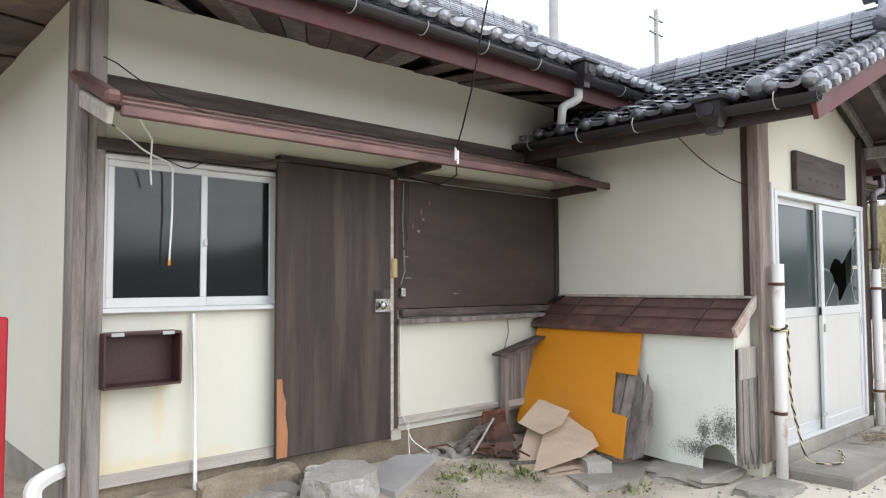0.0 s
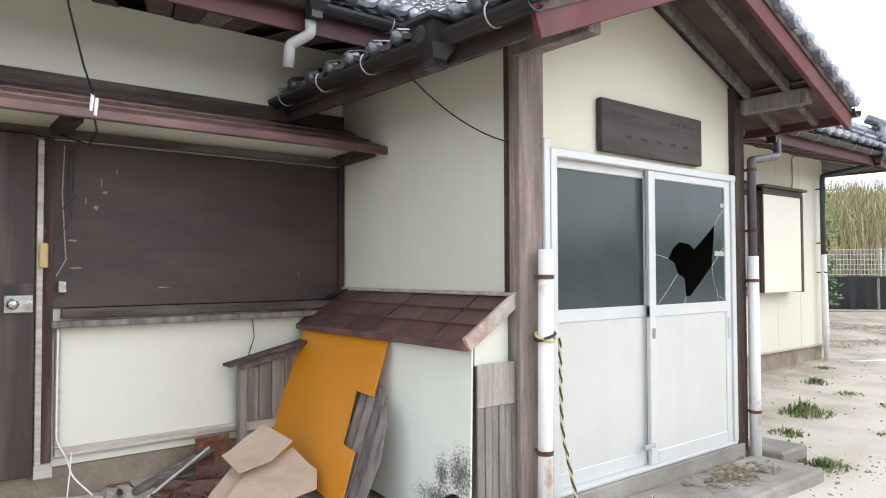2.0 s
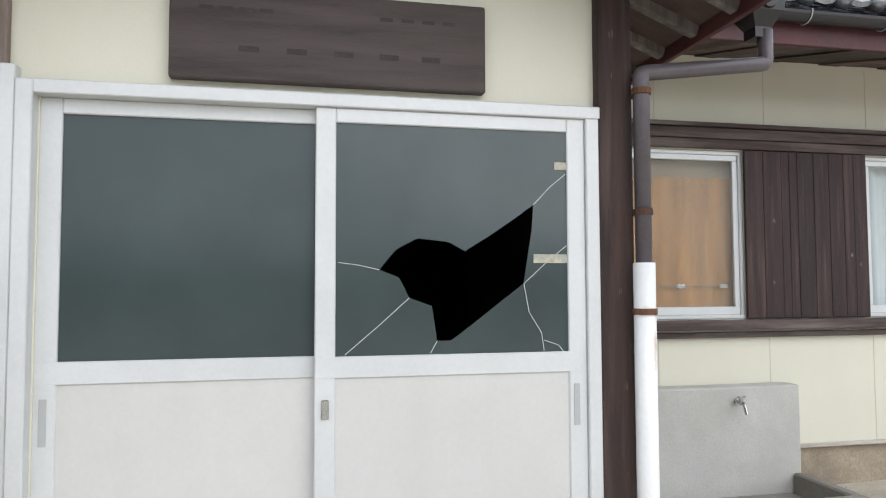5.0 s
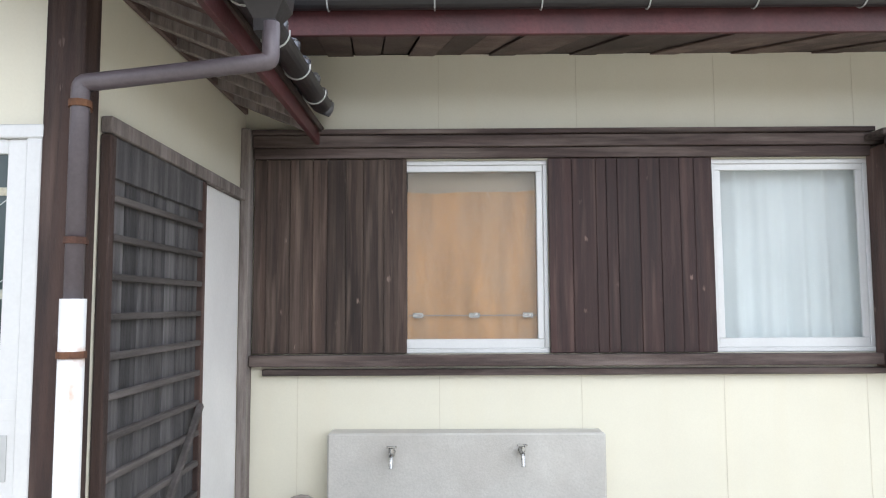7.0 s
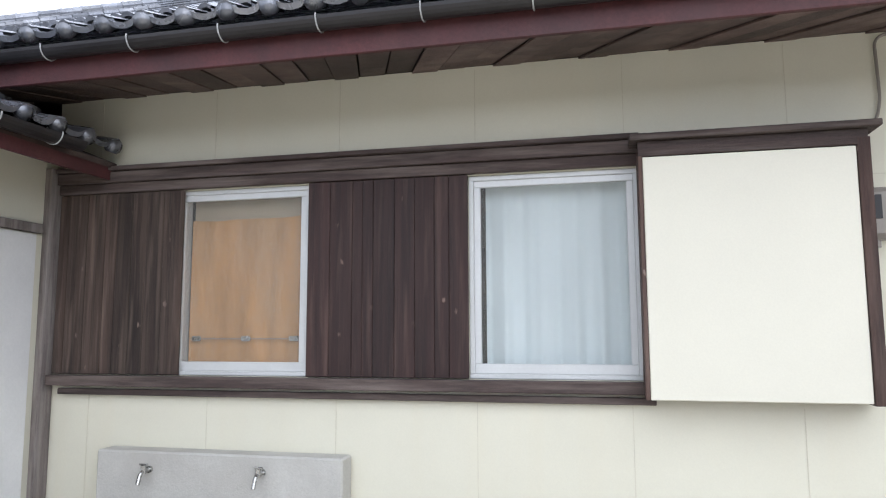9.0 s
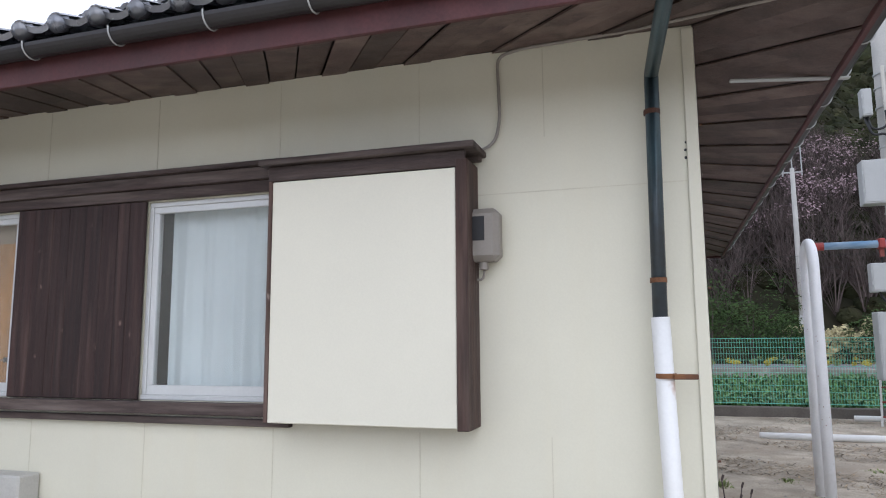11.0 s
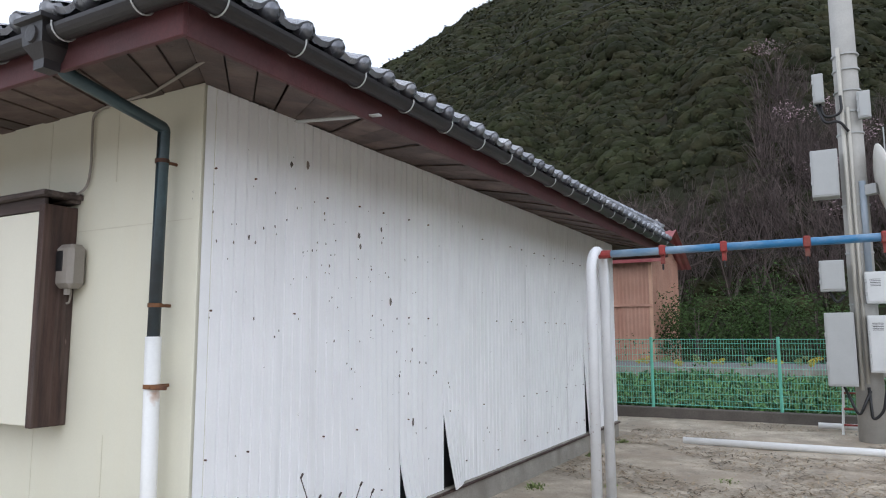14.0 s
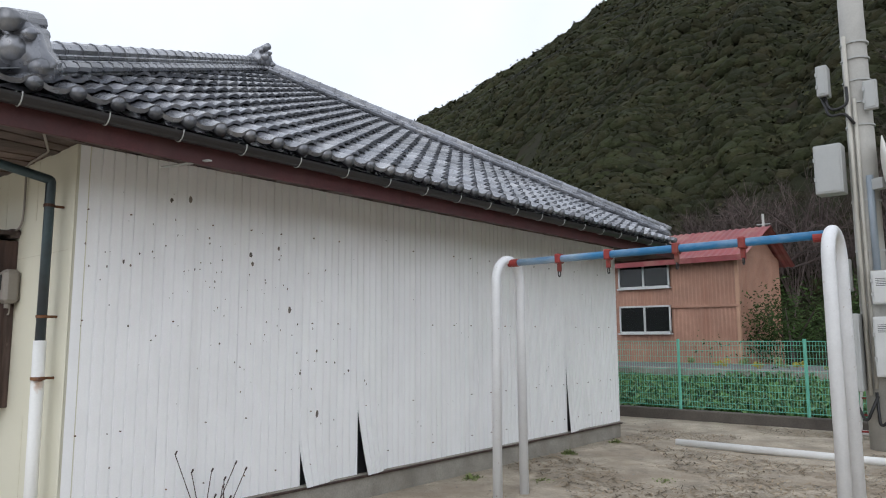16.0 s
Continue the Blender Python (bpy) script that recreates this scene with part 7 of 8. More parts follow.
for c, n, r, h in (((3.75, 3.78), 110, 0.26, 0.13), ((3.45, 3.75), 70, 0.16, 0.12), ((4.0, 3.55), 90, 0.24, 0.13), ((3.2, 3.6), 40, 0.2, 0.08), ((4.5, 3.0), 140, 0.25, 0.12), ((5.0, 2.75), 90, 0.2, 0.1), ((8.35, 1.95), 240, 0.22, 0.16), ((9.2, 2.6), 160, 0.2, 0.14), ((10.2, 2.9), 320, 0.3, 0.26), ((8.6, 3.0), 120, 0.15, 0.14), ((11.2, 2.4), 120, 0.2, 0.1), ((12.1, 3.6), 140, 0.2, 0.16), ((8.25, 2.75), 160, 0.12, 0.2), ((9.6, 3.35), 110, 0.15, 0.14),
                   ((12.8, 2.5), 90, 0.2, 0.08), ((10.8, 1.6), 90, 0.2, 0.08), ((9.9, 2.0), 90, 0.18, 0.08), ((14.6, 8.9), 120, 0.16, 0.12), ((14.55, 11.2), 130, 0.14, 0.14), ((14.6, 12.5), 110, 0.14, 0.12), ((14.6, 7.3), 90, 0.12, 0.1), ((16.4, 10.2), 120, 0.3, 0.06), ((17.3, 9.6), 120, 0.3, 0.06), ((15.3, 9.3), 90, 0.16, 0.08), ((11.6, 3.0), 120, 0.2, 0.09), ((13.3, 4.0), 100, 0.16, 0.1)):
    tuft(c, n, r, h)
STRAW = mat("dry_straw", (0.26, 0.2, 0.13), 0.9, 0.3, 4, 0.1, 30, island=0.75)
vs, fs = [], []
for _ in range(26000):
    x, y = rng.uniform(14.4, 22), rng.uniform(4.5, 15.4)
    if noise.noise(Vector((x * 0.5, y * 0.8, 3))) < -0.02:
        continue
    a = rng.uniform(0, 6.28)
    L, z = rng.uniform(0.02, 0.11), ground_z(x, y) + 0.006
    d, s_ = Vector((math.cos(a), math.sin(a), rng.uniform(-0.1, 0.3))) * L, Vector((-math.sin(a), math.cos(a), 0)) * rng.uniform(0.003, 0.009)
    p = Vector((x, y, z))
    k = len(vs)
    vs += [p - s_, p + s_, p + d + s_, p + d - s_]
    fs.append((k, k + 1, k + 2, k + 3))
tagged(raw("straw_litter", vs, fs, STRAW), "dry straw and leaf litter scattered over the yard", "litter", kind="stuff")
vs, fs = [], []
for _ in range(500):
    x, y = rng.gauss(7.35, 0.22), rng.gauss(2.1, 0.08)
    a, L = rng.uniform(0, 6.28), rng.uniform(0.01, 0.05)
    p, d, s_ = Vector((x, y, 0.092)), Vector((math.cos(a), math.sin(a), 0.15)) * L, Vector((-math.sin(a), math.cos(a), 0)) * 0.006
    k = len(vs)
    vs += [p - s_, p + s_, p + d + s_, p + d - s_]
    fs.append((k, k + 1, k + 2, k + 3))
tagged(raw("step_litter", vs, fs, STRAW), "dry leaves and dirt swept on the entrance step", "litter", kind="stuff")
vs, fs = [], []
for _ in range(3800):
    x, y = (rng.uniform(1.2, 9), rng.uniform(1.5, 4.2)) if rng.random() < 0.5 else (rng.uniform(9, 21), rng.uniform(2, 15))
    s_ = rng.uniform(0.006, 0.022)
    z = ground_z(x, y)
    k = len(vs)
    vs += [Vector((x + s_ * math.cos(a) * rng.uniform(0.7, 1.2), y + s_ * math.sin(a), z - 0.003)) for a in (0, 1.57, 3.14, 4.71)] + [Vector((x, y, z + s_ * 0.8))]
    fs += [(k + i, k + (i + 1) % 4, k + 4) for i in range(4)]
tagged(raw("pebbles", vs, fs, STONE), "small pebbles and crumbs on the sandy ground", "pebbles", kind="stuff")

# thin weed against the corrugated wall
wd = thing("dry_weed", "thin bare weed stalks by the corrugated wall", "weed", (14.52, 5.5, 0.1))
for k in range(9):
    a = rng.uniform(-0.5, 0.5)
    p = Vector((14.5 + rng.uniform(-0.05, 0.05), 5.5 + rng.uniform(-0.12, 0.12), 0.08))
    tip = p + Vector((rng.uniform(-0.1, 0.15), a * 0.6, rng.uniform(0.35, 0.75)))
    part("stalk", tube([p, p.lerp(tip, 0.5) + Vector((0, 0.02, 0)), tip], 0.004, 5), BARE, wd)
    part("seed_head", tube([tip, tip + Vector((0.01, 0.01, 0.03))], 0.007, 6), BARE, wd)


def bush(name, c, r, n, leaf, material, label, squash=0.8, trunk=True, category="bush", group=""):
    root = thing(name, label, category, (c[0], c[1], c[2] - r * squash), group)
    vs, fs = [], []
    r_ = random.Random(int(c[0] * 100 + c[1] * 10))
    for _ in range(max(5, n // 60)):
        d = Vector((r_.gauss(0, 0.5), r_.gauss(0, 0.5), r_.gauss(0, 0.45) * squash)) * r
        extend(vs, fs, clump(r_, Vector(c) + d, r * r_.uniform(0.35, 0.6), 60, leaf, squash))
    base = ORIGIN[root.name]
    raw("foliage", vs, fs, material, root)
    if trunk:
        bm = bmesh.new()
        for k in range(4):
            a = k * 1.6
            tube([(c[0], c[1], base.z - 0.1), (c[0] + 0.1 * r * math.cos(a), c[1] + 0.1 * r * math.sin(a), c[2] - 0.4 * r), (c[0] + 0.5 * r * math.cos(a), c[1] + 0.5 * r * math.sin(a), c[2] + 0.3 * r)], 0.05, 6, bm, radii=[0.06, 0.045, 0.015])
        part("trunk", bm, BARE, root)
    return root


for x, y, r in ((11.6, 28.6, 1.3), (13.2, 28.2, 1.6), (14.6, 29, 1.2), (15.6, 28.3, 1.7), (17.0, 28.8, 1.5), (18.2, 28.4, 1.0), (21.5, 29.5, 1.1), (23.2, 29, 1.5), (10.4, 29.6, 1.2)):
    bush("hedge_bush", (x, y, 0.8 + r * 0.85), r, 2600, 0.06, SHRUB, "dense dark green bush beyond the field", 0.9, group="hedge bushes")
for x, y, r in ((19.5, 30, 0.9), (20.6, 31, 1.0), (22, 32, 1.2), (25, 30, 1.2)):
    bush("dry_bush", (x, y, 0.8 + r * 0.7), r, 800, 0.11, DRYGRASS, "pale dry grass clump on the bank", 0.8, group="dry bushes")
YEL = mat("yellow_blossom", (0.4, 0.34, 0.03), 0.7, 0.2, 5, island=0.3)
for k in range(16):
    bush("yellow_flowers", (11.5 + k * 0.62 + rng.uniform(-0.2, 0.2), 23.95 + rng.uniform(0, 0.3), 0.95), 0.2, 60, 0.028, YEL if k % 2 else GRASS, "low yellow flowers along the lane", 0.7, False, "flowers", "lane flowers")
bush("garden_tree", (7.6, 20.6, 1.6), 1.0, 900, 0.12, LEAF, "bright green young tree behind the house", 1.0, True, "tree")
bush("round_tree", (23.2, 8.9, 1.7), 1.25, 2400, 0.09, LEAF, "dense bright green shrub beside the lot", 1.2, True, "tree")

# two-storey outbuilding in orange steel sheet
oh = thing("outbuilding", "two-storey building clad in faded orange corrugated steel", "house", (7, 29, 0.8))
HX0, HX1, HY0, HY1, HZ = 1.0, 11.9, 27.0, 32.0, 4.62


def corrugated(p, du, h, mat_, name, parent, pitch=0.14, amp=0.02):
    """A corrugated wall sheet from p along du, h high."""
    p, du = Vector(p), Vector(du)
    nrm = du.normalized().cross(Vector((0, 0, 1)))
    n_ = int(du.length / (pitch / 4))
    vs, fs = [], []
    for i in range(n_ + 1):
        q = p + du * (i / n_) + nrm * amp * (0, 1, 1, 0)[i % 4]
        vs += [q, q + Vector((0, 0, h))]
    fs = [(2 * i, 2 * i + 2, 2 * i + 3, 2 * i + 1) for i in range(n_)]
    return raw(name, vs, fs, mat_, parent)


corrugated((HX0, HY0, 0.6), (HX1 - HX0, 0, 0), 2.2, ORANGE_STEEL, "wall_lower", oh)
corrugated((HX0, HY0 - 0.03, 2.8), (HX1 - HX0, 0, 0), HZ - 2.8, ORANGE_STEEL, "wall_upper", oh)
corrugated((HX1, HY0, 0.6), (0, HY1 - HY0, 0), 4.2, ORANGE_STEEL, "wall_end", oh)
part("corner_trim", box(HX1 - 0.06, HX1 + 0.05, HY0 - 0.07, HY0 + 0.05, 0.6, HZ), mat("pale_orange_trim", (0.5, 0.3, 0.2), 0.6, 0.15, 2), oh)
part("belt_trim", box(HX0, HX1 + 0.05, HY0 - 0.08, HY0 - 0.035, 2.74, 2.82), ORANGE_STEEL, oh)
bm = bmesh.new()
for x in (HX1 + 0.01, HX1 - 0.1):
    [bm.verts.new(p) for p in ((x, HY0, 4.6), (x, HY1, 4.6), (x, (HY0 + HY1) / 2, 5.7))]
bm.verts.ensure_lookup_table()
bm.faces.new(bm.verts[0:3])
bm.faces.new(bm.verts[3:6])
part("gable", bm, ORANGE_STEEL, oh)
part("inner_block", box(HX0 + 0.1, HX1 - 0.12, HY0 + 0.1, HY1, 0.6, 4.6, 0), DARKNESS, oh)
for side, y_e in ((1, HY0 - 0.5), (-1, HY1 + 0.5)):
    ym = (HY0 + HY1) / 2
    vs, fs = [], []
    n_ = int((HX1 + 0.5 - HX0) / 0.06)
    for i in range(n_ + 1):
        x = HX0 + (HX1 + 0.5 - HX0) * i / n_
        dz = 0.03 * (0, 1, 1, 0)[i % 4]
        vs += [(x, y_e, 4.45 + dz), (x, ym, 5.75 + dz)]
    fs = [(2 * i, 2 * i + 2, 2 * i + 3, 2 * i + 1) for i in range(n_)]
    raw("roof_sheet", vs, fs, RED_ROOF, oh)
part("eave_fascia", box(HX0, HX1 + 0.5, HY0 - 0.52, HY0 - 0.48, 4.28, 4.47), RED_ROOF, oh)
for x0_, x1_, z0_, z1_ in ((7.54, 9.54, 3.52, 4.45), (7.54, 9.54, 1.85, 2.86), (3.6, 5.6, 3.52, 4.45), (3.6, 5.6, 1.85, 2.86)):
    w_ = part("window", box(x0_, x1_, HY0 - 0.085, HY0 + 0.06, z0_, z1_), BLACK, oh, "dark window in a white frame")
    for d in ((x0_, x1_, z0_, z0_ + 0.06), (x0_, x1_, z1_ - 0.06, z1_), (x0_, x0_ + 0.05, z0_, z1_), (x1_ - 0.05, x1_, z0_, z1_), ((x0_ + x1_) / 2 - 0.03, (x0_ + x1_) / 2 + 0.03, z0_, z1_)):
        part("frame", box(d[0], d[1], HY0 - 0.15, HY0 - 0.086, d[2], d[3]), ALU, w_)
    part("sill", box(x0_ - 0.05, x1_ + 0.05, HY0 - 0.19, HY0 - 0.06, z0_ - 0.05, z0_ - 0.002), ALU, w_)
    for k in range(2):
        xa = x0_ + 0.06 + k * (x1_ - x0_) / 2
        part("pane", box(xa, xa + (x1_ - x0_) / 2 - 0.1, HY0 - 0.1, HY0 - 0.092, z0_ + 0.07, z1_ - 0.07), GLASS_DARK, w_)
solid("outbuilding_base", box(HX0, HX1 + 0.1, HY0 - 0.05, HY1, -0.1, 0.62), CONCRETE, "concrete footing of the orange building", "foundation", "structure")

# lot to the east: black sheeting, white panel fence, parked car
shd = thing("black_sheeting", "black plastic sheeting hung along wooden stakes", "sheeting", (27.5, 11.3, 0))
bm = bmesh.new()
n_ = 120
rows_ = []
for i in range(n_ + 1):
    u = i / n_
    p = Vector((25.5, 13.5, 0)).lerp(Vector((36, 2.0, 0)), u)
    o = Vector((0.7, 0.7, 0)) * 0.06 * math.sin(i * 0.9 + math.sin(i * 0.31) * 2)
    rows_.append([bm.verts.new(p + o * (1 - 0.5 * k) + Vector((0, 0, 0.05 + 0.6 * k))) for k in range(3)])
for a, b in zip(rows_, rows_[1:]):
    for k in range(2):
        bm.faces.new((a[k], b[k], b[k + 1], a[k + 1]))
part("sheet", bm, BLACK, shd)
for i in range(9):
    p = Vector((25.5, 13.5, 0)).lerp(Vector((36, 2.0, 0)), (i + 0.5) / 9) + Vector((-0.12, -0.12, 0))
    part("stake", box(p.x - 0.03, p.x + 0.03, p.y - 0.03, p.y + 0.03, -0.1, 1.2), GREY_WOOD, shd)
solid("lot_kerb", beam((22.5, 14.5, 0.06), (34.5, 1.2, 0.06), 0.2, 0.16), CONCRETE, "long pale concrete kerb at the lot edge", "kerb", "structure")
pf = thing("white_fence", "white steel mesh fence beyond the black sheeting", "fence", (31, 11.5, 0))
A_, B_ = Vector((28.6, 13.2, 0)), Vector((38.5, 2.6, 0))
for i in range(7):
    p = A_.lerp(B_, i / 6)
    part("post", tube([p, p + Vector((0, 0, 2.3))], 0.04, 8), ALU, pf)
bmw = bmesh.new()
for i in range(120):
    p = A_.lerp(B_, i / 119)
    beam(p + Vector((0, 0, 1.3)), p + Vector((0, 0, 2.25)), 0.014, 0.014, bmw, 0)
part("wires", bmw, ALU, pf)
for k in range(6):
    part("rail", beam(A_ + Vector((0, 0, 1.3 + 0.19 * k)), B_ + Vector((0, 0, 1.3 + 0.19 * k)), 0.02, 0.02), ALU, pf)

# parked car
CAR_WHITE = mat("white_car_paint", (0.75, 0.76, 0.77), 0.15, 0.03, 2, 0, 60)
car = thing("parked_car", "white hatchback with a yellow number plate, parked", "car", (23.5, 9.6, 0.0))
cx0, cm = Vector((21.9, 8.15, 0.05)), Vector((0.62, 0.78, 0)).normalized()
cs = Vector((cm.y, -cm.x, 0))


def car_pt(u, w, z):
    return cx0 + cm * u + cs * w + Vector((0, 0, z))


bm = bmesh.new()
secs = []
for u, zt, hw, zb in ((0, 0.62, 0.62, 0.3), (0.08, 0.78, 0.74, 0.2), (0.5, 0.90, 0.82, 0.18), (1.05, 0.98, 0.83, 0.18), (1.75, 1.46, 0.80, 0.18), (2.6, 1.5, 0.80, 0.18), (3.3, 1.42, 0.79, 0.18), (3.8, 0.95, 0.78, 0.22), (3.9, 0.6, 0.7, 0.3)):
    inset = 0.72 if zt > 1.2 else 0.9
    secs.append([bm.verts.new(car_pt(u, w, z)) for w, z in ((-hw, zb), (-hw, min(zt, 0.88) - 0.06), (-hw * inset, zt), (hw * inset, zt), (hw, min(zt, 0.88) - 0.06), (hw, zb))])
for a, b in zip(secs, secs[1:]):
    for k in range(6):
        bm.faces.new((a[k], a[(k + 1) % 6], b[(k + 1) % 6], b[k]))
bm.faces.new(secs[0][::-1])
bm.faces.new(secs[-1])
part("body", bm, CAR_WHITE, car)


def car_box(nm, u0, u1, w0, w1, z0, z1, m_, lab=""):
    bm = box(0, 1, 0, 1, 0, 1, 0)
    for v in bm.verts:
        v.co = car_pt(u0 + v.co.x * (u1 - u0), w0 + v.co.y * (w1 - w0), z0 + v.co.z * (z1 - z0))
    return part(nm, bm, m_, car, lab)


car_box("grille", -0.03, 0.06, -0.55, 0.55, 0.25, 0.58, BLACK, "black grille")
car_box("number_plate", -0.05, -0.025, -0.17, 0.17, 0.33, 0.49, mat("yellow_plate", (0.75, 0.5, 0.01), 0.4, 0.05, 5), "yellow number plate")
for w in (-0.66, 0.44):
    car_box("headlight", -0.01, 0.1, w, w + 0.22, 0.58, 0.72, GLASS_DARK, "headlight")
for w in (-0.8, 0.62):
    for u in (0.7, 3.2):
        bm = tube([car_pt(u, w, 0.26), car_pt(u, w + 0.18, 0.26)], 0.28, 20)
        wh = part("wheel", bm, BLACK, car)
        part("rim", tube([car_pt(u, w - 0.006, 0.26), car_pt(u, w + 0.186, 0.26)], 0.17, 16), GREYBOX, wh)
car_box("windscreen", 1.1, 1.72, -0.6, 0.6, 1.0, 1.4, GLASS_DARK, "dark windscreen")


# hill
def skyline(yaw):
    keys = ((-180, 3), (-95, 3.5), (-80, 5), (-64, 6.8), (-45, 14), (-25, 25), (0, 31), (15, 31), (26, 27.2), (37.6, 20.5), (43, 17.4), (52, 11), (70, 5), (90, 3), (180, 3))
    for (a, ea), (b, eb) in zip(keys, keys[1:]):
        if a <= yaw <= b:
            return ea + (eb - ea) * (yaw - a) / (b - a)
    return 3


HC = Vector((18, 3, 0))
RS = 190.0


def hill_z(r, yaw):
    top = math.tan(radians(skyline(yaw))) * RS - 1.3
    t = max(0, (r - 36) / (RS - 36))
    z = top * (t ** 0.92) if t < 1 else top - (r - RS) * 0.25
    z += 7 * math.sin(math.pi * min(1, t)) * noise.noise(Vector((r * 0.018 + yaw * 0.05, yaw * 0.13, 9)))
    return z + (4 * noise.noise(Vector((r * 0.03, yaw * 0.06, 0))) + 1.5 * noise.noise(Vector((r * 0.1, yaw * 0.2, 4)))) * min(1, t * 5)


def hill_pt(r, yaw, dz=0.0):
    a = radians(yaw)
    return Vector((HC.x - r * math.sin(a), HC.y + r * math.cos(a), hill_z(r, yaw) + dz))


yaws = [-180 + 2.0 * i for i in range(181)]
rads = [36, 40, 46, 54, 64, 76, 90, 105, 120, 135, 150, 165, 178, 190, 205, 240, 400]
hv = [hill_pt(r, y, -0.8 if r < 38 else 0) for r in rads for y in yaws]
ny = len(yaws)
hf = [(j * ny + i, j * ny + i + 1, (j + 1) * ny + i + 1, (j + 1) * ny + i) for j in range(len(rads) - 1) for i in range(ny - 1)]
hill = raw("backdrop_hill", hv, hf, HILLSOIL, smooth=True)
tagged(hill, "steep wooded hill rising behind the field", "hill", kind="structure")

def twigs(vs, fs, c, h, rng_, n_):
    """A bare tree: forked thin limbs fanning upwards."""
    for _ in range(n_):
        a = rng_.uniform(0, 6.28)
        tip = c + Vector((math.cos(a) * h * rng_.uniform(0.1, 0.55), math.sin(a) * h * rng_.uniform(0.1, 0.55), h * rng_.uniform(0.55, 1.05)))
        mid = c.lerp(tip, 0.45) + Vector((0, 0, h * 0.08))
        s_ = Vector((-math.sin(a + 0.8), math.cos(a + 0.8), 0.3)) * h * 0.006
        q = len(vs)
        vs += [c - s_ * 1.6, c + s_ * 1.6, mid + s_, mid - s_, tip]
        fs += [(q, q + 1, q + 2, q + 3), (q + 3, q + 2, q + 4)]
        for _k in range(7):
            t2 = mid.lerp(tip, rng_.uniform(0.1, 0.8))
            e = t2 + Vector((rng_.gauss(0, 0.14), rng_.gauss(0, 0.14), rng_.uniform(0.05, 0.3))) * h
            q = len(vs)
            vs += [t2 - s_ * 0.7, t2 + s_ * 0.7, e]
            fs.append((q, q + 1, q + 2))


# shrub crowns standing close together over the whole slope
rng = random.Random(77)
OLIVE = mat("olive_leaf_spray", (0.031, 0.035, 0.015), 0.9, 0.5, 0.09, 0.2, 1.5, tint=(0.05, 0.044, 0.022), island=0.5, spec=0.12)
ball = bmesh.new()
bmesh.ops.create_icosphere(ball, subdivisions=2, radius=1)
BALL_V = [v.co.copy() for v in ball.verts]
BALL_F = [tuple(v.index for v in f.verts) for f in ball.faces]
ball.free()
cv, cf, lv, lf_, bv, bf, pv, pf_ = [], [], [], [], [], [], [], []
r = 37.5
while r < 203:
    step = 0.45 + 0.0125 * r
    n_yaw = int(radians(104) * r / step)
    for i in range(n_yaw):
        yaw = -46 + 104 * (i + rng.uniform(-0.4, 0.4)) / n_yaw
        rj = r + rng.uniform(-0.45, 0.45) * step
        bare_zone = -30 < yaw < 18 and rj < 36 + (RS - 36) * (0.1 if yaw > 5 else 0.15)
        if bare_zone and rng.random() < 0.7:
            continue
        big = 1 + 0.25 * noise.noise(Vector((yaw * 0.35, rj * 0.06, 2)))
        rad = step * rng.uniform(0.7, 1.1) * big
        c = hill_pt(rj, yaw)
        ea, eb = (hill_pt(rj, yaw + 0.5) - c).normalized(), (hill_pt(rj + 1, yaw) - c).normalized()
        en = ea.cross(eb).normalized()
        en = en if en.z > 0 else -en
        sx_, sy_, sz_ = rad * rng.uniform(0.85, 1.2), rad * rng.uniform(0.75, 1.0), rad * rng.uniform(0.42, 0.72)
        seed_ = Vector((rng.uniform(0, 50), rng.uniform(0, 50), 0))
        k = len(cv)
        for v in BALL_V:
            d = 0.95 + 0.45 * noise.noise(v * 2.4 + seed_)
            cv.append(c + (ea * (v.x * sx_) + eb * (v.y * sy_) + en * (v.z * sz_)) * d)
        cf += [(a + k, b + k, e + k) for a, b, e in BALL_F]
        for _ in range(40):
            v = rng.randrange(len(BALL_V))
            if BALL_V[v].z < 0.05:
                continue
            p = cv[k + v].lerp(cv[k + rng.randrange(len(BALL_V))], rng.uniform(0, 0.2)) + en * rad * rng.uniform(0.0, 0.2)
            out_ = en + Vector((rng.gauss(0, 0.5), rng.gauss(0, 0.5), rng.gauss(0.2, 0.4)))
            a = out_.orthogonal().normalized()
            b = out_.normalized().cross(a)
            an, sz = rng.uniform(0, 6.28), rad * rng.uniform(0.08, 0.24)
            a, b = (a * math.cos(an) + b * math.sin(an)) * sz, (b * math.cos(an) - a * math.sin(an)) * sz * 0.55
            q = len(lv)
            lv += [p - a, p + b, p + a, p - b]
            lf_.append((q, q + 1, q + 2, q + 3))
    r += step * 0.85
tagged(raw("forest_crowns", cv, cf, FOREST, smooth=True), "dense dark evergreen shrubs covering the hill", "forest", kind="stuff")
tagged(raw("forest_leaves", lv, lf_, OLIVE), "fine leaf sprays over the forest crowns", "forest", kind="stuff")
for _ in range(900):
    yaw = rng.uniform(-30, 20)
    t = 0.02 + 0.17 * rng.random()
    if t > 0.15 + 0.05 * noise.noise(Vector((yaw * 0.12, 0, 3))) or (yaw > 5 and t > 0.06):
        continue
    c = hill_pt(36 + t * (RS - 36), yaw)
    h = rng.uniform(2.6, 4.4)
    twigs(bv, bf, c, h, rng, 13)
    if -18 < yaw < 4 and t > 0.05 and rng.random() < 0.1:
        for _k in range(5):
            extend(pv, pf_, clump(rng, c + Vector((rng.gauss(0, 0.8), rng.gauss(0, 0.8), h * 0.8)), 0.9, 40, 0.1, 0.8))

# one wide bare tree at the hill foot
bt = thing("bare_tree", "wide leafless grey tree at the foot of the hill", "tree", tuple(hill_pt(39, 13.5, -0.3)))


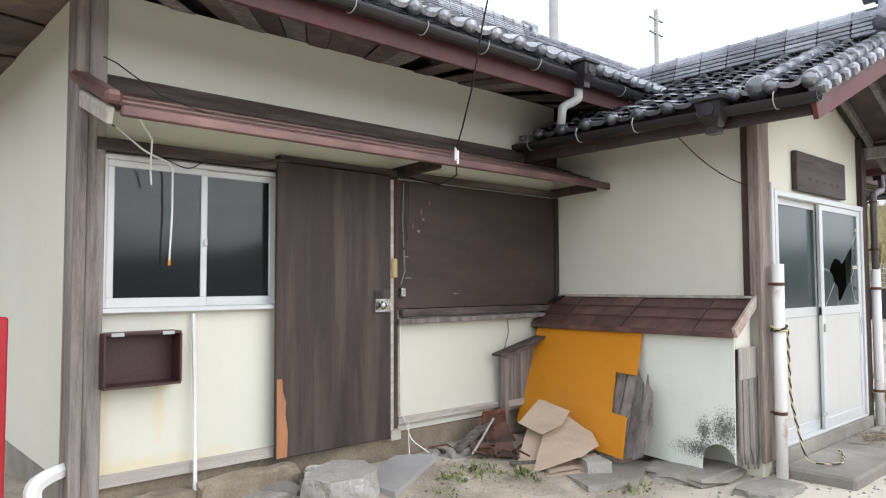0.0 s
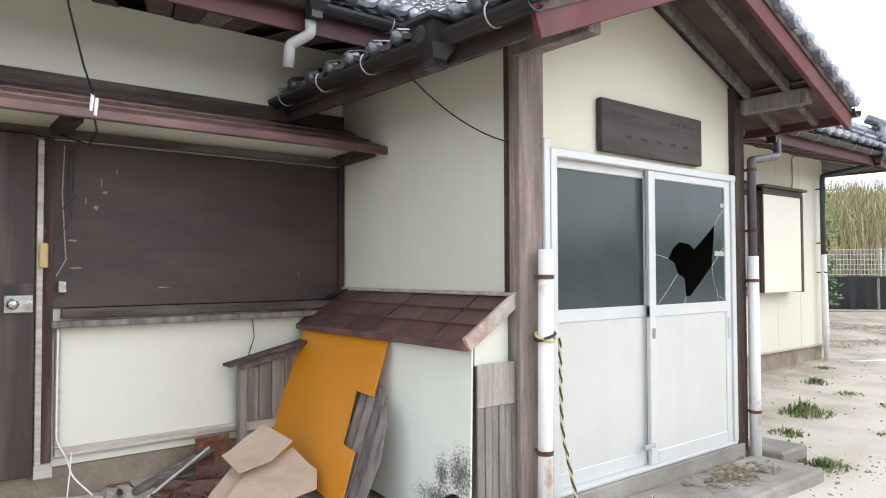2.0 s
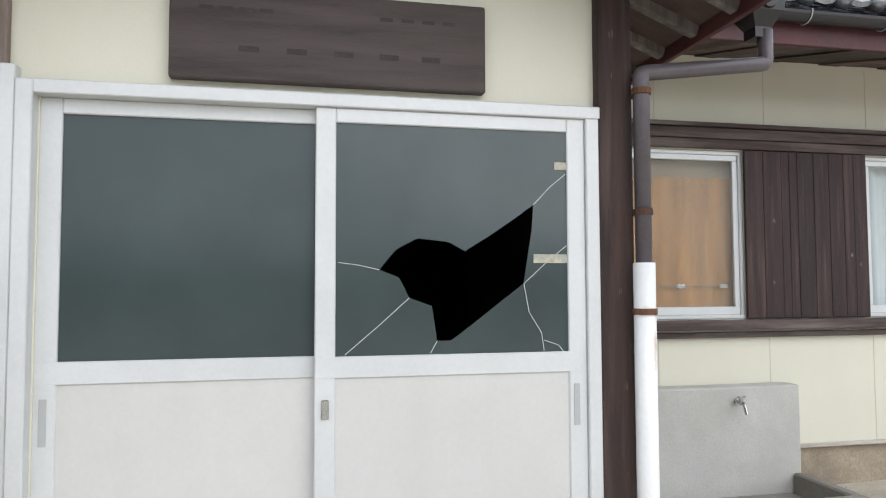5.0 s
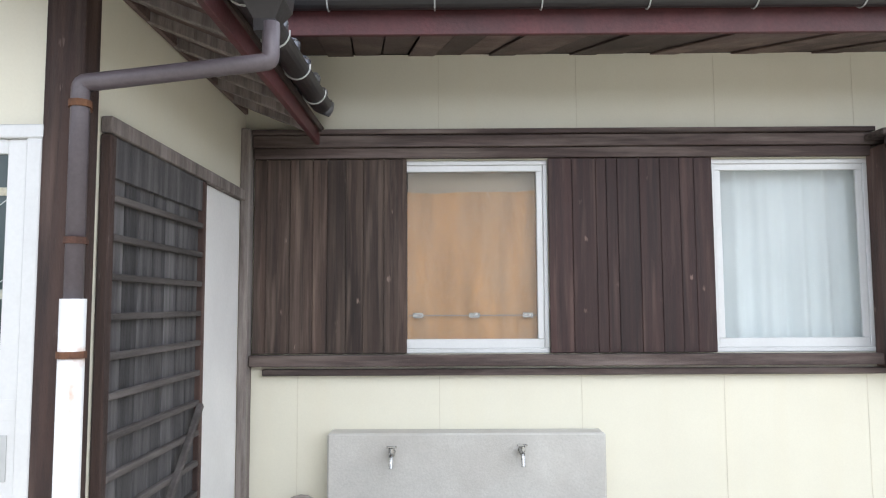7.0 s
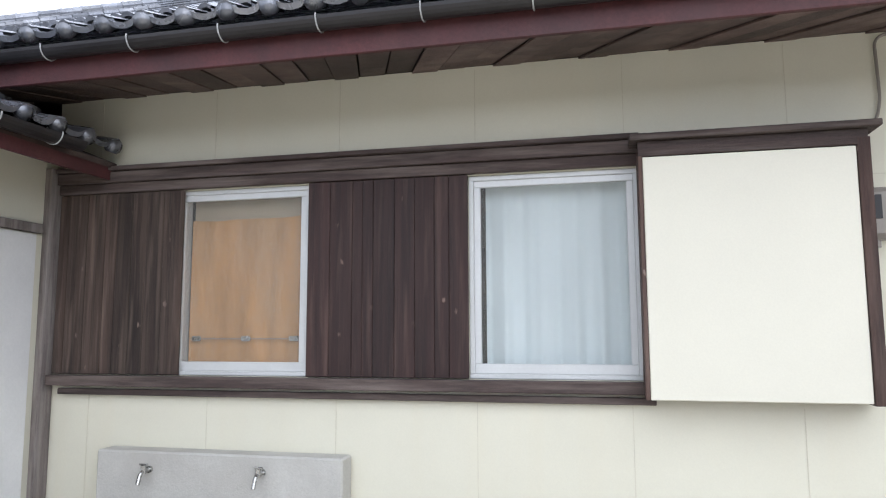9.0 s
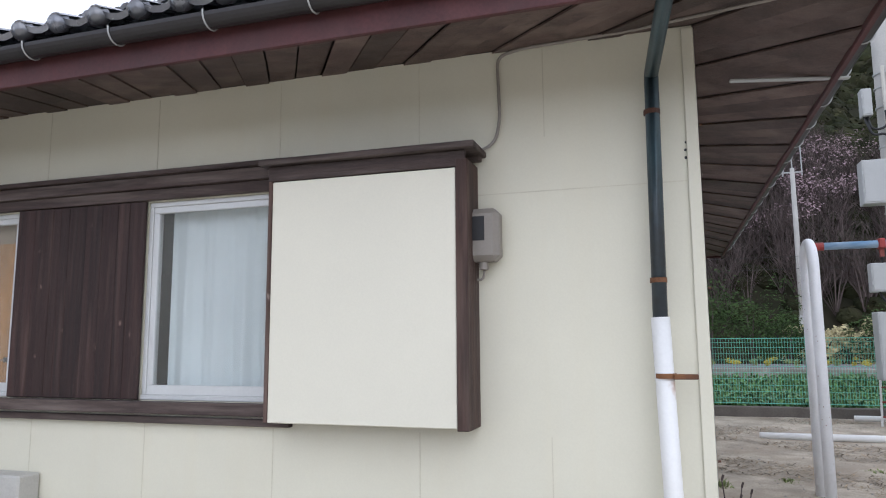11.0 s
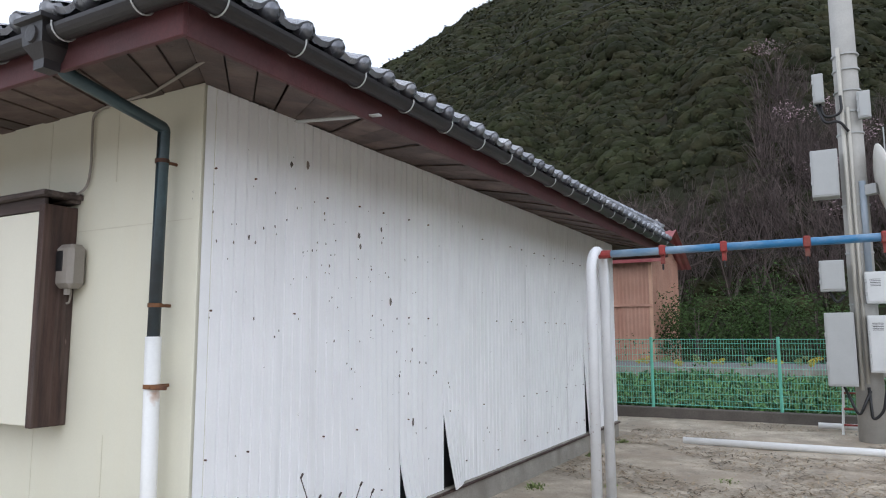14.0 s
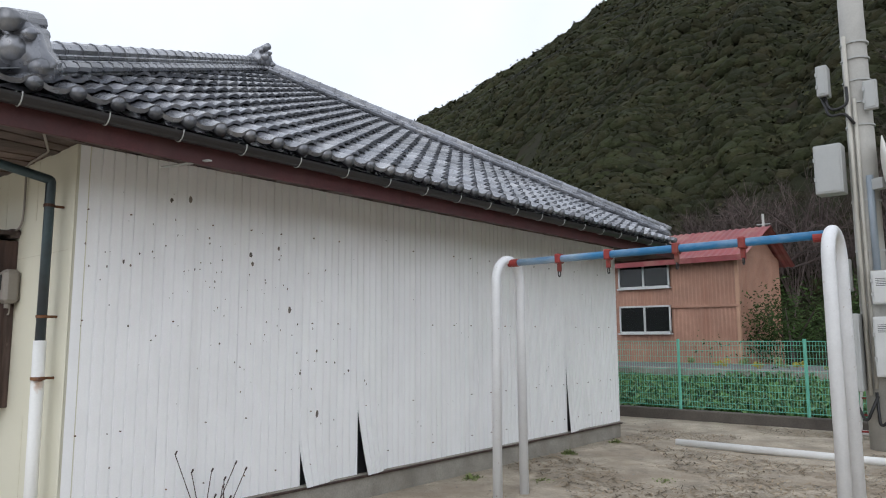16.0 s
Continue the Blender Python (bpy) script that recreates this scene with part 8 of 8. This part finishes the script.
def limb(p, d, length, r, depth, bm):
    """A tapering limb that forks into thinner ones."""
    mid = p + d * length * 0.5 + Vector((rng.gauss(0, 0.06), rng.gauss(0, 0.06), rng.gauss(0, 0.04))) * length
    q = p + d * length
    tube([p, mid, q], r, 6 if depth > 3 else 4, bm, False, radii=[r, r * 0.85, r * 0.68])
    if depth:
        for _k in range(3 if depth > 1 else 4):
            e = (d * 0.7 + Vector((rng.gauss(0, 0.6), rng.gauss(0, 0.6), rng.gauss(0.12, 0.35)))).normalized()
            limb(q if _k else mid, e, length * rng.uniform(0.6, 0.85), r * 0.6, depth - 1, bm)


bp_ = hill_pt(39, 13.5, -0.3)
trunk_bm = tube([bp_, bp_ + Vector((0.1, 0, 1.2)), bp_ + Vector((0.2, 0.1, 2.0))], 0.2, 10, radii=[0.28, 0.2, 0.17])
part("trunk", trunk_bm, BARE, bt)
for k in range(5):
    bm = bmesh.new()
    a = k * 1.26
    limb(bp_ + Vector((0.2, 0.1, 1.9)), Vector((math.cos(a) * 0.75, math.sin(a) * 0.75, 0.75)).normalized(), 2.2, 0.13, 4, bm)
    part("limb", bm, BARE, bt)
tagged(raw("forest_bare", bv, bf, BARE), "bare grey-brown trees on the lower hill", "forest", kind="stuff")
tagged(raw("forest_blossom", pv, pf_, BLOSSOM), "pale pink blossoming trees on the hill", "forest", kind="stuff")

# dry bamboo thicket east of the lot
vs, fs = [], []
for _ in range(30000):
    u, dep = rng.random(), rng.random()
    p = Vector((33, 27, 0)).lerp(Vector((52, 0, 0)), u) + Vector((dep * 10, dep * 7, 0))
    h = rng.uniform(2.5, 5.5) + dep * 3
    lean_ = Vector((rng.gauss(0, 0.75), rng.gauss(0, 0.75), rng.uniform(-0.6, 0)))
    s_ = Vector((0.5, -0.8, 0)) * rng.uniform(0.01, 0.032)
    z0_ = rng.uniform(0, h * 0.6)
    k = len(vs)
    vs += [p - s_ + Vector((0, 0, z0_)), p + s_ + Vector((0, 0, z0_)), p + lean_ * 0.4 + s_ + Vector((0, 0, h * 0.8)), p + lean_ * 0.4 - s_ + Vector((0, 0, h * 0.8)), p + lean_ + Vector((0, 0, h))]
    fs += [(k, k + 1, k + 2, k + 3), (k + 3, k + 2, k + 4)]
tagged(raw("bamboo_thicket", vs, fs, DRYGRASS), "tall dry yellowish bamboo grass thicket", "bamboo", kind="stuff")
